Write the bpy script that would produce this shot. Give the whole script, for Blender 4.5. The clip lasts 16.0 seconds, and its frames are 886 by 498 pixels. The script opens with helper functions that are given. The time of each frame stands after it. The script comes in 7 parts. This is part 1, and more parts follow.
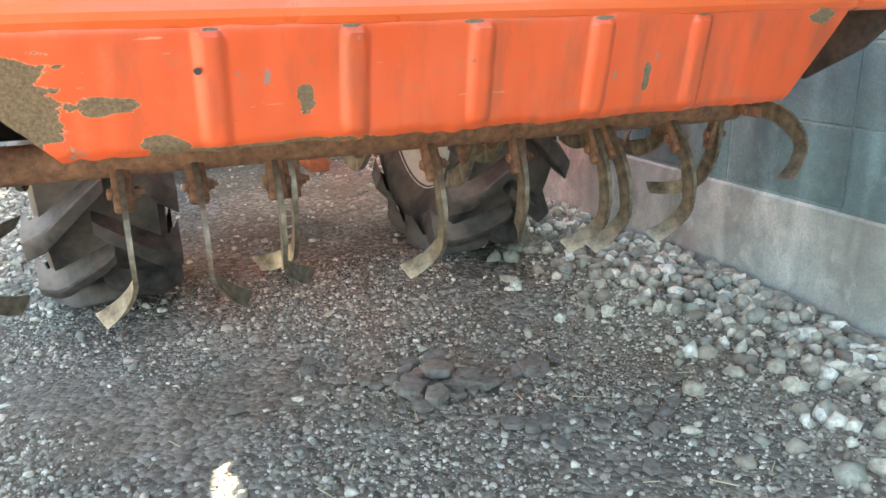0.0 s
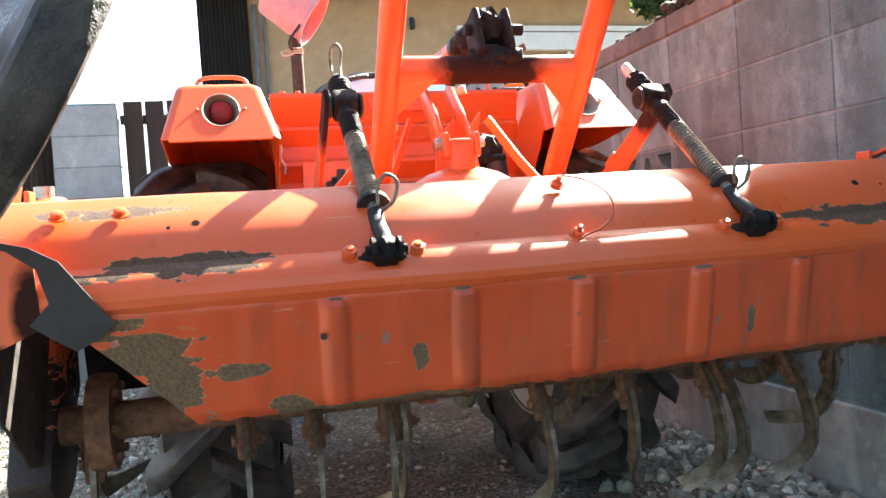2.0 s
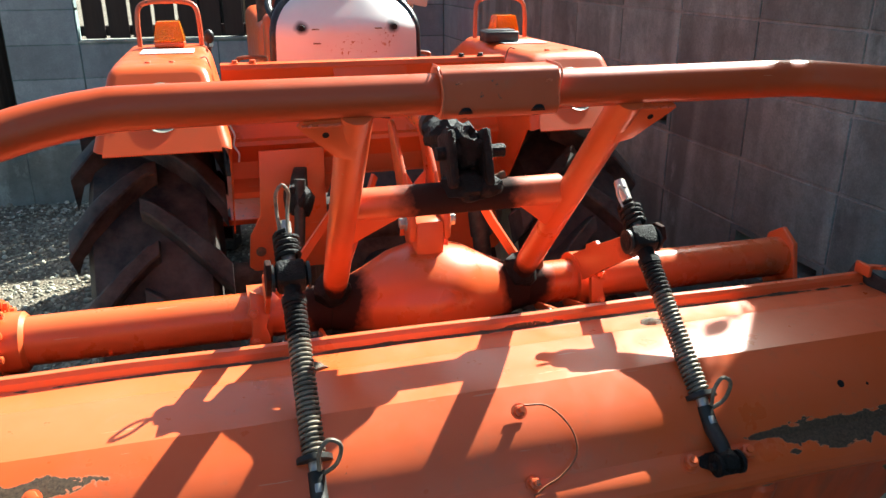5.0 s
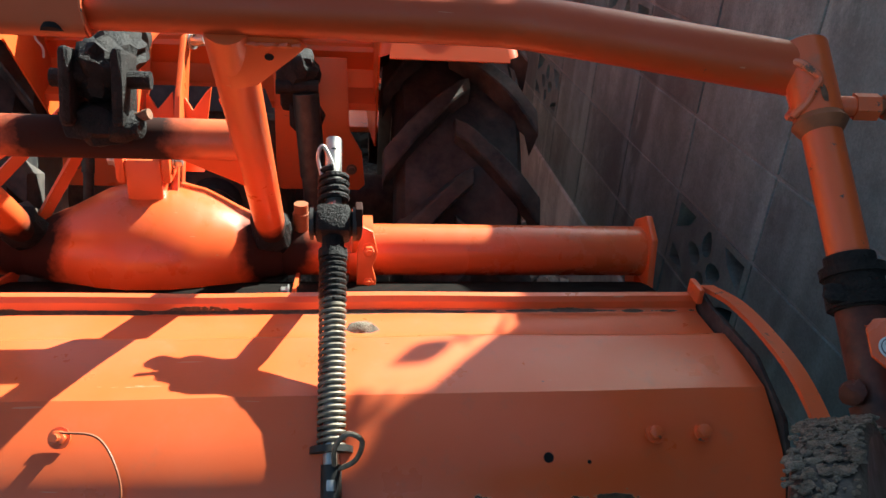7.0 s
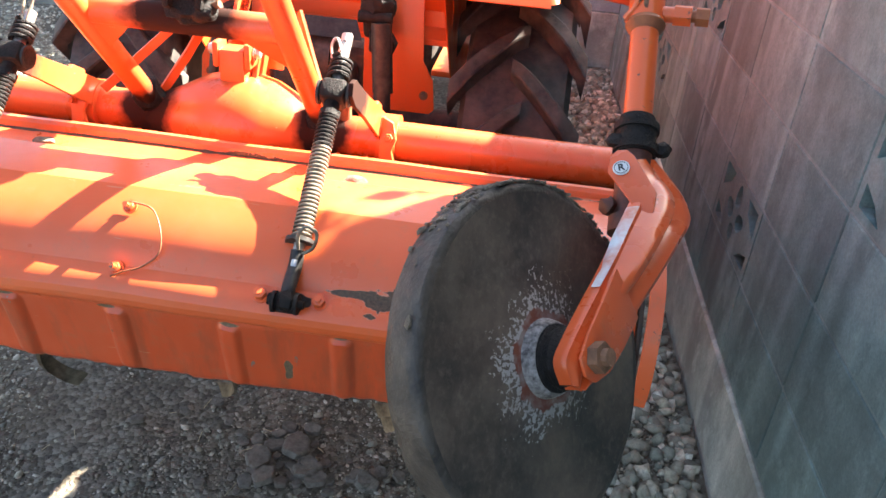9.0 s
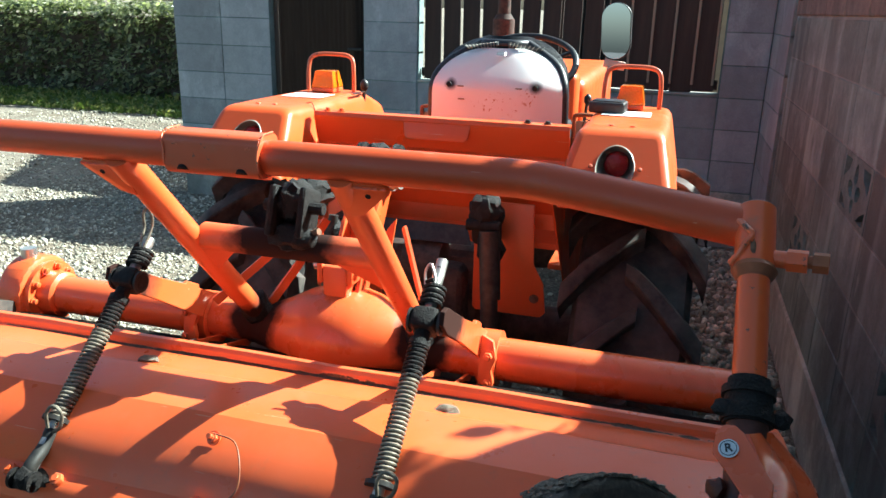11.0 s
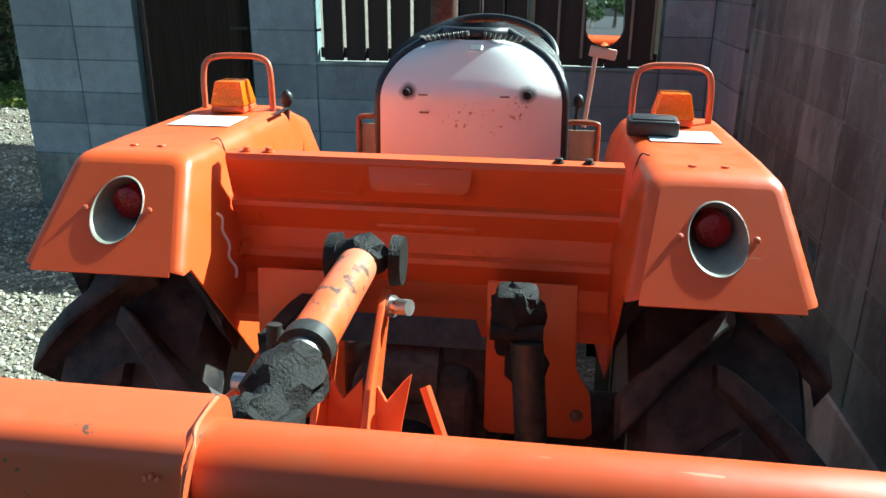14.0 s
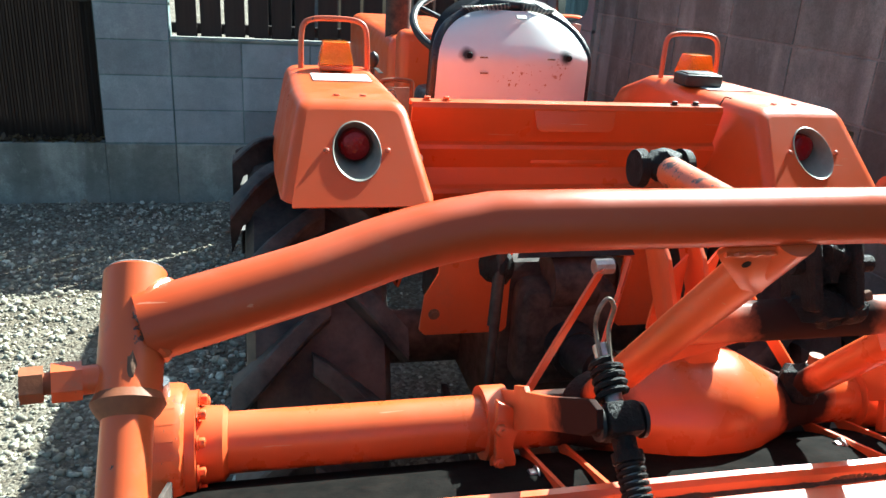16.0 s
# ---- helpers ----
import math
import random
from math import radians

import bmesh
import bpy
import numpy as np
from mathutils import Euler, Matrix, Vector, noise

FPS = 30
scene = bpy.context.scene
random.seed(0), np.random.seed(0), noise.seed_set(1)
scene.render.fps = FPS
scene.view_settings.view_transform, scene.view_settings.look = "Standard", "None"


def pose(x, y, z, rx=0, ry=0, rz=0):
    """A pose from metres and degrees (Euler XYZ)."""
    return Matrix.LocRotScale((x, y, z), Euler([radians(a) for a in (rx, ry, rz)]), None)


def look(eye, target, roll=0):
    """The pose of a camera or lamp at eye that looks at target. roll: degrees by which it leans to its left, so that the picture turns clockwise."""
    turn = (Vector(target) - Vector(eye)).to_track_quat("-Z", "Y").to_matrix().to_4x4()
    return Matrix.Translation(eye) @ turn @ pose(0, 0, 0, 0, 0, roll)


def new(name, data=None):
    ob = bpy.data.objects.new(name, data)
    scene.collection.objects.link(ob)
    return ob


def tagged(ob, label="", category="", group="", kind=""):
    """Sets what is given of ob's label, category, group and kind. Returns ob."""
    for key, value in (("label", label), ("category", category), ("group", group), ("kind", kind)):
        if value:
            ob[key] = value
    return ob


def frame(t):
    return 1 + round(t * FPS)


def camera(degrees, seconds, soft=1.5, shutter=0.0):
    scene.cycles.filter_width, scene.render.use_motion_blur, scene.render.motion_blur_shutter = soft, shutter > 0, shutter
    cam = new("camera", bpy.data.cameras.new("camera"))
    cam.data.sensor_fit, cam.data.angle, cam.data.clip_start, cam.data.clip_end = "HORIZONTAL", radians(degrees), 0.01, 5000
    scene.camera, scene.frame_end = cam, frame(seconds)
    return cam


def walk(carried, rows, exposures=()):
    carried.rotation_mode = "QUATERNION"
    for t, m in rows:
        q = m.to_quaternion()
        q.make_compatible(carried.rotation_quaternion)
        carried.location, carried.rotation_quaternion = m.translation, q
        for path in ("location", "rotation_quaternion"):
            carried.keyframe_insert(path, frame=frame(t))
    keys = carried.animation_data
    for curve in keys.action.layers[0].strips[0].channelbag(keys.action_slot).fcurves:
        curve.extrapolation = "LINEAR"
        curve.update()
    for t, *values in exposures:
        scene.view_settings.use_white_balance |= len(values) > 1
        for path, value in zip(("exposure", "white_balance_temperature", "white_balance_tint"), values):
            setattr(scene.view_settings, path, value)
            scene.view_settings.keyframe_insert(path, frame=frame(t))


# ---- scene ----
from mathutils import geometry

cam = camera(60.1, 16.0)
PATH = [
    (0, (-0.431, 0.06, 0.781), (0.274, 1.834, 0.184), -1.4),
    (0.5, (-0.438, 0.041, 0.78), (0.156, 1.912, 0.397), -1.7),
    (1, (-0.433, 0.042, 0.784), (0.092, 1.947, 0.475), -2.4),
    (1.5, (-0.434, 0.037, 0.819), (0.088, 1.958, 0.626), -3.3),
    (2, (-0.448, 0.034, 0.843), (0.063, 1.966, 0.789), -3.9),
    (2.5, (-0.457, 0.031, 0.849), (0.039, 1.968, 0.924), -3.6),
    (3, (-0.454, 0.032, 0.846), (0.042, 1.968, 0.93), -3.8),
    (3.5, (-0.445, 0.075, 0.9), (0.055, 2.011, 0.853), -3.9),
    (4, (-0.423, 0.137, 1.231), (0.121, 1.973, 0.652), -2.6),
    (4.2, (-0.43, 0.15, 1.345), (0.176, 1.938, 0.687), -1.7),
    (6.3, (-0.009, 0.456, 1.469), (0.296, 2.289, 0.73), 3.1),
    (6.5, (0.042, 0.475, 1.457), (0.358, 2.29, 0.679), 3.0),
    (7, (0.26, 0.429, 1.425), (0.533, 2.186, 0.509), 4.4),
    (7.5, (0.381, 0.364, 1.409), (0.486, 2.044, 0.329), 4.3),
    (8, (0.444, 0.232, 1.373), (0.481, 1.873, 0.23), 5.0),
    (8.5, (0.498, 0.105, 1.406), (0.469, 1.772, 0.302), 5.6),
    (9, (0.544, 0.086, 1.434), (0.396, 1.822, 0.453), 5.2),
    (9.5, (0.603, 0.1, 1.472), (0.201, 1.89, 0.674), 3.7),
    (9.7, (0.614, 0.103, 1.478), (0.158, 1.899, 0.726), 3.5),
    (11.8, (0.46, 0.361, 1.517), (-0.044, 2.213, 0.956), 0.3),
    (12, (0.394, 0.414, 1.522), (-0.023, 2.288, 0.963), 0.7),
    (12.5, (0.295, 0.545, 1.517), (-0.031, 2.432, 0.939), 1.1),
    (13, (0.239, 0.72, 1.531), (-0.05, 2.613, 0.956), 0.8),
    (13.5, (0.215, 0.828, 1.527), (-0.04, 2.707, 0.89), 0.7),
    (14, (0.204, 0.833, 1.525), (-0.036, 2.698, 0.844), 0.5),
    (14.5, (0.123, 0.792, 1.511), (-0.086, 2.653, 0.808), 0.0),
    (15, (-0.15, 0.601, 1.495), (-0.134, 2.503, 0.878), 1.0),
    (15.5, (-0.394, 0.533, 1.486), (-0.129, 2.417, 0.871), 1.9),
    (16, (-0.626, 0.598, 1.475), (-0.182, 2.423, 0.786), 3.4),
]
EXPOSURE = [(0.0, 4.3, 7200, 5), (1.0, 3.88, 6800, 4), (1.5, 3.35, 6550, 5), (2.0, 2.75, 6400, 5), (2.5, 2.12, 6300, 5), (3.0, 1.75, 6300, 4), (3.5, 1.60, 6250, 4), (4.0, 1.43, 5950, -1), (6.5, 1.22, 5950, -4), (7.5, 1.40, 6400, 3), (8.0, 2.12, 7000, 9), (8.5, 2.98, 7100, 14), (9.0, 2.98, 6850, 11), (9.7, 1.98, 6250, 2), (11.8, 1.29, 5350, -10), (12.5, 1.27, 5300, -13), (13.0, 1.07, 5250, -17), (14.2, 0.93, 5200, -16), (15.0, 1.02, 5300, -13), (16.0, 1.27, 5450, -8)]
walk(cam, [(t, look(eye, target, roll)) for t, eye, target, roll in PATH], EXPOSURE)

# ---- light ----
SUN_WAY = Vector((0.95, 0.80, 1.0)).normalized()
world = bpy.data.worlds.new("sky")
scene.world = world
world.use_nodes = True
wn = world.node_tree
sky = wn.nodes.new("ShaderNodeTexSky")
sky.sky_type = "NISHITA"
sky.sun_disc = False
sky.sun_elevation = math.asin(SUN_WAY.z)
sky.sun_rotation = math.atan2(SUN_WAY.x, SUN_WAY.y)
sky.dust_density = 3.0
wn.links.new(sky.outputs["Color"], wn.nodes["Background"].inputs["Color"])
wn.nodes["Background"].inputs["Strength"].default_value = 0.07
sun_data = bpy.data.lights.new("sun", "SUN")
sun_data.energy, sun_data.angle, sun_data.color = 7.5, radians(0.5), (1.0, 0.94, 0.85)
sun = new("sun", sun_data)
sun.matrix_world = look(SUN_WAY * 20, (0, 0, 0))


# ---- materials ----
class Mat:
    """A small builder for node materials in object space."""

    def __init__(self, name, rough=0.6, metal=0.0):
        self.m = bpy.data.materials.new(name)
        self.m.use_nodes = True
        self.t = self.m.node_tree
        self.b = self.t.nodes["Principled BSDF"]
        self.b.inputs["Roughness"].default_value = rough
        self.b.inputs["Metallic"].default_value = metal
        self.co = self.t.nodes.new("ShaderNodeTexCoord").outputs["Object"]

    def node(self, kind, **values):
        n = self.t.nodes.new(kind)
        for k, v in values.items():
            if k in ("operation", "data_type", "blend_type", "feature", "distance", "wave_type", "bands_direction"):
                exec_set(n, k, v)
            else:
                n.inputs[k].default_value = v
        return n

    def link(self, a, b):
        self.t.links.new(a, b)

    def noise(self, scale, detail=4.0, rough=0.55, stretch=None, offset=0.0):
        n = self.node("ShaderNodeTexNoise", Scale=scale, Detail=detail, Roughness=rough)
        src = self.co
        if stretch or offset:
            mp = self.t.nodes.new("ShaderNodeMapping")
            mp.inputs["Scale"].default_value = stretch or (1, 1, 1)
            mp.inputs["Location"].default_value = (offset, offset * 0.7, offset * 1.3)
            self.link(src, mp.inputs["Vector"])
            src = mp.outputs["Vector"]
        self.link(src, n.inputs["Vector"])
        return n.outputs["Fac"]

    def ramp(self, fac, *stops):
        r = self.t.nodes.new("ShaderNodeValToRGB")
        while len(r.color_ramp.elements) < len(stops):
            r.color_ramp.elements.new(0.5)
        for e, (p, c) in zip(r.color_ramp.elements, stops):
            e.position = p
            e.color = (*c, 1) if isinstance(c, tuple) else (c, c, c, 1)
        self.link(fac, r.inputs["Fac"])
        return r.outputs["Color"]

    def math(self, op, a, b=0.5):
        n = self.t.nodes.new("ShaderNodeMath")
        n.operation = op
        for i, v in enumerate((a, b)):
            if isinstance(v, (int, float)):
                n.inputs[i].default_value = v
            else:
                self.link(v, n.inputs[i])
        return n.outputs[0]

    def mix(self, fac, a, b, blend="MIX"):
        n = self.t.nodes.new("ShaderNodeMix")
        n.data_type, n.blend_type = "RGBA", blend
        for i, v in ((0, fac), (6, a), (7, b)):
            if isinstance(v, (int, float)):
                n.inputs[i].default_value = v
            elif isinstance(v, tuple):
                n.inputs[i].default_value = (*v, 1)
            else:
                self.link(v, n.inputs[i])
        return n.outputs[2]

    def ellipse(self, c, r, ragged=0.35, scale=60):
        """1 inside a ragged ellipsoid round c, 0 outside; and the same with a thin rim."""
        mp = self.t.nodes.new("ShaderNodeMapping")
        mp.vector_type = "TEXTURE"
        mp.inputs["Location"].default_value = c
        mp.inputs["Scale"].default_value = r
        self.link(self.co, mp.inputs["Vector"])
        ln = self.t.nodes.new("ShaderNodeVectorMath")
        ln.operation = "LENGTH"
        self.link(mp.outputs["Vector"], ln.inputs[0])
        rag = self.math("ADD", self.math("MULTIPLY", self.noise(scale * 0.4, 4, 0.55, (1, 1, 2.6)), 0.88), self.math("MULTIPLY", self.noise(scale * 2.2, 3, 0.6, (1, 1, 1.6)), 0.12))
        wob = self.math("MULTIPLY", self.math("SUBTRACT", rag, 0.5), ragged * 8)
        far = self.math("ADD", ln.outputs["Value"], wob)
        return self.math("LESS_THAN", far, 1.0), self.math("LESS_THAN", far, 1.05)

    def soft_ellipse(self, c, r, inner=0.62, outer=0.98):
        mp = self.t.nodes.new("ShaderNodeMapping")
        mp.vector_type = "TEXTURE"
        mp.inputs["Location"].default_value = c
        mp.inputs["Scale"].default_value = r
        self.link(self.co, mp.inputs["Vector"])
        ln = self.t.nodes.new("ShaderNodeVectorMath")
        ln.operation = "LENGTH"
        self.link(mp.outputs["Vector"], ln.inputs[0])
        wob = self.math("MULTIPLY", self.math("SUBTRACT", self.noise(30, 5, 0.6), 0.5), 0.5)
        return self.ramp(self.math("ADD", ln.outputs["Value"], wob), (inner, 1.0), (outer, 0.0))

    def color(self, c):
        if isinstance(c, tuple):
            self.b.inputs["Base Color"].default_value = (*c, 1)
        else:
            self.link(c, self.b.inputs["Base Color"])
        return self

    def rough(self, fac, lo, hi):
        self.link(self.ramp(fac, (0.3, lo), (0.7, hi)), self.b.inputs["Roughness"])
        return self

    def bump(self, h, strength=0.3, dist=0.002):
        n = self.node("ShaderNodeBump", Strength=strength, Distance=dist)
        self.link(h, n.inputs["Height"])
        self.link(n.outputs["Normal"], self.b.inputs["Normal"])
        return self

    def island(self):
        return self.t.nodes.new("ShaderNodeNewGeometry").outputs["Random Per Island"]

    def per_object(self):
        return self.t.nodes.new("ShaderNodeObjectInfo").outputs["Random"]


def exec_set(n, k, v):
    if k == "operation":
        n.operation = v
    elif k == "data_type":
        n.data_type = v
    elif k == "feature":
        n.feature = v
    elif k == "distance":
        n.distance = v


ORANGE = (0.77, 0.122, 0.026)
SOIL = (0.075, 0.055, 0.038)


def paint(name, base=ORANGE, rough=0.36, patches=(), grease=(), dust=0.25, chips=0.03, fade=(0.77, 0.165, 0.062), streak=0.0, coat=0.3, soil=((0.040, 0.024, 0.014), (0.150, 0.092, 0.052))):
    """Weathered orange machine paint: faded, dusty, chipped, with soil patches and grease smears of a shape of their own."""
    m = Mat(name, rough)
    big = m.noise(5, 5, 0.6)
    c = m.mix(m.ramp(big, (0.42, 0.0), (0.72, 0.6)), base, fade)
    c = m.mix(m.ramp(m.noise(28, 6, 0.7), (0.55, 0.0), (0.75, dust)), c, (0.38, 0.17, 0.09))
    chip = m.math("GREATER_THAN", m.noise(45, 6, 0.72, offset=3.1), 0.73 - chips)
    c = m.mix(chip, c, (0.13, 0.07, 0.045))
    scratch = m.math("GREATER_THAN", m.noise(9, 3, 0.5, (1, 14, 14), 2.0), 0.735)
    c = m.mix(m.math("MULTIPLY", scratch, 0.5), c, (0.72, 0.36, 0.22))
    if streak:
        run = m.ramp(m.noise(16, 5, 0.65, (1, 1, 0.16), 6.0), (0.5, 0.0), (0.72, streak))
        c = m.mix(run, c, (0.20, 0.075, 0.035))
        scrape = m.math("GREATER_THAN", m.math("MULTIPLY", m.noise(22, 5, 0.7, (1, 1, 0.4), 8.0), m.ramp(m.noise(7, 3, 0.5, offset=2.0), (0.4, 0.7), (0.65, 1.05))), 0.615)
        c = m.mix(m.math("MULTIPLY", scrape, 0.85), c, (0.23, 0.20, 0.16))
    rfac = m.noise(14, 5, 0.6, offset=1.7)
    h = m.math("ADD", m.math("MULTIPLY", m.noise(90, 3, 0.5), 0.15), m.math("MULTIPLY", chip, -0.4))
    soil_mask = halo = None
    for centre, radii in patches:
        e, rim = m.ellipse(centre, radii)
        soil_mask = e if soil_mask is None else m.math("MAXIMUM", soil_mask, e)
        halo = rim if halo is None else m.math("MAXIMUM", halo, rim)
    oily = None
    for centre, radii in grease:
        e = m.soft_ellipse(centre, radii)
        c = m.mix(m.math("MULTIPLY", e, 0.97), c, (0.012, 0.010, 0.009))
        oily = e if oily is None else m.math("MAXIMUM", oily, e)
    if soil_mask is not None:
        grain = m.ramp(m.noise(240, 5, 0.7), (0.3, soil[0]), (0.7, soil[1]))
        c = m.mix(m.math("MULTIPLY", m.math("SUBTRACT", halo, soil_mask), 0.7), c, (0.60, 0.27, 0.15))
        c = m.mix(soil_mask, c, grain)
        h = m.math("ADD", h, m.math("MULTIPLY", soil_mask, m.math("SUBTRACT", m.noise(220, 4, 0.7), 1.0)))
    m.color(c)
    rr = m.ramp(rfac, (0.3, rough - 0.1), (0.75, rough + 0.16))
    if soil_mask is not None:
        rr = m.mix(soil_mask, rr, (0.95, 0.95, 0.95))
    m.b.inputs["Coat Weight"].default_value = coat
    if oily is not None:
        rr = m.mix(oily, rr, (0.8, 0.8, 0.8))
        m.link(m.math("MULTIPLY", m.math("SUBTRACT", 1.0, oily), coat), m.b.inputs["Coat Weight"])
        m.link(m.math("SUBTRACT", 0.5, m.math("MULTIPLY", oily, 0.35)), m.b.inputs["Specular IOR Level"])
    m.link(rr, m.b.inputs["Roughness"])
    m.b.inputs["Coat Roughness"].default_value = 0.22
    m.bump(h, 0.35, 0.0015)
    return m.m


def plain(name, a, b, rough=0.6, metal=0.0, scale=25.0, bump=0.25, dist=0.001, detail=5):
    m = Mat(name, rough, metal)
    n = m.noise(scale, detail, 0.65)
    m.color(m.ramp(n, (0.32, a), (0.7, b)))
    m.rough(m.noise(scale * 0.6, 4, 0.6, offset=5.0), max(rough - 0.12, 0.03), min(rough + 0.15, 1))
    m.bump(m.noise(scale * 5, 4, 0.6), bump, dist)
    return m.m


# near-black colour that stands in for the shade under the axle
shade_sheet = plain("shade_black_sheet", (0.004, 0.0035, 0.003), (0.014, 0.011, 0.009), 0.97, 0.0, 30, 0.6)
shade_sheet.node_tree.nodes["Principled BSDF"].inputs["Specular IOR Level"].default_value = 0.08
spindle_rust = plain("dark_red_rust", (0.045, 0.014, 0.009), (0.15, 0.045, 0.024), 0.6, 0.0, 40, 0.4)
drill_black = plain("dark_drill_hole", (0.002, 0.002, 0.002), (0.006, 0.005, 0.005), 0.9, 0.0, 40, 0.1)
orange = paint("orange_paint")
orange_fender = paint("orange_fender_paint", (0.76, 0.106, 0.017), rough=0.36, coat=0.1, dust=0.12, chips=0.0, fade=(0.77, 0.118, 0.024))
orange_dirty = paint("orange_dirty_paint", dust=0.6, chips=0.09)
# the first patch draws a thin ragged dark line along the lip's groove
orange_hood = paint("orange_hood_paint", rough=0.34, dust=0.3, chips=0.015, patches=(((0.0, 1.266, 0.898), (0.74, 0.0030, 0.03)), 
    ((-0.500, 0.99, 0.818), (0.095, 0.04, 0.015)), ((-0.60, 0.99, 0.811), (0.05, 0.03, 0.009)), ((-0.595, 1.045, 0.890), (0.06, 0.012, 0.02)), ((-0.65, 1.05, 0.888), (0.03, 0.012, 0.01)),
    ((0.47, 0.985, 0.825), (0.125, 0.03, 0.017)), ((0.36, 0.985, 0.828), (0.05, 0.03, 0.006)), ((0.56, 0.985, 0.812), (0.05, 0.03, 0.012))))
orange_sleeve = paint("orange_sleeve_paint", (0.62, 0.098, 0.027), 0.40, dust=0.35, chips=0.09, coat=0.1, fade=(0.68, 0.150, 0.060))
orange_bar = paint("orange_bar_paint", (0.56, 0.074, 0.014), 0.38, coat=0.1, fade=(0.57, 0.096, 0.026))
# the last two patches draw a thin brown band just below the hood's lip
orange_flap = paint("orange_flap_paint", (0.67, 0.090, 0.021), rough=0.40, dust=0.35, chips=0.03, streak=0.55, fade=(0.67, 0.108, 0.034), soil=((0.085, 0.056, 0.030), (0.235, 0.160, 0.085)), patches=(
    ((-0.56, 0.98, 0.722), (0.07, 0.04, 0.030)), ((-0.535, 0.98, 0.682), (0.034, 0.04, 0.040)), ((-0.60, 0.98, 0.757), (0.05, 0.04, 0.008)), ((-0.455, 0.98, 0.688), (0.042, 0.04, 0.011)), ((-0.40, 0.98, 0.638), (0.03, 0.04, 0.011)),
    ((-0.235, 0.98, 0.688), (0.010, 0.04, 0.018)), ((-0.30, 0.98, 0.629), (0.14, 0.04, 0.005)), ((0.555, 0.98, 0.757), (0.022, 0.04, 0.012)),
    ((-0.02, 0.98, 0.766), (0.013, 0.04, 0.0025)), ((0.17, 0.98, 0.766), (0.014, 0.04, 0.0028)), ((-0.18, 0.98, 0.766), (0.013, 0.04, 0.0025)), ((-0.34, 0.98, 0.766), (0.012, 0.04, 0.0025)), ((0.333, 0.98, 0.766), (0.012, 0.04, 0.0025)),
    ((0.25, 0.98, 0.69), (0.006, 0.04, 0.02)), ((-0.25, 0.98, 0.779), (0.30, 0.04, 0.0035)), ((0.3, 0.98, 0.779), (0.30, 0.04, 0.0035))))
# the near-black lower patch paints in the shade of the rotor's cavity
orange_case = paint("orange_shaded_case_paint", dust=0.6, chips=0.08, soil=((0.012, 0.010, 0.008), (0.055, 0.035, 0.024)), patches=(((-0.77, 1.36, 0.50), (0.12, 0.30, 0.17)),))
orange_cross = paint("orange_greasy_crossbar_paint", grease=(((-0.012, 1.30, 1.12), (0.125, 0.10, 0.10)),))
orange_axle = paint("orange_greasy_axle_paint", rough=0.3, dust=0.1, chips=0.0, grease=(((-0.19, 1.47, 0.90), (0.075, 0.12, 0.13)), ((0.17, 1.47, 0.90), (0.065, 0.12, 0.13))))
orange_leg = paint("orange_greasy_leg_paint", dust=0.15, grease=(((-0.19, 1.485, 0.90), (0.07, 0.075, 0.085)), ((0.165, 1.485, 0.90), (0.07, 0.075, 0.085))))
orange_arm = paint("orange_greasy_arm_paint", dust=0.15, grease=(((-0.29, 1.235, 1.05), (0.10, 0.135, 0.11)), ((0.27, 1.235, 1.05), (0.10, 0.135, 0.11))))
skirt_paint = paint("orange_grease_stained_skirt", dust=0.2, chips=0.05, grease=(((-0.672, 0.95, 0.785), (0.024, 0.10, 0.055)), ((-0.735, 0.95, 0.742), (0.05, 0.10, 0.012))))
orange_fork = paint("orange_scuffed_fork_paint", (0.70, 0.098, 0.020), rough=0.28, dust=0.35, chips=0.03)
white_scuff = plain("scuffed_white_primer", (0.62, 0.60, 0.56), (0.75, 0.45, 0.30), 0.5, scale=40)
flaky_scuff = plain("flaking_scuffed_primer", (0.62, 0.16, 0.06), (0.72, 0.74, 0.74), 0.45, scale=30)
rust = plain("brown_rust", (0.11, 0.055, 0.032), (0.30, 0.15, 0.08), 0.8, 0.0, 60, 0.5)
rust_orange = plain("orange_brown_rust", (0.22, 0.07, 0.03), (0.42, 0.13, 0.045), 0.6, 0.0, 30, 0.4)
tine_metal = plain("worn_tine_steel", (0.09, 0.065, 0.042), (0.33, 0.28, 0.20), 0.42, 0.55, 35, 0.4)
bright_steel = plain("bare_steel", (0.42, 0.40, 0.36), (0.68, 0.66, 0.62), 0.35, 0.8, 50, 0.2)
spring_steel = plain("dusty_spring_steel", (0.085, 0.072, 0.055), (0.34, 0.29, 0.215), 0.5, 0.3, 60, 0.3)
black_grease = plain("black_grease", (0.005, 0.0042, 0.004), (0.019, 0.016, 0.014), 0.62, 0.0, 60, 0.9, 0.004)
black_grease.node_tree.nodes["Principled BSDF"].inputs["Specular IOR Level"].default_value = 0.3
black_steel = plain("black_steel", (0.012, 0.012, 0.012), (0.05, 0.046, 0.04), 0.5, 0.2, 40, 0.3)
dark_cast = plain("dirty_cast_iron", (0.02, 0.017, 0.015), (0.10, 0.075, 0.06), 0.7, 0.1, 30, 0.6)
black_plastic = plain("black_plastic", (0.012, 0.012, 0.013), (0.03, 0.03, 0.03), 0.45, 0, 80, 0.2)
vinyl = plain("black_vinyl", (0.012, 0.012, 0.014), (0.035, 0.036, 0.04), 0.38, 0, 120, 0.4)
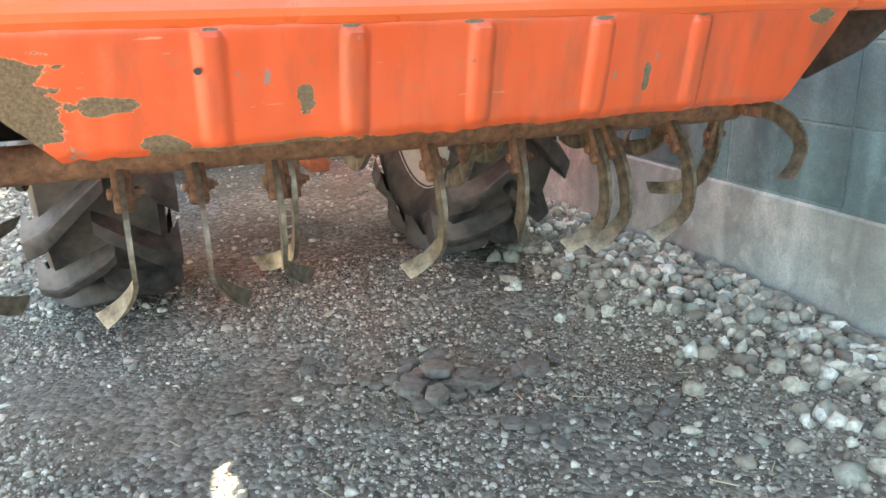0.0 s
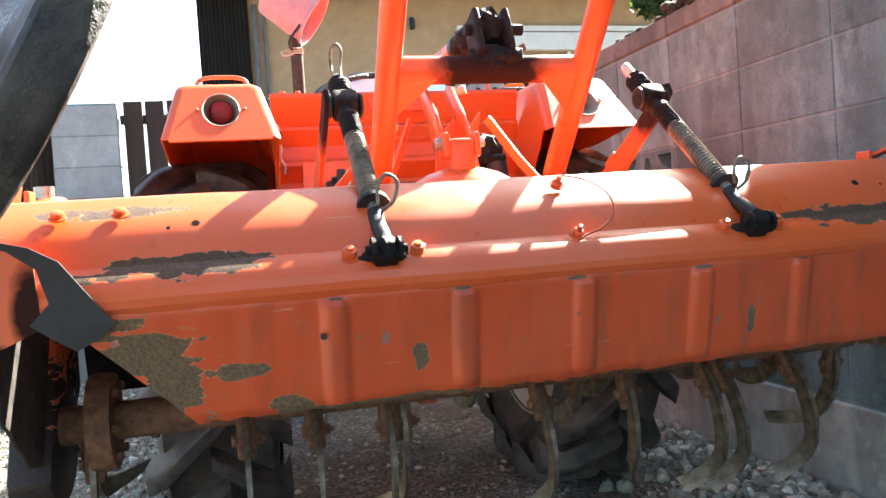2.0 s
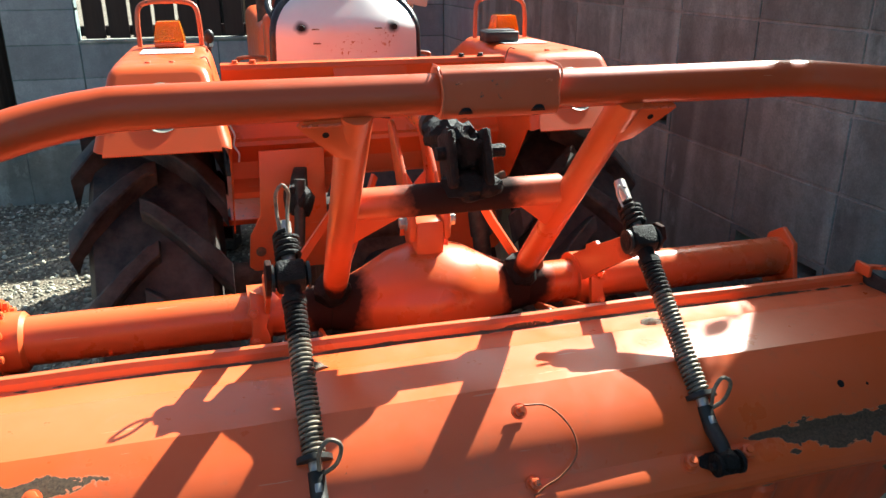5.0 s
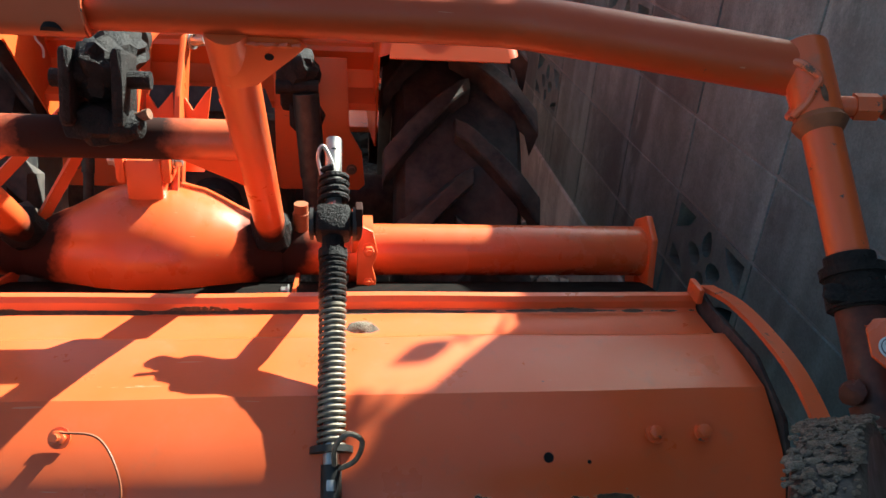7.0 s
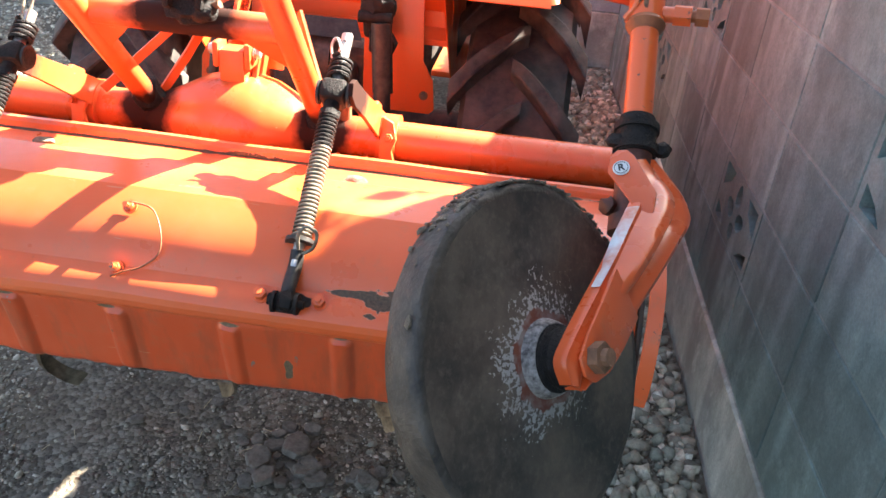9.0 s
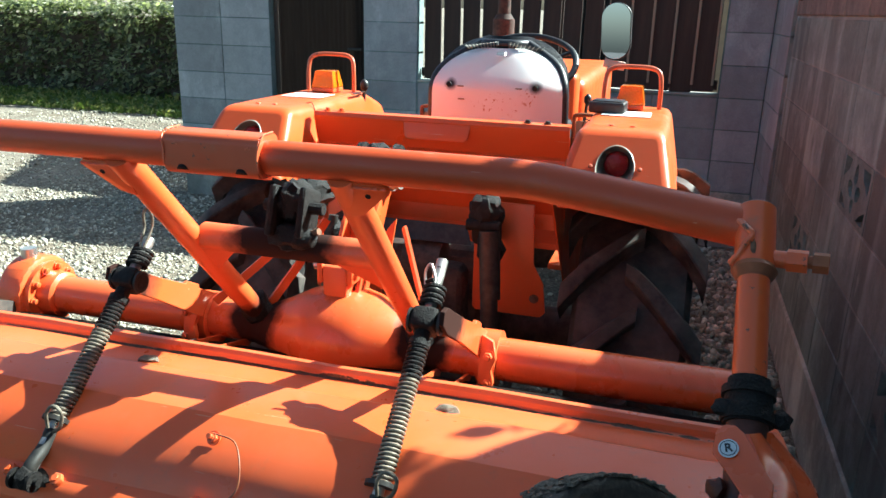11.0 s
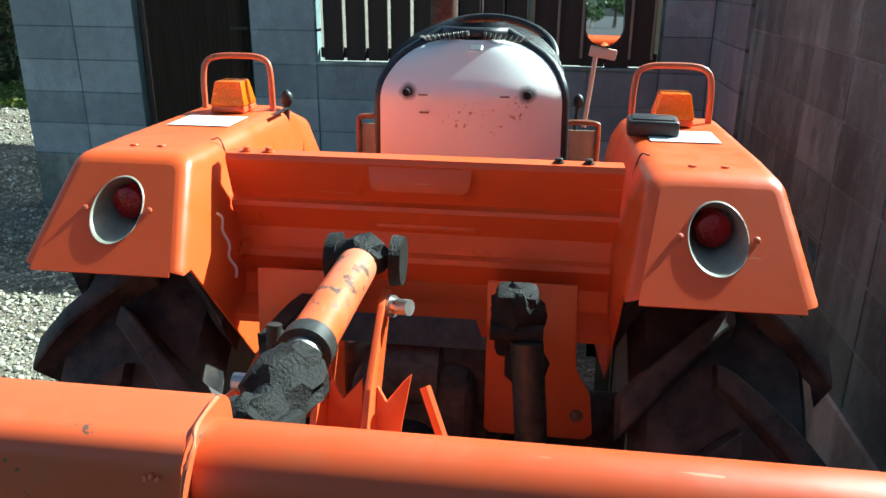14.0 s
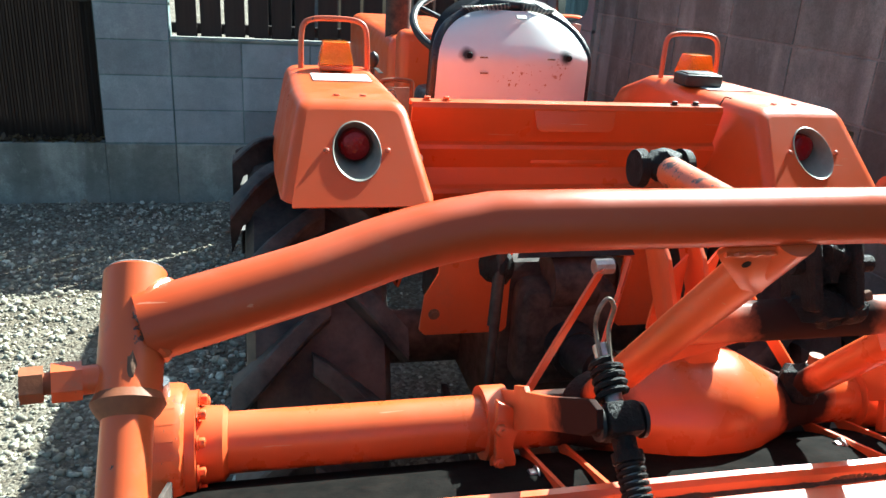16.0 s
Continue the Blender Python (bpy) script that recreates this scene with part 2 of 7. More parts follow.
grey_bezel = plain("grey_plastic_bezel", (0.27, 0.255, 0.205), (0.37, 0.35, 0.285), 0.4, 0.0, 30, 0.1)
chrome = plain("chrome", (0.75, 0.75, 0.75), (0.85, 0.85, 0.85), 0.08, 1.0, 10, 0.02)
mirror_mat = Mat("mirror_silver", 0.015, 1.0).color((0.86, 0.87, 0.87)).m
mud = plain("dry_grey_mud", (0.12, 0.10, 0.073), (0.33, 0.27, 0.20), 0.95, 0, 90, 1.0, 0.006)
cloth_white = plain("white_sticker", (0.68, 0.68, 0.66), (0.8, 0.8, 0.78), 0.4, 0, 20, 0.05)
ink = plain("black_ink", (0.02, 0.02, 0.022), (0.04, 0.04, 0.04), 0.5, 0, 20, 0.0)
pink_plastic = plain("faded_pink_plastic", (0.62, 0.24, 0.27), (0.72, 0.33, 0.34), 0.5, 0, 15, 0.2)
rope_mat = plain("dirty_white_rope", (0.45, 0.40, 0.32), (0.65, 0.6, 0.5), 0.9, 0, 120, 0.6)


def lens(name, c, rough=0.12, emit=0.0):
    m = Mat(name, rough)
    m.color(c)
    m.b.inputs["Transmission Weight"].default_value = 0.55
    m.b.inputs["IOR"].default_value = 1.45
    v = m.node("ShaderNodeTexVoronoi", Scale=180.0)
    m.link(m.co, v.inputs["Vector"])
    m.bump(v.outputs["Distance"], 0.5, 0.002)
    return m.m


red_lens = lens("red_lens", (0.55, 0.008, 0.012))
amber_lens = lens("amber_lens", (1.0, 0.30, 0.01))
moss_mat = plain("black_moss", (0.018, 0.017, 0.010), (0.075, 0.062, 0.035), 0.95, 0, 80, 0.9, 0.004)
straw_mat = plain("dry_straw", (0.42, 0.34, 0.2), (0.62, 0.52, 0.33), 0.8, 0, 60)


def rubber_mat(name, dusty=(0.13, 0.105, 0.085), amount=0.8):
    m = Mat(name, 0.75)
    c = m.mix(m.ramp(m.noise(6, 6, 0.65), (0.4, 0.0), (0.68, amount)), (0.016, 0.016, 0.017), dusty)
    c = m.mix(m.ramp(m.noise(45, 5, 0.7, offset=2.0), (0.5, 0.0), (0.8, 0.5)), c, (0.10, 0.05, 0.035))
    m.color(c).rough(m.noise(9, 4), 0.55, 0.9).bump(m.noise(70, 5, 0.6), 0.35, 0.002)
    return m.m


lug_rubber = rubber_mat("worn_lug_rubber", (0.16, 0.13, 0.105), 0.9)
exhaust_rust = plain("dark_brown_exhaust_rust", (0.030, 0.018, 0.014), (0.105, 0.055, 0.038), 0.75, 0.0, 45, 0.5)
hoop_paint = paint("orange_weathered_tube_paint", (0.60, 0.12, 0.04), 0.45, dust=0.7, chips=0.10, fade=(0.50, 0.17, 0.09))
tyre_rubber = rubber_mat("dusty_tyre_rubber", (0.15, 0.115, 0.09), 0.9)
wheel_rubber = plain("muddy_wheel_tread", (0.022, 0.020, 0.018), (0.095, 0.080, 0.062), 0.55, 0.0, 26, 0.8, 0.003)


def wheel_face_mat():
    """Worn rubber face whose pale old paint flakes off round the hub."""
    m = Mat("flaking_wheel_face", 0.6)
    c = m.mix(m.ramp(m.noise(9, 7, 0.7), (0.36, 0.0), (0.66, 0.85)), (0.028, 0.024, 0.021), (0.150, 0.115, 0.085))
    c = m.mix(m.ramp(m.noise(120, 5, 0.7, offset=3.0), (0.5, 0.0), (0.72, 0.5)), c, (0.17, 0.135, 0.10))
    ln = m.t.nodes.new("ShaderNodeVectorMath")
    ln.operation = "LENGTH"
    m.link(m.co, ln.inputs[0])
    near = m.ramp(m.math("ADD", ln.outputs["Value"], m.math("MULTIPLY", m.noise(18, 4), 0.05)), (0.075, 0.31), (0.135, 0.0))
    flake = m.math("GREATER_THAN", m.math("ADD", m.math("ADD", m.math("MULTIPLY", m.noise(230, 3, 0.6), 0.7), m.math("MULTIPLY", m.noise(45, 3, 0.5, offset=7.0), 0.3)), near), 0.795)
    c = m.mix(flake, c, (0.36, 0.35, 0.33))
    scar = m.ramp(m.noise(7, 5, 0.7, offset=4.0), (0.56, 0.0), (0.7, 0.6))
    c = m.mix(scar, c, (0.20, 0.145, 0.105))
    core = m.math("LESS_THAN", m.math("ADD", ln.outputs["Value"], m.math("MULTIPLY", m.noise(60, 4), 0.03)), 0.062)
    c = m.mix(core, c, m.ramp(m.noise(70, 5), (0.45, (0.16, 0.045, 0.025)), (0.68, (0.24, 0.20, 0.18))))
    m.color(c).rough(m.noise(20), 0.32, 0.65).bump(m.math("ADD", m.noise(80, 4, 0.6), flake), 0.3, 0.001)
    return m.m


wheel_face = wheel_face_mat()
flaky_white = plain("flaking_white_hub_paint", (0.025, 0.021, 0.02), (0.42, 0.40, 0.38), 0.55, 0.0, 130, 0.5)


def block_mat(name, lo, hi, streak=0.5, obj=True):
    """Concrete block: sandy grain, tone by block, dark runs of damp and pale bloom."""
    m = Mat(name, 0.9)
    geo = m.t.nodes.new("ShaderNodeNewGeometry").outputs["Position"]
    keep, m.co = m.co, geo
    c = m.ramp(m.noise(3.2, 6, 0.65), (0.3, lo), (0.72, hi))
    run = m.ramp(m.noise(2.4, 3, 0.55, (1.6, 1.6, 0.34), 4.0), (0.45, 0.0), (0.7, streak))
    c = m.mix(run, c, tuple(v * 0.42 for v in lo))
    mottle = m.ramp(m.noise(14, 7, 0.72, offset=2.0), (0.44, 0.0), (0.70, 0.25 + streak * 0.4))
    c = m.mix(mottle, c, tuple(v * 0.55 for v in lo))
    drip = m.math("MULTIPLY", m.noise(4.2, 2, 0.5, (1.6, 1.6, 0.20), 12.0), m.ramp(m.noise(1.6, 4, 0.6, offset=6.0), (0.35, 0.75), (0.65, 1.15)))
    pale = m.ramp(drip, (0.54, 0.0), (0.70, streak * 0.75))
    c = m.mix(pale, c, tuple(min(v * 1.5, 0.8) for v in hi))
    bloom = m.ramp(m.noise(5, 7, 0.72, (1, 1, 0.6), 9.0), (0.54, 0.0), (0.74, 0.35 + streak * 0.5))
    c = m.mix(bloom, c, tuple(min(v * 1.6, 0.8) for v in hi))
    c = m.mix(m.ramp(m.noise(160, 4, 0.7), (0.35, 0.35), (0.65, 0.0)), c, tuple(v * 0.55 for v in lo))
    tone = m.t.nodes.new("ShaderNodeHueSaturation")
    m.link(m.ramp(m.per_object(), (0.0, 0.78), (1.0, 1.22)), tone.inputs["Value"])
    m.link(c, tone.inputs["Color"])
    m.color(tone.outputs["Color"])
    h = m.math("ADD", m.noise(220, 4, 0.7), m.math("MULTIPLY", m.noise(35, 4, 0.6), 0.8))
    m.bump(h, 0.6, 0.0026)
    return m.m


old_block = block_mat("weathered_concrete_block", (0.108, 0.160, 0.154), (0.230, 0.330, 0.318), 0.6)
new_block = block_mat("pale_concrete_block", (0.310, 0.340, 0.362), (0.420, 0.455, 0.476), 0.22)
mortar = block_mat("grey_mortar", (0.145, 0.195, 0.19), (0.28, 0.36, 0.35), 0.5)
plinth_mat = block_mat("poured_concrete", (0.25, 0.255, 0.225), (0.475, 0.48, 0.425), 0.6)
cap_mat = block_mat("stained_cap_block", (0.10, 0.105, 0.095), (0.24, 0.23, 0.20), 0.6)


def stone_mat(name, soiled=0.0):
    m = Mat(name, 0.85)
    pick = m.island()
    c = m.ramp(pick, (0.0, (0.19, 0.156, 0.115)), (0.22, (0.38, 0.325, 0.24)), (0.48, (0.31, 0.31, 0.245)), (0.70, (0.56, 0.49, 0.36)), (0.86, (0.74, 0.67, 0.51)), (1.0, (0.88, 0.83, 0.69)))
    c = m.mix(m.ramp(m.noise(60, 5, 0.7), (0.35, 0.6), (0.6, 0.0)), c, (0.13, 0.105, 0.078))
    if soiled:
        # soil shaken off the rotor lies on these stones in patches
        c = m.mix(m.math("MULTIPLY", m.ramp(m.noise(3.2, 5, 0.65), (0.36, 1.0), (0.62, 0.25)), soiled), c, (0.105, 0.080, 0.060))
    m.color(c).bump(m.noise(200, 4, 0.7), 0.5, 0.002)
    return m.m


stone = stone_mat("mixed_crushed_stone")
soiled_stone = stone_mat("soil_dusted_crushed_stone", 0.38)


def ground_mat():
    """Trodden grit and dry soil between the loose stones, and dark asphalt at the yard's mouth, added to dim bounced
    light.
    """
    m = Mat("grit_and_soil", 0.95)
    v = m.node("ShaderNodeTexVoronoi", Scale=75.0)
    m.link(m.co, v.inputs["Vector"])
    pebble = m.ramp(v.outputs["Color"], (0.2, (0.13, 0.110, 0.085)), (0.55, (0.28, 0.245, 0.19)), (0.85, (0.48, 0.44, 0.35)))
    soil = m.ramp(m.noise(30, 6, 0.7), (0.35, (0.080, 0.058, 0.037)), (0.7, (0.20, 0.152, 0.100)))
    c = m.mix(m.ramp(m.noise(1.7, 6, 0.65), (0.38, 0.15), (0.62, 0.85)), pebble, soil)
    sep = m.t.nodes.new("ShaderNodeSeparateXYZ")
    m.link(m.co, sep.inputs[0])
    edge = m.math("ADD", sep.outputs["Y"], m.math("MULTIPLY", m.noise(2.2, 5, 0.6, offset=3.0), 0.9))
    # unseen ground made dark so that it throws back less light
    tar = m.ramp(m.noise(140, 4, 0.6), (0.3, (0.03, 0.03, 0.032)), (0.7, (0.085, 0.085, 0.085)))
    c = m.mix(m.math("LESS_THAN", edge, -0.55), c, tar)
    m.color(c)
    h = m.math("ADD", m.math("MULTIPLY", v.outputs["Distance"], -1.4), m.noise(120, 5, 0.7))
    m.bump(h, 0.7, 0.01)
    return m.m


grit = ground_mat()
clod_mat = plain("dry_soil_clod", (0.135, 0.115, 0.092), (0.27, 0.235, 0.19), 0.95, 0, 70, 0.9, 0.004)


def plank_mat(name, a, b):
    m = Mat(name, 0.75)
    c = m.ramp(m.noise(18, 6, 0.65, (1, 1, 0.06)), (0.3, a), (0.7, b))
    m.color(c).bump(m.noise(60, 4, 0.6, (1, 1, 0.05)), 0.4, 0.002)
    return m.m


plank = plank_mat("dark_brown_stained_wood", (0.020, 0.012, 0.009), (0.055, 0.034, 0.025))
gate_mat = plank_mat("dark_brown_sheet", (0.036, 0.025, 0.020), (0.062, 0.046, 0.037))
batten_mat = plank_mat("pale_batten", (0.25, 0.19, 0.13), (0.36, 0.28, 0.2))
beige_wall = plain("beige_render", (0.40, 0.27, 0.155), (0.48, 0.33, 0.19), 0.9, 0, 8, 0.3, 0.003)
dark_clad = plain("dark_corrugated_sheet", (0.03, 0.026, 0.024), (0.055, 0.048, 0.044), 0.6, 0.1, 6)
eave_mat = plain("grey_eave_board", (0.10, 0.105, 0.11), (0.16, 0.165, 0.17), 0.6, 0, 8)
tile_mat = plain("silver_grey_roof_tile", (0.22, 0.22, 0.225), (0.36, 0.36, 0.37), 0.35, 0, 12)
white_frame = plain("white_window_frame", (0.66, 0.67, 0.66), (0.78, 0.78, 0.77), 0.4, 0, 8)


def glass_mat():
    m = Mat("window_glass", 0.03)
    m.color((0.02, 0.025, 0.03))
    m.b.inputs["Specular IOR Level"].default_value = 0.8
    return m.m


dark_glass = glass_mat()


def leaf_mat(name, a, b, c3):
    m = Mat(name, 0.30)
    c = m.ramp(m.island(), (0.0, a), (0.6, b), (1.0, c3))
    m.color(c)
    tr = m.t.nodes.new("ShaderNodeBsdfTranslucent")
    m.link(m.mix(1.0, c, (1.9, 2.1, 1.1), "MULTIPLY"), tr.inputs["Color"])
    mx = m.t.nodes.new("ShaderNodeMixShader")
    mx.inputs["Fac"].default_value = 0.4
    m.link(m.b.outputs["BSDF"], mx.inputs[1])
    m.link(tr.outputs["BSDF"], mx.inputs[2])
    m.link(mx.outputs["Shader"], m.t.nodes["Material Output"].inputs["Surface"])
    return m.m


# the palest leaf tone stands in for glints, put into the colour
hedge_leaf = leaf_mat("glossy_hedge_leaf", (0.045, 0.058, 0.028), (0.140, 0.155, 0.080), (0.42, 0.41, 0.28))
litter_leaf = leaf_mat("dead_leaf", (0.05, 0.032, 0.02), (0.13, 0.085, 0.05), (0.26, 0.19, 0.12))
pine_leaf = leaf_mat("pine_needle", (0.015, 0.035, 0.012), (0.04, 0.07, 0.022), (0.08, 0.10, 0.035))
grass_leaf = leaf_mat("grass_blade", (0.08, 0.12, 0.025), (0.19, 0.22, 0.06), (0.42, 0.36, 0.16))
bark = plain("bark", (0.06, 0.045, 0.035), (0.14, 0.11, 0.085), 0.95, 0, 30, 0.9, 0.01)


def seat_mat():
    """White painted seat shell with rust spots below its bolts."""
    m = Mat("white_seat_shell", 0.35)
    c = m.mix(m.ramp(m.noise(8, 4), (0.45, 0.0), (0.7, 0.3)), (0.80, 0.78, 0.75), (0.72, 0.60, 0.55))
    spots = m.math("GREATER_THAN", m.noise(70, 4, 0.65, offset=1.0), 0.615)
    zone = m.math("MAXIMUM", m.soft_ellipse((0.06, 2.57, 1.205), (0.10, 0.2, 0.045), 0.5, 1.1), m.soft_ellipse((0.15, 2.57, 1.235), (0.03, 0.2, 0.045), 0.4, 1.1))
    c = m.mix(m.math("MULTIPLY", spots, zone), c, (0.42, 0.15, 0.03))
    for x in (-0.107, 0.168):
        c = m.mix(m.soft_ellipse((x, 2.56, 1.266), (0.030, 0.1, 0.026), 0.4, 0.9), c, (0.03, 0.02, 0.016))
    m.color(c).bump(m.noise(60, 3), 0.05, 0.001)
    return m.m


seat_shell_mat = seat_mat()


# ---- mesh helpers ----
def part(name, bm, material, parent=None, label="", smooth=0.6):
    me = bpy.data.meshes.new(name)
    bm.normal_update()
    bm.to_mesh(me)
    bm.free()
    if smooth:
        for p in me.polygons:
            p.use_smooth = True
        me.set_sharp_from_angle(angle=smooth)
    me.materials.append(material)
    ob = new(name, me)
    if parent:
        ob.parent = parent
        if parent.parent is None:
            ob.matrix_parent_inverse = parent.matrix_basis.inverted()
    if label:
        ob["label"] = label
    return ob


def empty(name, label, category, group="", kind="", m=None):
    ob = new(name)
    ob.empty_display_size = 0.05
    if m is not None:
        ob.matrix_basis = m
    return tagged(ob, label, category, group, kind)


def box(size, m=None, bevel=0.0, seg=2):
    bm = bmesh.new()
    bmesh.ops.create_cube(bm, size=1.0, matrix=Matrix.Diagonal((*size, 1)))
    if bevel:
        bmesh.ops.bevel(bm, geom=bm.edges[:], offset=bevel, segments=seg, affect="EDGES", profile=0.5)
    if m is not None:
        bm.transform(m)
    return bm


def at(x, y, z, rx=0, ry=0, rz=0):
    return pose(x, y, z, rx, ry, rz)


def merge(*bms):
    out = bmesh.new()
    for b in bms:
        me = bpy.data.meshes.new("tmp")
        b.to_mesh(me)
        b.free()
        out.from_mesh(me)
        bpy.data.meshes.remove(me)
    return out


def frames_along(pts):
    pts = [Vector(p) for p in pts]
    tang = []
    for i in range(len(pts)):
        a, b = pts[max(i - 1, 0)], pts[min(i + 1, len(pts) - 1)]
        tang.append((b - a).normalized())
    ref = Vector((0, 0, 1)) if abs(tang[0].z) < 0.9 else Vector((1, 0, 0))
    u = tang[0].cross(ref).normalized()
    res = []
    for p, t in zip(pts, tang):
        u = (u - t * u.dot(t)).normalized()
        res.append((p, t, u, t.cross(u)))
    return res


def sweep(pts, section, caps=True):
    """Sweep a closed 2D section (list of (a, b), or a radius) along points. section may be a function of the index."""
    bm = bmesh.new()
    rings = []
    for i, (p, t, u, v) in enumerate(frames_along(pts)):
        sec = section(i) if callable(section) else section
        rings.append([bm.verts.new(p + u * a + v * b) for a, b in sec])
    n = len(rings[0])
    for r0, r1 in zip(rings, rings[1:]):
        for k in range(n):
            bm.faces.new((r0[k], r0[(k + 1) % n], r1[(k + 1) % n], r1[k]))
    if caps:
        bm.faces.new(rings[0][::-1])
        bm.faces.new(rings[-1])
    bmesh.ops.recalc_face_normals(bm, faces=bm.faces[:])
    return bm


def ring(r, n=16, r2=None):
    return [(r * math.cos(2 * math.pi * k / n), (r2 or r) * math.sin(2 * math.pi * k / n)) for k in range(n)]


def rod(a, b, r, n=14, r2=None):
    bm = sweep([a, b], lambda i: ring(r if i == 0 or r2 is None else r2, n))
    return bm


def smooth_path(pts, n=8):
    """Catmull-Rom through points."""
    P = [Vector(p) for p in pts]
    P = [P[0] * 2 - P[1]] + P + [P[-1] * 2 - P[-2]]
    out = []
    for i in range(1, len(P) - 2):
        for k in range(n):
            t = k / n
            a, b, c, d = P[i - 1], P[i], P[i + 1], P[i + 2]
            out.append(0.5 * ((2 * b) + (c - a) * t + (2 * a - 5 * b + 4 * c - d) * t * t + (3 * b - a - 3 * c + d) * t ** 3))
    out.append(P[-2])
    return out


def tube(pts, r, n=14, per=8):
    return sweep(smooth_path(pts, per), ring(r, n))


def lathe(profile, n=40, m=None):
    """Turn (x along axis, radius) round the X axis."""
    bm = bmesh.new()
    rings = []
    for k in range(n):
        a = 2 * math.pi * k / n
        rings.append([bm.verts.new((x, r * math.cos(a), r * math.sin(a))) for x, r in profile])
    for k in range(n):
        A, B = rings[k], rings[(k + 1) % n]
        for j in range(len(profile) - 1):
            bm.faces.new((A[j], A[j + 1], B[j + 1], B[j]))
    bmesh.ops.remove_doubles(bm, verts=bm.verts[:], dist=1e-5)
    bmesh.ops.recalc_face_normals(bm, faces=bm.faces[:])
    if m is not None:
        bm.transform(m)
    return bm


def slab(poly, thick, m=None, bevel=0.0):
    """A polygon in XY, extruded by thick in Z."""
    bm = bmesh.new()
    lo = [bm.verts.new((x, y, 0)) for x, y in poly]
    hi = [bm.verts.new((x, y, thick)) for x, y in poly]
    n = len(poly)
    bm.faces.new(lo[::-1])
    bm.faces.new(hi)
    for k in range(n):
        bm.faces.new((lo[k], lo[(k + 1) % n], hi[(k + 1) % n], hi[k]))
    bmesh.ops.recalc_face_normals(bm, faces=bm.faces[:])
    if bevel:
        bmesh.ops.bevel(bm, geom=bm.edges[:], offset=bevel, segments=2, affect="EDGES", profile=0.5)
    if m is not None:
        bm.transform(m)
    return bm


def helix(a, b, r, wire, turns, n=6, per=14):
    a, b = Vector(a), Vector(b)
    t = (b - a).normalized()
    u = t.cross(Vector((1, 0, 0))).normalized()
    v = t.cross(u)
    pts = []
    for k in range(int(turns * per) + 1):
        f = k / (turns * per)
        ang = 2 * math.pi * turns * f
        pts.append(a.lerp(b, f) + (u * math.cos(ang) + v * math.sin(ang)) * r)
    return sweep(pts, ring(wire, n))


def hexbolt(r, h, m, stud=0.0):
    """A hexagon head with a washer, standing on the local XY plane."""
    poly = [(r * math.cos(k * math.pi / 3), r * math.sin(k * math.pi / 3)) for k in range(6)]
    bms = [slab(poly, h, at(0, 0, 0.002), 0.0012), slab([(x * 1.35, y * 1.35) for x, y in ring(r, 14)], 0.002)]
    if stud:
        bms.append(rod((0, 0, h), (0, 0, h + stud), r * 0.5, 8))
    bm = merge(*bms)
    bm.transform(m)
    return bm


def facing(p, way, spin=0.0):
    """A pose at p whose Z looks along way."""
    q = Vector(way).normalized().to_track_quat("Z", "Y").to_matrix().to_4x4()
    return Matrix.Translation(p) @ q @ pose(0, 0, 0, 0, 0, spin)


def lumpy(r, m=None, seed=0, sub=2, amount=0.3, scale=2.0):
    bm = bmesh.new()
    bmesh.ops.create_icosphere(bm, subdivisions=sub, radius=1.0)
    off = Vector((seed * 7.3, seed * 3.1, seed * 1.7))
    for v in bm.verts:
        v.co *= 1 + amount * noise.noise(v.co * scale + off)
    bm.transform(Matrix.Diagonal((*r, 1)))
    if m is not None:
        bm.transform(m)
    return bm

# ---- setting: ground ----
GROUND = 0.02


def ground_height(x, y):
    return GROUND + 0.012 * noise.noise(Vector((x * 1.3, y * 1.3, 0))) + 0.006 * noise.noise(Vector((x * 5, y * 5, 3)))


def build_ground():
    bm = bmesh.new()
    n = 110
    x0, x1, y0, y1 = -4.2, 1.3, -0.8, 5.6
    grid = [[bm.verts.new((x0 + (x1 - x0) * i / n, y0 + (y1 - y0) * j / n, ground_height(x0 + (x1 - x0) * i / n, y0 + (y1 - y0) * j / n))) for i in range(n + 1)] for j in range(n + 1)]
    for j in range(n):
        for i in range(n):
            bm.faces.new((grid[j][i], grid[j][i + 1], grid[j + 1][i + 1], grid[j + 1][i]))
    edge = [grid[0][i] for i in range(n + 1)] + [grid[j][n] for j in range(1, n + 1)] + [grid[n][i] for i in range(n - 1, -1, -1)] + [grid[j][0] for j in range(n - 1, 0, -1)]
    cx, cy = (x0 + x1) / 2, (y0 + y1) / 2
    far = [bm.verts.new((cx + (v.co.x - cx) * 450, cy + (v.co.y - cy) * 450, GROUND)) for v in edge]
    for k in range(len(edge)):
        bm.faces.new((edge[k], far[k], far[(k + 1) % len(edge)], edge[(k + 1) % len(edge)]))
    bmesh.ops.recalc_face_normals(bm, faces=bm.faces[:])
    tagged(part("ground", bm, grit, smooth=1.0), "grey grit and trodden dry soil yard", "ground", kind="structure")


def ico():
    bm = bmesh.new()
    bmesh.ops.create_icosphere(bm, subdivisions=1, radius=1.0)
    v = np.array([x.co[:] for x in bm.verts])
    f = np.array([[x.index for x in p.verts] for p in bm.faces])
    bm.free()
    return v, f


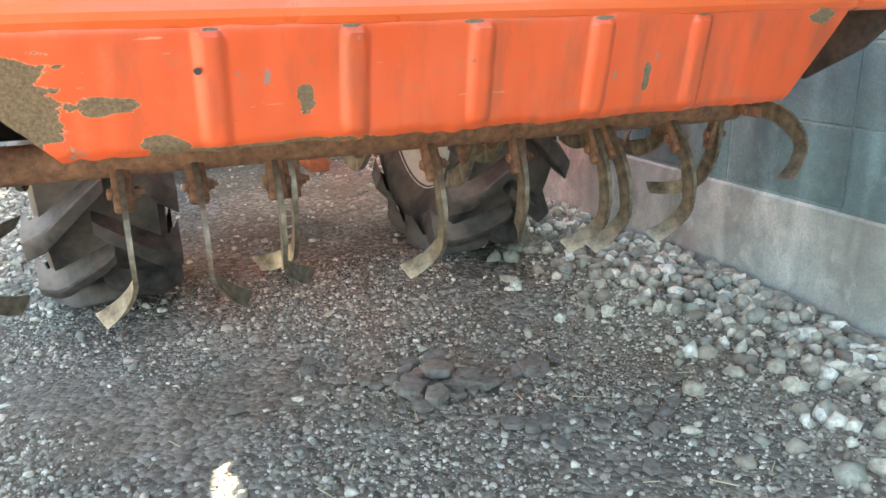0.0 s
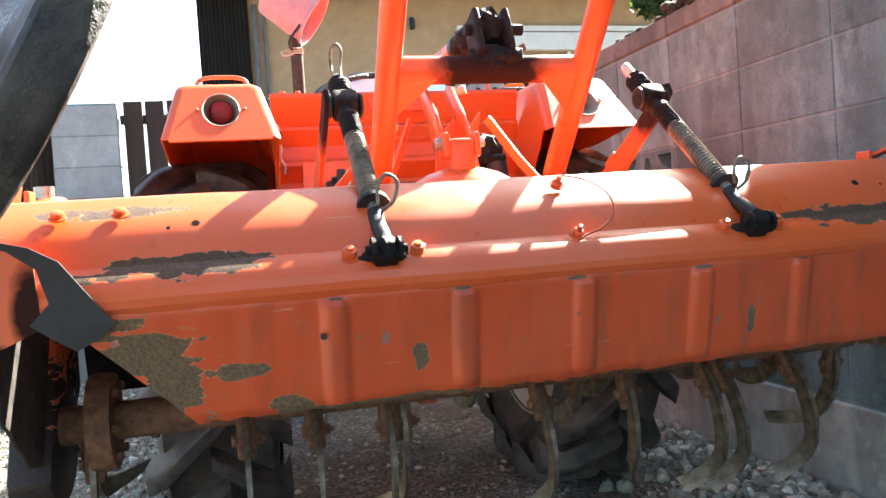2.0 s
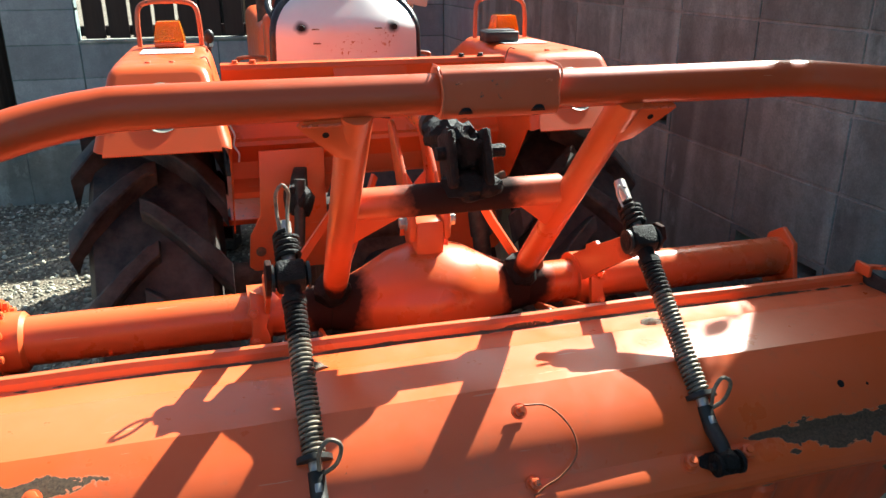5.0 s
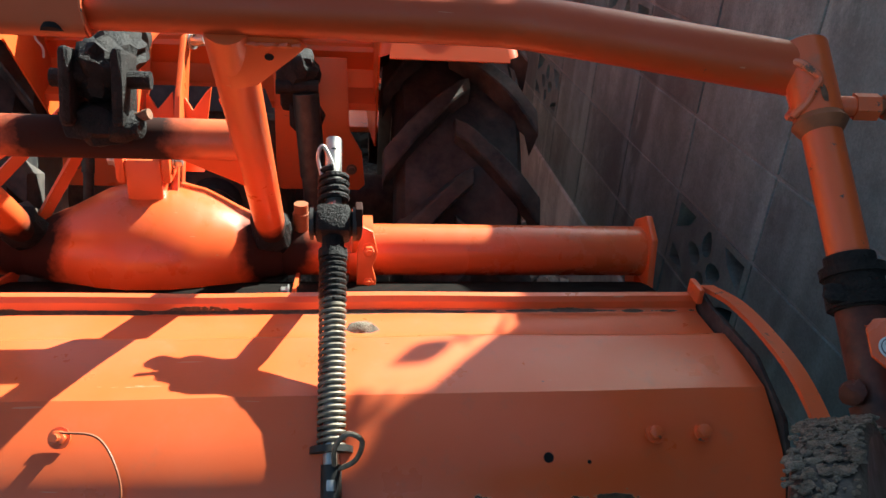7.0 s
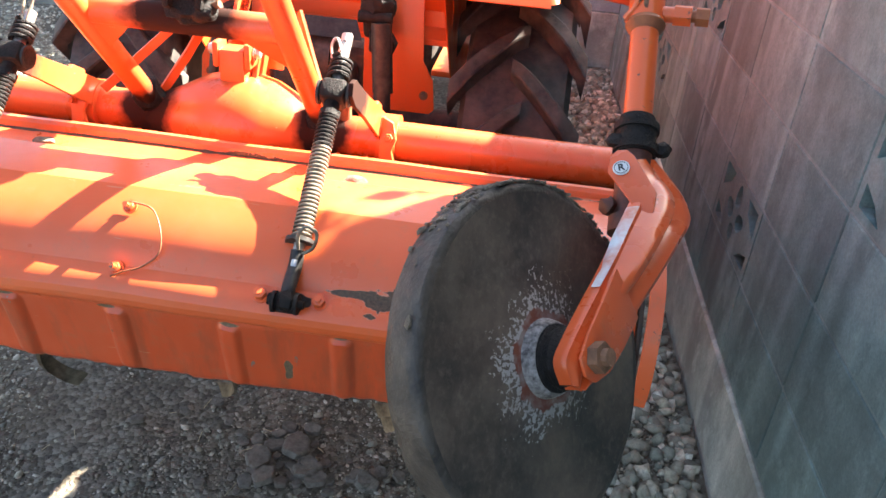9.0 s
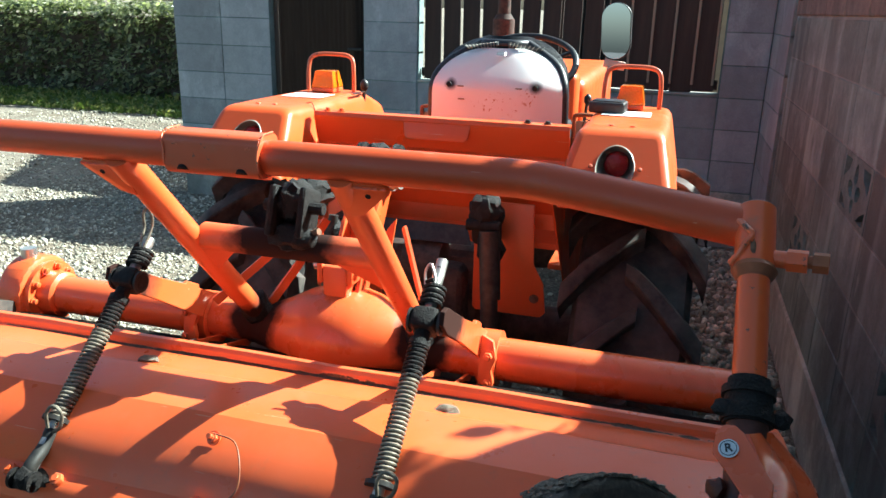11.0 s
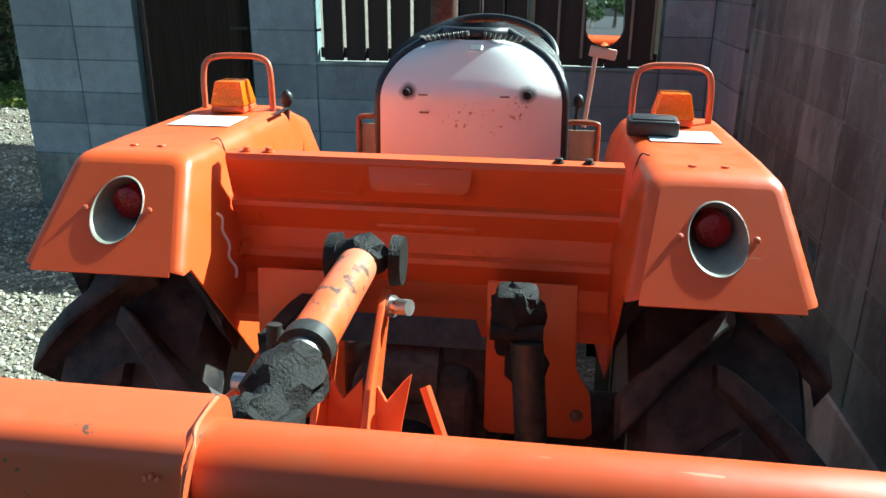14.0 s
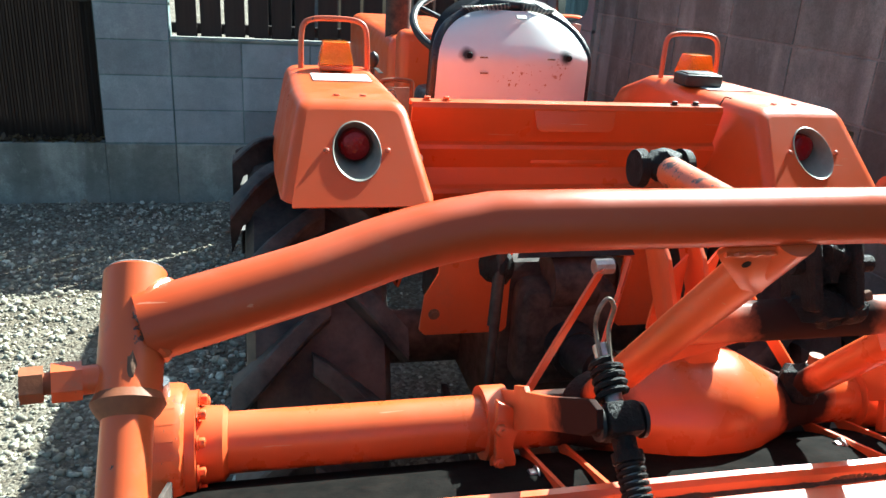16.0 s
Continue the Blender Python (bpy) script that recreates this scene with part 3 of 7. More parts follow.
def stones_mesh(name, xy, size, rng, material, sink=0.25, label="", flat=0.65):
    """Many small angular stones as one mesh."""
    V, F = ico()
    n = len(xy)
    z = np.array([ground_height(x, y) for x, y in xy])
    shape = 1 + rng.uniform(-0.38, 0.38, (n, len(V), 1))
    v = V[None] * shape * (size[:, None] * np.stack([rng.uniform(0.7, 1.35, n), rng.uniform(0.6, 1.1, n), rng.uniform(0.45, 0.9, n) * flat / 0.65], 1))[:, None, :]
    a, b = rng.uniform(0, 2 * np.pi, n), rng.normal(0, 0.35, n)
    ca, sa, cb, sb = np.cos(a)[:, None], np.sin(a)[:, None], np.cos(b)[:, None], np.sin(b)[:, None]
    x, y, zz = v[..., 0], v[..., 1], v[..., 2]
    y, zz = y * cb - zz * sb, y * sb + zz * cb
    x, y = x * ca - y * sa, x * sa + y * ca
    out = np.stack([x + xy[:, 0:1], y + xy[:, 1:2], zz + (z + size * 0.5 * (1 - 2 * sink))[:, None]], -1).reshape(-1, 3)
    faces = (F[None] + (np.arange(n) * len(V))[:, None, None]).reshape(-1, 3)
    me = bpy.data.meshes.new(name)
    me.vertices.add(len(out))
    me.vertices.foreach_set("co", out.ravel())
    me.loops.add(faces.size)
    me.loops.foreach_set("vertex_index", faces.ravel().astype(np.int32))
    me.polygons.add(len(faces))
    me.polygons.foreach_set("loop_start", np.arange(0, faces.size, 3, dtype=np.int32))
    me.update(calc_edges=True)
    me.materials.append(material)
    return tagged(new(name, me), label, "gravel", kind="stuff")


def build_gravel():
    rng = np.random.default_rng(4)
    # fine crushed stone, thinner where soil shows
    def field(n, x0, x1, y0, y1, lo, hi, bare=0.35):
        xy = np.stack([rng.uniform(x0, x1, n), rng.uniform(y0, y1, n)], 1)
        keep = np.array([noise.noise(Vector((x * 1.1 + 4, y * 1.1, 7))) + 0.6 * noise.noise(Vector((x * 3.5, y * 3.5, 2))) + rng.uniform(-0.35, 0.35) > -bare for x, y in xy])
        xy = xy[keep]
        return xy, lo * (hi / lo) ** (rng.uniform(0, 1, len(xy)) ** 2.2)

    xy, s = field(74000, -1.35, 1.10, 0.65, 2.4, 0.0020, 0.0078, 0.12)
    stones_mesh("fine_gravel", xy, s, rng, soiled_stone, label="fine grey crushed gravel dusted with dark soil")
    xy, s = field(7500, -3.6, 1.08, 0.3, 5.3, 0.005, 0.0145, 0.3)
    stones_mesh("gravel", xy, s, rng, stone, label="loose grey and pale crushed stones over the yard")
    xy, s = field(17000, -4.3, -0.7, 2.2, 6.4, 0.006, 0.017, 0.9)
    stones_mesh("gravel", xy, s, rng, stone, label="sunlit grey gravel between the tractor and the gate")
    xy, s = field(10000, -8.0, -0.75, 2.4, 9.1, 0.009, 0.024, 0.8)
    stones_mesh("gravel", xy, s, rng, stone, label="pale sunlit crushed stones beside the tractor")
    # rounded cobbles gather along the foot of the wall
    n = 1900
    x = 1.11 - np.abs(rng.normal(0, 0.22, n))
    xy = np.stack([x, rng.uniform(0.7, 5.3, n)], 1)
    stones_mesh("river_cobbles", xy, rng.uniform(0.012, 0.026, n), rng, stone, 0.15, "pale river cobbles heaped along the foot of the block wall", 0.8)


def build_shade_hedge():
    """A tall evergreen, unseen, added behind the wall to shade this end of the yard."""
    rng = random.Random(21)
    h = empty("shade_hedge", "unseen tall evergreen hedge added behind the block wall to cast shade", "hedge", m=at(1.75, 0.6, 0))

    def top(y):
        return min(3.0, 1.62 + max(0.0, 2.11 - y) * 7.0)

    def pick(r):
        y = r.uniform(-1.6, 2.13)
        z = r.uniform(0.3, 1.0) * top(y)
        side = r.random()
        x = 1.42 if side < 0.5 else 1.98 if side < 0.8 else r.uniform(1.42, 1.98)
        if side >= 0.8:
            z = top(y)
        return (x + r.gauss(0, 0.03), y, z + r.gauss(0, 0.03)), (-1 if side < 0.5 else 1, 0.2, 0.4)

    leaf_object("leaves", leaves(6000, pick, 0.04, rng), hedge_leaf, h)
    # solid slab inside the leaves, its outline cut to shape the cast shade
    poly = [(-1.6, 0.0), (2.2, 0.0), (2.16, 1.5), (2.12, 1.70), (2.02, 2.1), (2.0, 2.95), (-1.6, 2.95)]
    part("twigs", slab(poly, 0.46, Matrix(((0, 0, 1, 1.47), (1, 0, 0, 0), (0, 1, 0, 0), (0, 0, 0, 1)))), bark, h, "solid inner core that stops the sun")


def build_clods():
    rng = random.Random(5)
    heaps = ((0.09, 1.40, 0.060, 0.060, 26, 1.0), (0.29, 1.40, 0.030, 0.028, 9, 1.0), (0.41, 1.16, 0.070, 0.035, 10, 0.9), (0.22, 1.14, 0.035, 0.025, 6, 0.9), (-0.08, 1.53, 0.08, 0.05, 8, 0.7))
    spots = [(0.108, 1.462, 0.044), (0.030, 1.408, 0.038), (0.148, 1.388, 0.036), (0.062, 1.350, 0.034), (0.300, 1.392, 0.034)]
    for x, y, dx, dy, count, size in heaps:
        spots += [(rng.gauss(x, dx), rng.gauss(y, dy), size * rng.uniform(0.010, 0.030)) for k in range(count)]
    spots += [(rng.uniform(-0.5, 0.6), rng.uniform(0.85, 1.6), rng.uniform(0.010, 0.022)) for k in range(14)]
    for k, (x, y, r) in enumerate(spots):
        n = rng.randint(5, 7)
        poly = [(r * rng.uniform(0.75, 1.2) * math.cos(2 * math.pi * q / n), r * rng.uniform(0.6, 1.0) * math.sin(2 * math.pi * q / n)) for q in range(n)]
        bm = slab(poly, r * rng.uniform(0.45, 0.7), None, r * 0.14)
        bmesh.ops.triangulate(bm, faces=bm.faces[:])
        for v in bm.verts:
            v.co += Vector((1, 1, 0.8)) * (0.1 * r * noise.noise(v.co * 90 + Vector((k, 0, 0))))
        bm.transform(at(x, y, ground_height(x, y) + 0.004, rng.gauss(0, 7), rng.gauss(0, 7), rng.uniform(0, 180)))
        tagged(part("soil_clod", bm, clod_mat, smooth=0.3), "flat dry grey clod of soil on the gravel", "clod", "soil clods behind the tiller")
    bms = []
    for k in range(34):
        x, y, a = rng.uniform(-0.5, 0.8), rng.uniform(0.75, 1.6), rng.uniform(0, 6.28)
        ln = rng.uniform(0.008, 0.026)
        z = ground_height(x, y) + 0.010
        d = Vector((math.cos(a), math.sin(a), rng.uniform(-0.1, 0.1))) * ln
        bms.append(rod(Vector((x, y, z)) - d, Vector((x, y, z)) + d, 0.0011, 5))
    tagged(part("straw_bits", merge(*bms), straw_mat), "dry straw bits scattered on the gravel", "straw", kind="stuff")


def block_mesh(w, h, d, material):
    bm = box((w - 0.007, d, h - 0.007), None, 0.002, 1)
    me = bpy.data.meshes.new("block")
    bm.to_mesh(me)
    bm.free()
    me.materials.append(material)
    return me


def egg(cx, cz, a, r1, r2, n=10):
    return [(cx + math.cos(a) * r1 * math.cos(t) - math.sin(a) * r2 * math.sin(t) * (1 - 0.3 * math.cos(t)), cz + math.sin(a) * r1 * math.cos(t) + math.cos(a) * r2 * math.sin(t) * (1 - 0.3 * math.cos(t))) for t in (2 * math.pi * k / n for k in range(n))]


def vent_mesh(w, h, d, material):
    """An openwork block: egg-shaped holes in a fan, and notched corners."""
    w, h = w - 0.008, h - 0.008
    holes = [egg(-0.055, -0.005, math.radians(160), 0.036, 0.024), egg(0.055, -0.005, math.radians(20), 0.036, 0.024), egg(0, 0.045, math.radians(90), 0.034, 0.024), egg(0, -0.055, math.radians(-90), 0.024, 0.022)]
    for sx in (-1, 1):
        holes.append([(sx * 0.175, 0.08), (sx * 0.08, 0.08), (sx * 0.105, 0.045), (sx * 0.175, 0.01)])
        holes.append([(sx * 0.175, -0.08), (sx * 0.175, -0.035), (sx * 0.12, -0.055), (sx * 0.085, -0.08)])
    loops = [[(-w / 2, -h / 2), (w / 2, -h / 2), (w / 2, h / 2), (-w / 2, h / 2)]] + holes
    bm = bmesh.new()
    edges = []
    for lp in loops:
        vs = [bm.verts.new((x, -d / 2, z)) for x, z in lp]
        edges += [bm.edges.new((vs[k], vs[(k + 1) % len(vs)])) for k in range(len(vs))]
    bmesh.ops.triangle_fill(bm, use_beauty=True, use_dissolve=False, edges=edges)
    res = bmesh.ops.extrude_face_region(bm, geom=bm.faces[:])
    for v in res["geom"]:
        if isinstance(v, bmesh.types.BMVert):
            v.co.y += d
    bmesh.ops.recalc_face_normals(bm, faces=bm.faces[:])
    me = bpy.data.meshes.new("vent_block")
    bm.to_mesh(me)
    bm.free()
    me.materials.append(material)
    return me


def block_wall(name, label, base, turn, widths, z0, courses, depth, material, vents=(), cap=0.0, plinth=None, h=0.2):
    """Stack-bonded blocks along local X from base, facing local -Y, with recessed mortar between them."""
    M = Matrix.Translation((base[0], base[1], 0)) @ Matrix.Rotation(radians(turn), 4, "Z")
    total = sum(widths)
    bms = []
    for c in range(courses + 1):
        bms.append(box((total, depth - 0.006, 0.014), M @ at(total / 2, depth / 2, z0 + c * h)))
    x = 0
    for w in [0] + list(widths):
        x += w
        bms.append(box((0.014, depth - 0.0085, courses * h), M @ at(min(max(x, 0.007), total - 0.007), depth / 2, z0 + courses * h / 2)))
    wall = tagged(part(name, merge(*bms), mortar, smooth=0), label, "wall", kind="structure")
    if plinth:
        proud = plinth
        part("plinth", box((total, depth + proud, z0 + 0.25), M @ at(total / 2, (depth - proud) / 2, (z0 - 0.25) / 2 - 0.006), 0.006, 1), plinth_mat, wall, "poured concrete footing of the wall")
    if cap:
        x = 0
        for w in widths:
            ob = part("cap_block", box((w - 0.006, depth + 0.012, cap), M @ at(x + w / 2, depth / 2, z0 + courses * h + cap / 2 + 0.008), 0.006, 1), cap_mat, wall)
            x += w
    meshes = {}
    x = 0
    for k, w in enumerate(widths):
        for c in range(courses):
            key = (round(w, 3), (k, c) in vents)
            if key not in meshes:
                meshes[key] = vent_mesh(w, h, depth, material) if key[1] else block_mesh(w, h, depth, material)
            ob = new("vent_block" if key[1] else "block", meshes[key])
            ob.parent = wall
            ob.matrix_basis = M @ at(x + w / 2, depth / 2, z0 + (c + 0.5) * h)
        x += w
    return wall


def build_walls():
    # the long old wall beside the tractor: local X runs towards +y
    cols = [0.075] + [0.4] * 14
    # local +X must run along the wall while local -Y faces the yard: run from the far end back towards the camera
    block_wall("wall_east", "weathered dark grey concrete block wall with openwork blocks and a cap course", (1.14, 4.65), -90, cols, 0.29, 6, 0.12, old_block,
               vents={(7, 1), (5, 3), (3, 1), (9, 3)}, cap=0.075, plinth=0.007)
    y = 5.39
    block_wall("wall_north_gatepost", "pale grey concrete block gatepost", (-3.09, y), 0, [0.4, 0.4], 0.39, 7, 0.14, new_block, plinth=0.004)
    block_wall("wall_north_post", "pale grey concrete block post beside the gate", (-1.555, y), 0, [0.398], 0.39, 7, 0.14, new_block, plinth=0.004)
    block_wall("wall_north_low", "low pale grey concrete block wall under the plank fence", (-1.155, y + 0.003), 0, [0.4] * 5, 0.39, 3, 0.134, new_block, plinth=0.006)
    block_wall("wall_north_corner_post", "pale grey concrete block corner post", (0.847, y), 0, [0.27], 0.39, 7, 0.14, new_block, plinth=0.004)
    block_wall("wall_corner_return", "pale grey concrete block return beside the old wall", (1.12, y + 0.14), -90, [0.44, 0.435], 0.39, 7, 0.13, new_block, plinth=0.004)
    part("gate_sill", box((0.735, 0.14, 0.64), at(-1.9225, y + 0.07, 0.07), 0.005, 1), plinth_mat).name = "gate_sill"
    tagged(bpy.data.objects["gate_sill"], "poured concrete sill under the gate", "sill", kind="structure")
    top = box((2.0, 0.15, 0.012), at(-0.155, y + 0.07, 1.003), 0.003, 1)
    tagged(part("trim_wall_top", top, plinth_mat), "mortar topping of the low wall", "trim", kind="structure")


def build_gate():
    g = empty("gate", "closed dark brown corrugated gate between the block posts", "gate", m=at(-1.92, 5.45, 0.4))
    x0, x1 = -2.245, -1.565
    bm = bmesh.new()
    n = 40
    rows = []
    for k in range(n * 2 + 1):
        f = k / (n * 2)
        d = 0.0028 if (k // 2) % 2 else 0.0
        rows.append((x0 + (x1 - x0) * (k // 2 + (k % 2) * 0.35) / n, d))
    lo = [bm.verts.new((x, 5.452 + d, 0.393)) for x, d in rows]
    hi = [bm.verts.new((x, 5.452 + d, 1.95)) for x, d in rows]
    for k in range(len(rows) - 1):
        bm.faces.new((lo[k], lo[k + 1], hi[k + 1], hi[k]))
    bmesh.ops.solidify(bm, geom=bm.faces[:], thickness=0.01)
    part("panel", bm, gate_mat, g, smooth=0)
    part("frame", merge(box((0.034, 0.035, 1.56), at(x0 - 0.018, 5.46, 1.18), 0.003), box((0.03, 0.035, 1.56), at(x1 - 0.004, 5.475, 1.18), 0.003), box((0.7, 0.02, 0.03), at(-1.905, 5.475, 0.43), 0.003)), gate_mat, g)
    part("handle", merge(box((0.11, 0.012, 0.02), at(-1.64, 5.425, 1.195), 0.003), box((0.012, 0.03, 0.016), at(-1.60, 5.44, 1.195), 0.002)), black_steel, g)


def build_fence():
    f = empty("plank_fence", "dark brown vertical plank fence standing on the low block wall", "fence", m=at(-0.155, 5.46, 1.01))
    rng = random.Random(3)
    shared = {}

    def board(x, w, y):
        if w not in shared:
            bm = box((w, 0.018, 0.80), None, 0.003, 1)
            me = bpy.data.meshes.new("plank")
            bm.to_mesh(me)
            bm.free()
            me.materials.append(plank)
            shared[w] = me
        ob = new("plank", shared[w])
        ob.parent = f
        ob.matrix_parent_inverse = f.matrix_basis.inverted()
        ob.matrix_basis = at(x, y + rng.uniform(-0.002, 0.002), 1.415 + rng.uniform(-0.006, 0.006), 0, rng.uniform(-0.4, 0.4), 0)

    # open planks over the first stretch, close boards with pale battens over the second
    for k in range(9):
        board(-1.063 + 0.1365 * k, 0.117, 5.455)
    for k in range(5):
        board(0.198 + 0.137 * k, 0.1355, 5.455)
        part("batten", box((0.016, 0.012, 0.74), at(0.268 + 0.1365 * k if k < 4 else 0.803, 5.4395, 1.43), 0.002, 1), batten_mat, f)
    part("batten", box((0.007, 0.012, 0.78), at(0.126, 5.4395, 1.42), 0.002, 1), batten_mat, f)
    for z in (1.06, 1.70):
        part("rail", box((1.985, 0.03, 0.06), at(-0.156, 5.481, z), 0.004, 1), plank, f)
    part("post", box((0.05, 0.05, 0.82), at(-0.2, 5.522, 1.42), 0.004, 1), plank, f)


# ---- setting: what stands beyond ----
def build_house():
    h = empty("house", "beige rendered house with dark corrugated cladding and a grey tiled roof", "house", m=at(3, 11, 0))
    part("wall", box((6.4, 4.0, 3.7), at(2.95, 11.02, 1.83)), beige_wall, h)
    bm = bmesh.new()
    n = 26
    for side, (p0, p1) in enumerate((((-0.72, 9.0), (-0.17, 8.98)),)):
        lo, hi = [], []
        for k in range(n + 1):
            f = k / n
            x = p0[0] + (p1[0] - p0[0]) * f
            y = p0[1] + (p1[1] - p0[1]) * f + (0.012 if k % 2 else -0.012)
            lo.append(bm.verts.new((x, y, 0)))
            hi.append(bm.verts.new((x, y, 3.66)))
        for k in range(n):
            bm.faces.new((lo[k], lo[k + 1], hi[k + 1], hi[k]))
    bmesh.ops.solidify(bm, geom=bm.faces[:], thickness=0.02)
    part("cladding", bm, dark_clad, h, "dark corrugated metal cladding", smooth=0)
    part("side_wall", box((0.5, 4.0, 3.66), at(-0.46, 11.03, 1.83)), dark_clad, h)
    part("drainpipe", merge(rod((-0.10, 8.96, 0), (-0.10, 8.96, 3.5), 0.03, 10), rod((0.0, 8.97, 0), (0.0, 8.97, 3.5), 0.02, 10)), eave_mat, h)
    part("soffit", box((7.5, 0.75, 0.05), at(2.85, 8.72, 3.68)), dark_clad, h)
    part("fascia", box((7.5, 0.04, 0.22), at(2.85, 8.33, 3.78), 0.006, 1), eave_mat, h)
    part("gutter", box((7.54, 0.1, 0.1), at(2.85, 8.27, 3.92), 0.02, 2), eave_mat, h)
    # overlapping rows of wavy roof tiles
    bm = bmesh.new()
    cols = 7 * 26
    for r in range(11):
        y0, z0 = 8.25 + r * 0.28, 3.98 + r * 0.115
        lo, hi = [], []
        for k in range(cols + 1):
            x = -0.95 + 7.6 * k / cols
            w = 0.03 * abs(math.sin(math.pi * k / 7))
            lo.append(bm.verts.new((x, y0, z0 + w)))
            hi.append(bm.verts.new((x, y0 + 0.30, z0 + 0.10 + w)))
        for k in range(cols):
            bm.faces.new((lo[k], lo[k + 1], hi[k + 1], hi[k]))
    bmesh.ops.solidify(bm, geom=bm.faces[:], thickness=0.025)
    part("roof", bm, tile_mat, h, "silver grey wavy roof tiles")
    w = part("window", merge(box((2.9, 0.08, 0.07), at(3.72, 8.98, 3.24), 0.006, 1), box((2.9, 0.10, 0.22), at(3.72, 8.97, 3.08), 0.01, 1), box((0.06, 0.08, 1.4), at(2.30, 8.98, 2.5), 0.006, 1), box((0.06, 0.08, 1.4), at(5.14, 8.98, 2.5), 0.006, 1), box((2.9, 0.08, 0.06), at(3.72, 8.98, 1.83), 0.006, 1), box((0.05, 0.06, 1.1), at(3.72, 8.97, 2.4), 0.006, 1), box((0.05, 0.06, 1.1), at(3.0, 8.985, 2.4), 0.006, 1)), white_frame, h, "white aluminium window with a shutter box")
    for x in (2.67, 3.36, 4.42):
        part("pane", box((0.62 if x < 4 else 1.3, 0.012, 1.05), at(x, 8.995, 2.4)), dark_glass, w)
    part("lamp", merge(box((0.05, 0.06, 0.14), at(1.72, 8.96, 3.3), 0.01), rod((1.72, 8.93, 3.24), (1.72, 8.93, 3.34), 0.03, 10)), black_plastic, h)


def leaves(n, pick, size, rng, up=0.2):
    """Small bent leaf quads at places given by pick()."""
    V = np.zeros((n, 6, 3))
    for i in range(n):
        p, nrm = pick(rng)
        d = Vector(nrm) + Vector((rng.gauss(0, 0.6), rng.gauss(0, 0.6), rng.gauss(0, 0.6) + up))
        d.normalize()
        u = d.orthogonal().normalized()
        u = (Matrix.Rotation(rng.uniform(0, 6.28), 3, d) @ u)
        v = d.cross(u)
        s = size * rng.uniform(0.6, 1.3)
        p = Vector(p)
        V[i] = [p - u * s, p - u * 0.2 * s + v * 0.45 * s - d * 0.1 * s, p + u * 0.5 * s + v * 0.35 * s, p + u * s - d * 0.15 * s, p + u * 0.5 * s - v * 0.35 * s, p - u * 0.2 * s - v * 0.45 * s - d * 0.1 * s]
    return V


def leaf_object(name, V, material, parent=None):
    n = len(V)
    me = bpy.data.meshes.new(name)
    me.from_pydata(V.reshape(-1, 3).tolist(), [], [[6 * i + k for k in range(6)] for i in range(n)])
    me.materials.append(material)
    ob = new(name, me)
    if parent:
        ob.parent = parent
        ob.matrix_parent_inverse = parent.matrix_basis.inverted()
    return ob


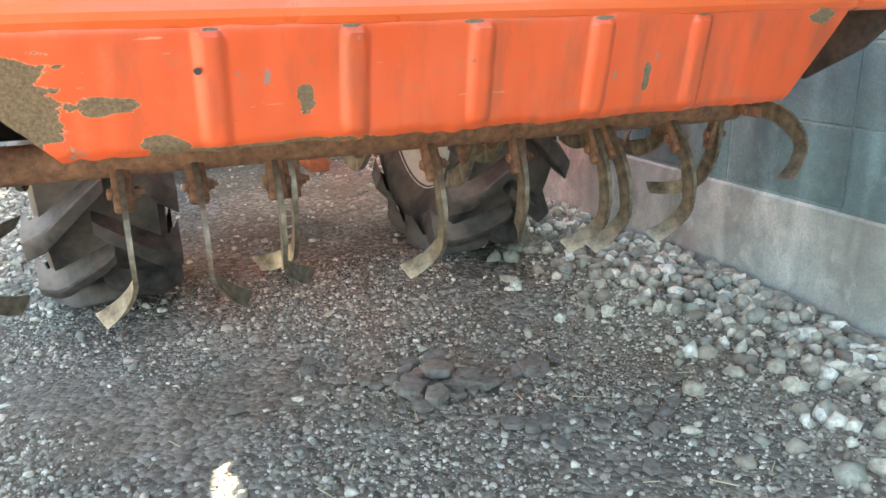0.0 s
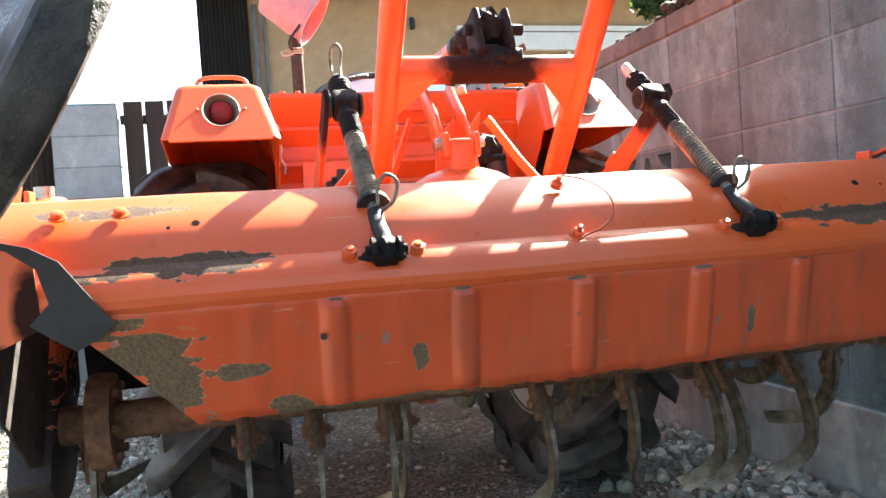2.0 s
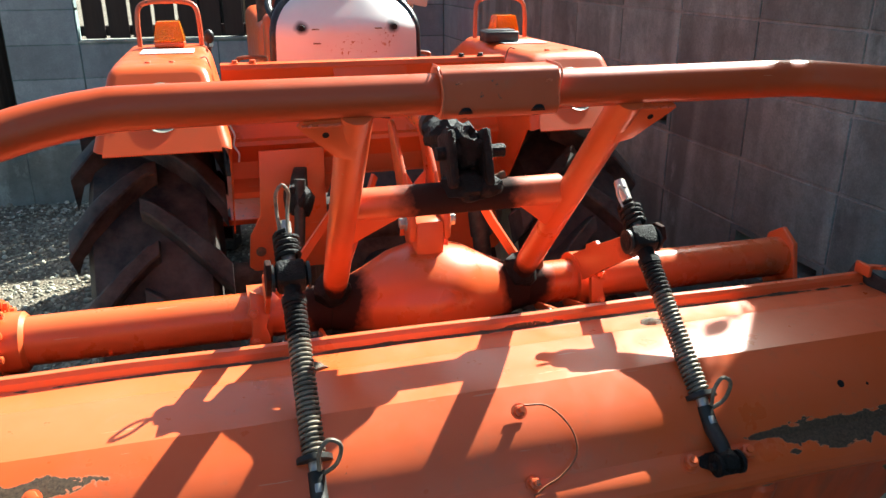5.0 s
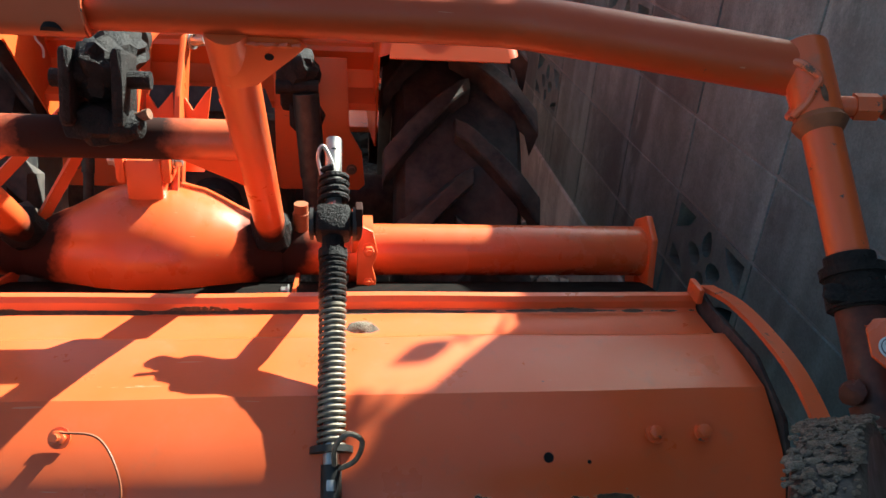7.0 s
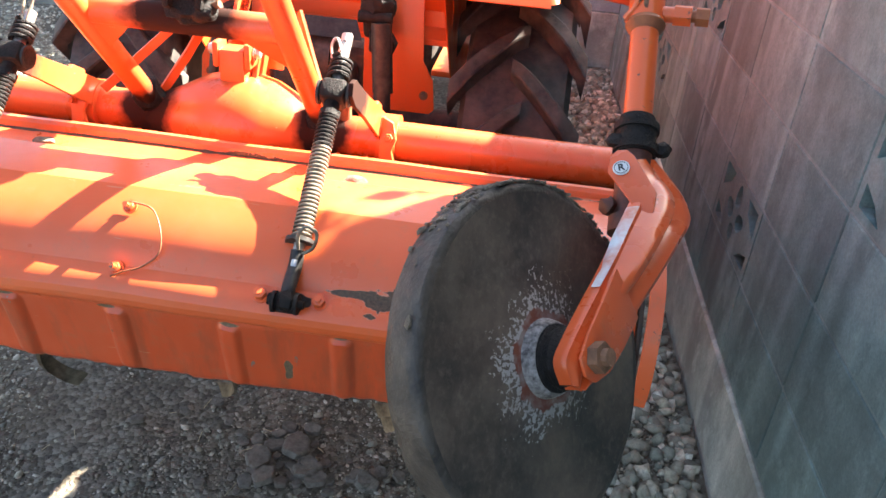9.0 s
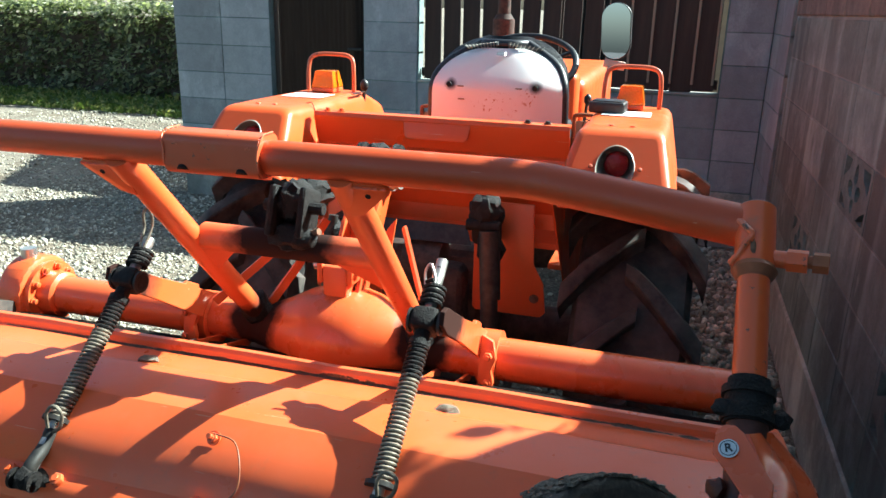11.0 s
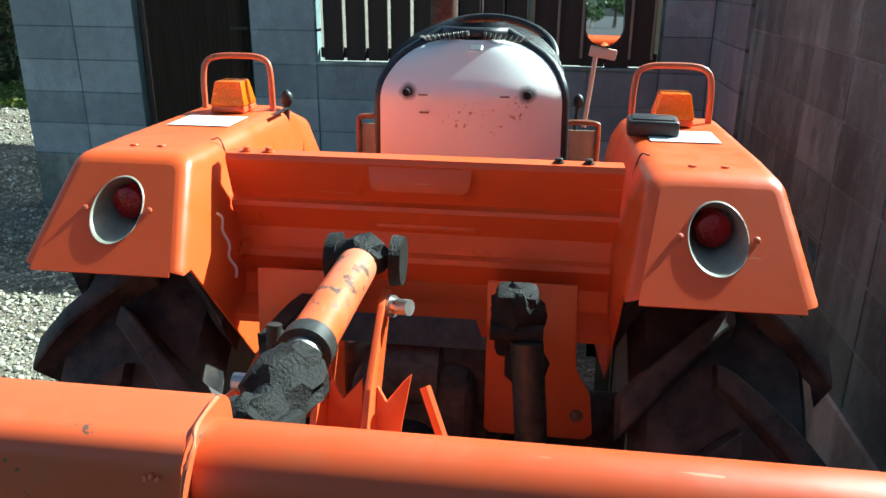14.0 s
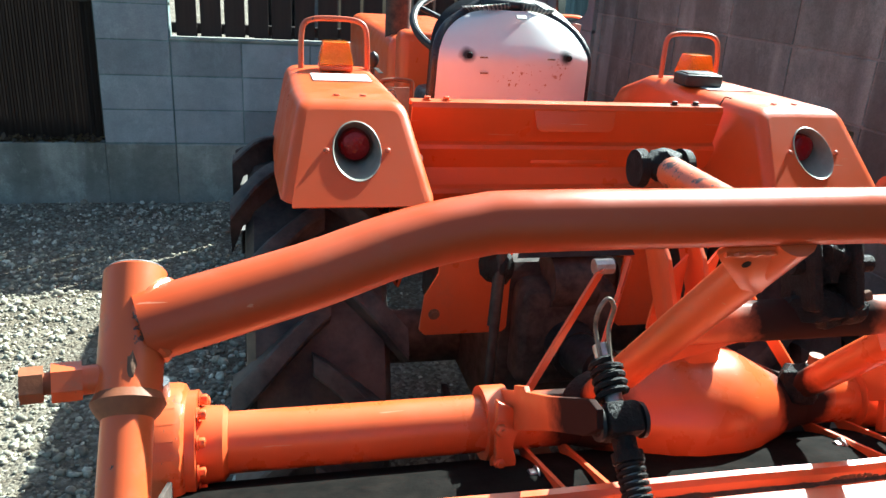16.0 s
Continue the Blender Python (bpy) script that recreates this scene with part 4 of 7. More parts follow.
def build_plants():
    rng = random.Random(8)
    hd = empty("hedge", "clipped evergreen hedge with glossy leaves along the path", "hedge", m=at(-7, 10.6, 0))

    def pick(r):
        x, f = r.uniform(-13, -3.2), r.random()
        bulge = 0.12 * noise.noise(Vector((x * 1.6, 0, 0))) + 0.1 * noise.noise(Vector((x * 5, 1, f * 4)))
        if f < 0.62:
            z = r.uniform(0.12, 1.42)
            return (x, 10.0 - bulge * 1.6 + 0.1 * noise.noise(Vector((x * 3, z * 4, 0))) + r.uniform(0, 0.12), z), (0, -1, 0.3)
        return (x, r.uniform(9.95, 11.2), 1.42 + bulge + r.uniform(-0.1, 0.03)), (0, -0.2, 1)

    leaf_object("leaves", leaves(16000, pick, 0.05, rng, 0.9), hedge_leaf, hd)
    bm = bmesh.new()
    bm = merge(box((9.6, 0.95, 1.2), at(-8.1, 10.65, 0.66)))
    part("branch_core", bm, bark, hd, "dark inner twigs")

    def pick_grass(r):
        x = r.uniform(-13, -3.4)
        y = r.uniform(9.0, 10.0) + 0.15 * noise.noise(Vector((x * 2, 0, 5)))
        return (x, y, GROUND + 0.02 + 0.14 * max(0, (y - 9.0)) * r.random()), (r.uniform(-1, 1), -0.6, 0.2)

    g = leaf_object("grass", leaves(9000, pick_grass, 0.05, rng, 0.0), grass_leaf)
    tagged(g, "green and straw-coloured grass verge below the hedge", "grass", kind="stuff")

    tr = empty("pine_tree", "clipped dark green pine behind the block wall", "tree", m=at(4.1, 7.0, 0))
    part("trunk", sweep(smooth_path([(4.1, 7.0, -0.1), (4.16, 7.02, 1.2), (4.05, 7.0, 2.2), (4.12, 7.0, 3.3)], 5), lambda i: ring(0.09 - 0.004 * i, 10)), bark, tr)
    for k, (dx, dy, dz) in enumerate(((0.4, 0.1, 2.4), (-0.35, -0.1, 2.7), (0.35, -0.2, 3.0), (0.9, 0.1, 2.9))):
        part("limb", rod((4.08, 7.0, dz - 0.3), (4.1 + dx, 7.0 + dy, dz), 0.035, 8, 0.012), bark, tr)
    cl = [((4.0, 7.0, 3.22), 0.36), ((3.78, 6.9, 3.0), 0.27), ((4.42, 6.95, 3.1), 0.33), ((4.95, 7.1, 3.15), 0.36), ((4.5, 7.1, 2.75), 0.33), ((4.15, 6.85, 2.75), 0.28), ((5.5, 7.2, 3.05), 0.36)]

    def pick_pine(r):
        c, rad = cl[r.randrange(len(cl))]
        d = Vector((r.gauss(0, 1), r.gauss(0, 1), r.gauss(0, 1))).normalized()
        q = rad * (0.75 + 0.3 * r.random()) * (1 + 0.25 * noise.noise(d * 3 + Vector(c)))
        return (c[0] + d.x * q, c[1] + d.y * q, c[2] + d.z * q * 0.7), d

    leaf_object("crown", leaves(9000, pick_pine, 0.035, rng), pine_leaf, tr)
    part("inner_twigs", merge(*[lumpy((r * 0.7, r * 0.7, r * 0.48), Matrix.Translation(c), k) for k, (c, r) in enumerate(cl)]), bark, tr)


def build_moss():
    """Black moss and crumbs on the cap course of the old wall, with taller lumps added to block sun."""
    rng = random.Random(33)
    bms = []
    for k in range(420):
        y = rng.uniform(1.0, 4.62)
        if noise.noise(Vector((y * 3.1, 0, 2))) + rng.uniform(-0.3, 0.3) < -0.05:
            continue
        q = rng.uniform(0.006, 0.017)
        bms.append(lumpy((q, q * 1.3, q * 0.7), at(1.138 + abs(rng.gauss(0, 0.02)), y, 1.574), k, 1, 0.5, 2))
    # taller lumps added here to shrink a patch of sun on the gravel
    for k in range(46):
        q = rng.uniform(0.012, 0.028)
        bms.append(lumpy((q, q * 1.1, q * 1.0), at(rng.uniform(1.15, 1.24), rng.uniform(2.33, 2.60), 1.582 + rng.uniform(0, 0.03)), k + 900, 1, 0.5, 2))
    tagged(part("moss", merge(*bms), moss_mat, smooth=0.5), "black moss along the cap course of the old wall, with lumps added to block sun", "moss", kind="stuff")


def build_litter():
    """Dead leaves blown against the foot of the gate."""
    rng = random.Random(17)

    def pick(r):
        return (r.uniform(-2.25, -1.57), r.uniform(5.39, 5.45), 0.397 + 0.03 * r.random() ** 2), (0, -0.5, 1)

    tagged(leaf_object("leaf_litter", leaves(170, pick, 0.022, rng), litter_leaf), "dry brown leaves blown against the foot of the gate", "leaves", kind="stuff")


def build_far_trees():
    """Round-headed trees far down the road, seen in the tractor's mirror."""
    rng = random.Random(12)
    for k, (x, y, h) in enumerate(((-15.5, -88.0, 4.6), (-11.5, -92.0, 3.4), (-8.2, -86.0, 4.9), (-4.0, -94.0, 3.2), (1.0, -90.0, 4.2))):
        tr = empty("roadside_tree", "round-headed green roadside tree far behind the yard", "tree", "roadside trees", m=at(x, y, 0))
        part("trunk", sweep(smooth_path([(x, y, -0.1), (x + 0.1, y, h * 0.3), (x, y, h * 0.6)], 4), lambda i: ring(0.22 - 0.015 * i, 10)), bark, tr)
        lobes = [(Vector((x + rng.gauss(0, 1.1), y + rng.gauss(0, 0.8), h * rng.uniform(0.45, 0.85))), rng.uniform(0.7, 1.2)) for q in range(7)]

        def pick(r):
            c, rad = lobes[r.randrange(len(lobes))]
            d = Vector((r.gauss(0, 1), r.gauss(0, 1), r.gauss(0, 1))).normalized()
            return c + d * rad * r.uniform(0.7, 1.05), d

        leaf_object("crown", leaves(1500, pick, 0.2, rng), pine_leaf, tr)


build_ground()
build_gravel()
build_clods()
build_walls()
build_gate()
build_fence()
build_house()
build_plants()
build_shade_hedge()
build_moss()
build_litter()
build_far_trees()


# ---- the rotary tiller ----
orange_worn_edge = paint("orange_worn_edge", dust=0.5, chips=0.16, fade=(0.78, 0.42, 0.28))
CX = -0.008
tiller = empty("rotary_tiller", "worn orange rotary tiller raised on the hitch behind the tractor", "tiller", m=at(CX, 1.35, 0.33))
HOOD = [(1.295, 0.872), (1.291, 0.908), (1.287, 0.914), (1.277, 0.914), (1.272, 0.908), (1.270, 0.899), (1.262, 0.896), (1.212, 0.897), (1.205, 0.899), (1.195, 0.908), (1.188, 0.911), (1.135, 0.913), (1.082, 0.909), (1.048, 0.890), (1.021, 0.870), (1.004, 0.851), (0.996, 0.836), (0.990, 0.824), (0.980, 0.8185), (0.971, 0.8125), (0.964, 0.805), (0.959, 0.796), (0.957, 0.786), (0.958, 0.777), (0.963, 0.769), (0.970, 0.765)]


def build_hood():
    x0, x1 = -0.745, 0.745
    bm = bmesh.new()
    cols = 75
    rows = []
    for i in range(cols + 1):
        x = x0 + (x1 - x0) * i / cols
        rows.append([bm.verts.new((x, y + 0.0025 * noise.noise(Vector((x * 6, y * 9, 1))), z + 0.002 * noise.noise(Vector((x * 5, y * 8, 5))))) for y, z in HOOD])
    for i in range(cols):
        for j in range(len(HOOD) - 1):
            bm.faces.new((rows[i][j], rows[i][j + 1], rows[i + 1][j + 1], rows[i + 1][j]))
    bmesh.ops.recalc_face_normals(bm, faces=bm.faces[:])
    bmesh.ops.solidify(bm, geom=bm.faces[:], thickness=0.004)
    hood = part("hood", bm, orange_hood, tiller, "faded orange sheet hood with torn paint and caked soil", 0.3)
    # small dark drill holes, plugged with shadow-black studs

    def on_sheet(start, way):
        """Where a ray first meets the hood's sheet, and the sheet's normal there."""
        best = None
        for p in hood.data.polygons:
            c = [hood.data.vertices[i].co for i in p.vertices]
            if abs(c[0].x - start.x) > 0.05:
                continue
            for tri in ((0, 1, 2), (0, 2, 3)):
                hit = geometry.intersect_ray_tri(c[tri[0]], c[tri[1]], c[tri[2]], way, start, True)
                if hit and (best is None or (hit - start).length < (best[0] - start).length):
                    best = hit, p.normal if p.normal.dot(way) < 0 else -p.normal
        return best

    for x, y, z, r in ((-0.498, 1.018, 0.872, 0.0050), (0.481, 1.018, 0.873, 0.0055), (-0.53, 1.014, 0.869, 0.0026), (0.525, 1.014, 0.869, 0.0022)):
        spot, way = on_sheet(Vector((x, y - 0.06, z + 0.06)), Vector((0, 0.707, -0.707)))
        part("drill_hole", rod(spot - way * 0.004, spot + way * 0.0005, r, 14), drill_black, hood)
    for x, y, z in ((CX, 1.045, 0.893), (CX, 0.986, 0.822)):
        part("bolt", hexbolt(0.008, 0.007, facing((x, y, z), (0, -0.75, 0.66)), 0.012), orange_dirty, hood)
    part("wire_loop", tube([(CX + 0.004, 1.038, 0.906), (0.03, 1.037, 0.899), (0.052, 1.012, 0.878), (0.054, 0.995, 0.850), (0.03, 0.984, 0.830), (0.005, 0.978, 0.822), (-0.012, 0.972, 0.815)], 0.0013, 6), rust_orange, hood)
    for x in (-0.655, -0.585, 0.60, 0.655):
        part("bolt", hexbolt(0.008, 0.006, facing((x, 1.035, 0.886), (0, -0.55, 0.83))), orange_dirty, hood)
    for x in (-0.255, 0.29):
        part("mud_blob", lumpy((0.02, 0.013, 0.006), at(x, 1.228, 0.897), 3 + x, 2, 0.5, 3), mud, hood)


def build_flap():
    """The pressed rear flap: five round-ended ribs, clipped corners, a ragged lower edge."""
    bm = bmesh.new()
    ribs = [-0.342, -0.175, -0.009, 0.166, 0.333]
    nx, nz = 520, 34
    top, bot = 0.784, 0.631
    grid = []
    for i in range(nx + 1):
        u = i / nx
        col = []
        for j in range(nz + 1):
            v = j / nz
            left, right = -0.655 + 0.145 * max(0, (v - 0.05) / 0.95), 0.612 - 0.088 * max(0, (v - 0.05) / 0.95)
            x = left + (right - left) * u
            low = bot + 0.004 * noise.noise(Vector((x * 14, 0, 0))) + 0.003 * noise.noise(Vector((x * 60, 3, 0))) + 0.006 * (x > 0.1) * (x - 0.1)
            z = top + (low - top) * v
            y = 0.9675 + 0.030 * max(0, v - 0.1) + 0.006 * max(0, v - 0.94) / 0.06 + 0.006 * max(0, 0.1 - v) / 0.1
            for rx in ribs:
                d = abs(x - rx) / 0.0165
                end = (z - 0.650 + 0.008 * (rx < -0.3)) / 0.0165
                if end < 0:
                    d = math.hypot(d, end)
                h = 0.5 + 0.5 * math.cos(math.pi * max(0.0, d - 0.35) / 0.85) if d < 1.2 else 0.0
                fade = min(1.0, max(0.0, (0.764 - z) / 0.006))
                y -= 0.0075 * h * fade
            y += 0.004 * noise.noise(Vector((x * 7, z * 9, 2))) + (0.0022 * noise.noise(Vector((x * 30, z * 10, 8))))
            col.append(bm.verts.new((x, y, z)))
        grid.append(col)
    for i in range(nx):
        for j in range(nz):
            bm.faces.new((grid[i][j], grid[i][j + 1], grid[i + 1][j + 1], grid[i + 1][j]))
    bmesh.ops.recalc_face_normals(bm, faces=bm.faces[:])
    bmesh.ops.solidify(bm, geom=bm.faces[:], thickness=0.004)
    f = part("rear_flap", bm, orange_flap, tiller, "pressed orange rear flap with scraped edge and soil stains", 0.7)
    part("drill_hole", rod((-0.358, 0.962, 0.722), (-0.358, 0.972, 0.722), 0.004, 8), black_steel, f)


def build_side_plates():
    prof = [(1.30, 0.925), (1.24, 0.918), (1.12, 0.925), (1.04, 0.897), (0.985, 0.83), (0.965, 0.775), (1.05, 0.70), (1.17, 0.64), (1.30, 0.70), (1.36, 0.80)]
    # left plate drawn lower to shut out light; the plates' dark colour stands for shade
    low = [(1.30, 0.925), (1.24, 0.918), (1.12, 0.925), (1.04, 0.897), (0.985, 0.83), (0.965, 0.775), (1.02, 0.69), (1.12, 0.62), (1.20, 0.55), (1.42, 0.50), (1.56, 0.60), (1.57, 0.80)]
    for s in (-1, 1):
        part("side_plate", slab([(y, z) for y, z in (low if s < 0 else prof)], 0.006, Matrix(((0, 0, s, s * 0.748), (1, 0, 0, 0), (0, 1, 0, 0), (0, 0, 0, 1))), 0.001), dark_cast, tiller)
        # curved guard strip outside the hood's end
        if s < 0:
            part("guard_strip", sweep(smooth_path([(s * 0.757, 1.285, 0.925), (s * 0.785, 1.24, 0.935), (s * 0.80, 1.16, 0.915), (s * 0.803, 1.08, 0.865), (s * 0.80, 1.02, 0.80)], 5), [(-0.004, -0.022), (0.004, -0.022), (0.004, 0.022), (-0.004, 0.022)]), orange_dirty, tiller)
        else:
            part("guard_strip", sweep(smooth_path([(0.762, 1.285, 0.922), (0.762, 1.20, 0.944), (0.760, 1.10, 0.950), (0.757, 1.03, 0.943), (0.756, 0.968, 0.915), (0.755, 0.930, 0.86), (0.755, 0.918, 0.80), (0.755, 0.922, 0.76)], 6), [(-0.010, -0.003), (0.010, -0.003), (0.010, 0.003), (-0.010, 0.003)]), orange_dirty, tiller, "curved orange guard strip outside the hood's end")
        part("end_lug", box((0.008, 0.034, 0.022), at(s * 0.738, 1.268, 0.926), 0.002), orange_dirty, tiller)
    # added sheet: blocks the sun and blackens the gap before the rotor
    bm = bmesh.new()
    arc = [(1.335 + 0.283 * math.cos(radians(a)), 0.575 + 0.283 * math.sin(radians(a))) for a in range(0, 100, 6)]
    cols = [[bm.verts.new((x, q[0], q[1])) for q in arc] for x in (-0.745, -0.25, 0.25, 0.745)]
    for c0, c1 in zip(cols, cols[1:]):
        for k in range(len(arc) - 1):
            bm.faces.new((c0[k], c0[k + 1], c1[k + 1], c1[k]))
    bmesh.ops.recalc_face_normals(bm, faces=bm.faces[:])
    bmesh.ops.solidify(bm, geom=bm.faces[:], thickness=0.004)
    part("front_apron", bm, shade_sheet, tiller, "near-black sheet added in front of the rotor to keep it in shade", 0.5)
    # black rubber curtain bowed over the torn corner, and the orange skirt behind it
    def bowed(poly, y0, bow, thick, cols=14, rows=8):
        xs = [p[0] for p in poly]
        bm = slab(poly, thick, Matrix(((1, 0, 0, 0), (0, 0, 1, y0), (0, 1, 0, 0), (0, 0, 0, 1))))
        bmesh.ops.subdivide_edges(bm, edges=bm.edges[:], cuts=3, use_grid_fill=True)
        lo, hi = min(xs), max(xs)
        for v in bm.verts:
            f = (v.co.x - lo) / (hi - lo)
            v.co.y += bow * (f - 0.45) ** 2
        return bm

    part("corner_curtain", bowed([(-0.80, 0.868), (-0.74, 0.866), (-0.70, 0.861), (-0.668, 0.852), (-0.64, 0.835), (-0.618, 0.803), (-0.600, 0.777), (-0.588, 0.762), (-0.606, 0.746), (-0.628, 0.735), (-0.652, 0.752), (-0.672, 0.768), (-0.652, 0.79), (-0.662, 0.828), (-0.69, 0.850), (-0.74, 0.860), (-0.80, 0.863)], 0.941, 0.05, 0.005), plain("glossy_black_curtain", (0.010, 0.010, 0.012), (0.035, 0.034, 0.036), 0.32, 0.0, 9, 0.15), tiller, "black rubber corner curtain")
    part("end_skirt", bowed([(-0.80, 0.862), (-0.71, 0.857), (-0.668, 0.845), (-0.664, 0.762), (-0.69, 0.75), (-0.72, 0.737), (-0.80, 0.742)], 0.948, 0.03, 0.004), skirt_paint, tiller, "scuffed orange end skirt stained with black grease")


def build_axle():
    part("axle_tube", rod((-0.70, 1.51, 0.86), (0.757, 1.51, 0.86), 0.041, 32), orange_axle, tiller, "glossy orange axle tube with grease smears")
    prof = [(-0.185, 0.0), (-0.185, 0.043), (-0.16, 0.048), (-0.12, 0.066), (-0.07, 0.093), (-0.03, 0.104), (0.03, 0.104), (0.07, 0.093), (0.12, 0.066), (0.16, 0.048), (0.185, 0.043), (0.185, 0.0)]
    g = part("gearbox", lathe(prof, 40, Matrix.Translation((-0.008, 1.51, 0.86)) @ Matrix.Diagonal((1, 1.05, 0.98, 1))), orange_axle, tiller, "bulging orange gearbox casing", 0.8)
    part("neck", box((0.052, 0.05, 0.085), at(-0.012, 1.50, 0.975), 0.008), orange, g)
    for s in (-1, 1):
        part("ear", box((0.014, 0.05, 0.05), at(-0.012 + s * 0.031, 1.50, 1.005), 0.006), orange, g)
        part("bolt", hexbolt(0.011, 0.01, facing((-0.012 + s * 0.039, 1.50, 1.01), (s, 0, 0))), bright_steel, g)
    part("filler_cap", merge(rod((0.205, 1.505, 0.895), (0.205, 1.505, 0.925), 0.013, 14), rod((0.205, 1.505, 0.925), (0.205, 1.505, 0.94), 0.011, 14)), rust_orange, g)
    # bolted flange and chain case at one end, plain flange at the other
    fl = part("end_flange", merge(lathe([(-0.735, 0), (-0.735, 0.072), (-0.722, 0.073), (-0.722, 0.052), (-0.690, 0.050), (-0.684, 0.043), (-0.684, 0)], 40, at(0, 1.51, 0.86))), orange, tiller)
    for k in range(10):
        a = 2 * math.pi * k / 10
        part("bolt", hexbolt(0.007, 0.008, facing((-0.720, 1.51 + 0.061 * math.cos(a), 0.86 + 0.061 * math.sin(a)), (1, 0, 0)), 0.003), orange, fl)
    part("grease_cap", rod((-0.770, 1.505, 0.94), (-0.770, 1.505, 0.962), 0.017, 14), bright_steel, fl)
    case = []
    for k in range(24):
        a = 2 * math.pi * k / 24
        c = (1.51, 0.86, 0.085) if math.sin(a - 0.4) > 0 else (1.35, 0.565, 0.115)
        case.append((c[0] + c[2] * math.cos(a), c[1] + c[2] * math.sin(a)))
    T = Matrix(((0, 0, 1, -0.80), (1, 0, 0, 0), (0, 1, 0, 0), (0, 0, 0, 1)))
    part("chain_case", slab(case, 0.065, T, 0.012), orange_case, tiller, "dusty chipped orange chain case, its lower part blackened as shade")
    part("end_plate", slab([(1.455, 0.83), (1.47, 0.90), (1.51, 0.925), (1.55, 0.90), (1.565, 0.83), (1.50, 0.70), (1.40, 0.70)], 0.012, Matrix(((0, 0, 1, 0.757), (1, 0, 0, 0), (0, 1, 0, 0), (0, 0, 0, 1))), 0.003), orange, tiller)


def bar_path():
    half = [(0.0, 1.134, 1.294), (0.36, 1.134, 1.294), (0.42, 1.132, 1.293), (0.47, 1.122, 1.290), (0.67, 1.083, 1.272)]
    other = [(-0.708, 1.080, 1.243), (-0.60, 1.105, 1.265), (-0.535, 1.122, 1.281), (-0.475, 1.132, 1.291), (-0.40, 1.134, 1.294)]
    return other + half


def build_frame():
    part("tool_bar", sweep(smooth_path(bar_path(), 4), ring(0.0245, 24)), orange_bar, tiller, "bent orange tube across the top of the tiller")
    # folded sleeve round the bar's middle
    sec = []
    for cx, cz, q0 in ((0.016, 0.016, 0), (-0.016, 0.016, 90), (-0.015, -0.014, 180), (0.015, -0.014, 270)):
        sec += [(cx + 0.014 * math.cos(radians(q0 + q)), cz + 0.0145 * math.sin(radians(q0 + q))) for q in (0, 18, 36, 54, 72, 90)]
    part("sleeve", sweep([(-0.094, 1.132, 1.297), (0.052, 1.132, 1.297)], sec), orange_sleeve, tiller, "chipped orange sleeve on the bar", 0.7)
    # rough bright edges round its two ends
    for x, w in ((-0.0945, -0.003), (0.0525, 0.0035)):
        lip = smooth_path([(x, 1.114, 1.2685), (x + w * 0.2, 1.1035, 1.279), (x - w * 0.3, 1.1015, 1.297), (x + w * 0.5, 1.1025, 1.314), (x + w, 1.110, 1.3235), (x + w * 0.3, 1.120, 1.3275), (x, 1.146, 1.3275)], 5)
        part("sleeve_lip", sweep(lip, lambda k: ring(0.0012 + 0.0007 * noise.noise(Vector((k * 0.7, x * 50, 0))), 8)), orange_worn_edge, tiller, "chipped bright edge of the sleeve")
    for x in (-0.066, 0.026):
        way = Vector((0, -0.62, -0.78))
        c = Vector((x, 1.1062, 1.2728))
        part("sleeve_hole", rod(c - way * 0.004, c + way * 0.0008, 0.0095, 20), drill_black, tiller)
    for x in (-0.078, 0.035):
        for k in range(3):
            part("punch_mark", box((0.0022, 0.0006, 0.0030), at(x + 0.003 * k, 1.1018, 1.3095 + 0.0012 * (k % 2), 0, 25 * k), 0.0002), orange_worn_edge, tiller)
    for tag, x0, x1 in (("L", -0.194, -0.188), ("R", 0.164, 0.165)):
        s = -1 if tag == "L" else 1
        a0, a1 = Vector((x0, 1.130, 1.280)), Vector((x1, 1.485, 0.895))
        d = (a1 - a0).normalized()
        side = Vector((s, 0, 0))
        nrm = side.cross(d).normalized()
        loops = []
        for f in (0.0, 0.05, 0.12, 0.2, 0.3, 0.4, 0.6, 0.88, 1.0):
            wide = thin = 0.0215 if f < 1.0 else 0.019
            loops.append((a0.lerp(a1, f) - side * 0.002, wide, thin))
        bm = bmesh.new()
        rings = [[bm.verts.new(c + side * (w * math.cos(q)) + nrm * (t * math.sin(q))) for q in (2 * math.pi * k / 28 for k in range(28))] for c, w, t in loops]
        for r0, r1 in zip(rings, rings[1:]):
            for k in range(28):
                bm.faces.new((r0[k], r0[(k + 1) % 28], r1[(k + 1) % 28], r1[k]))
        bm.faces.new(rings[0][::-1])
        bm.faces.new(rings[-1])
        bmesh.ops.recalc_face_normals(bm, faces=bm.faces[:])
        leg = part("leg", bm, orange_leg, tiller, "orange tube leg with a gusset under the bar and a greasy foot", 0.7)
        face = nrm if nrm.y < 0 else -nrm
        # triangular gusset between the tube's outer side and the bar, with a drilled hole
        dv = Vector((0, 0.5, -0.866))
        front = Vector((0, -0.866, -0.5))
        G = Matrix((side, dv, side.cross(dv))).transposed().to_4x4()
        G.translation = a0 + front * (0.010 if s > 0 else 0.005)
        part("gusset", slab([(-0.010, 0.004), (0.060, 0.006), (0.068, 0.013), (0.060, 0.023), (0.021, 0.064), (-0.004, 0.072)], 0.005, G, 0.001), orange_leg, leg)
        w = a0 + dv * 0.027 + side * 0.034 + front * 0.0075
        part("gusset_hole", rod(w - front * 0.0030, w + front * 0.0030, 0.0042, 14), drill_black, leg)
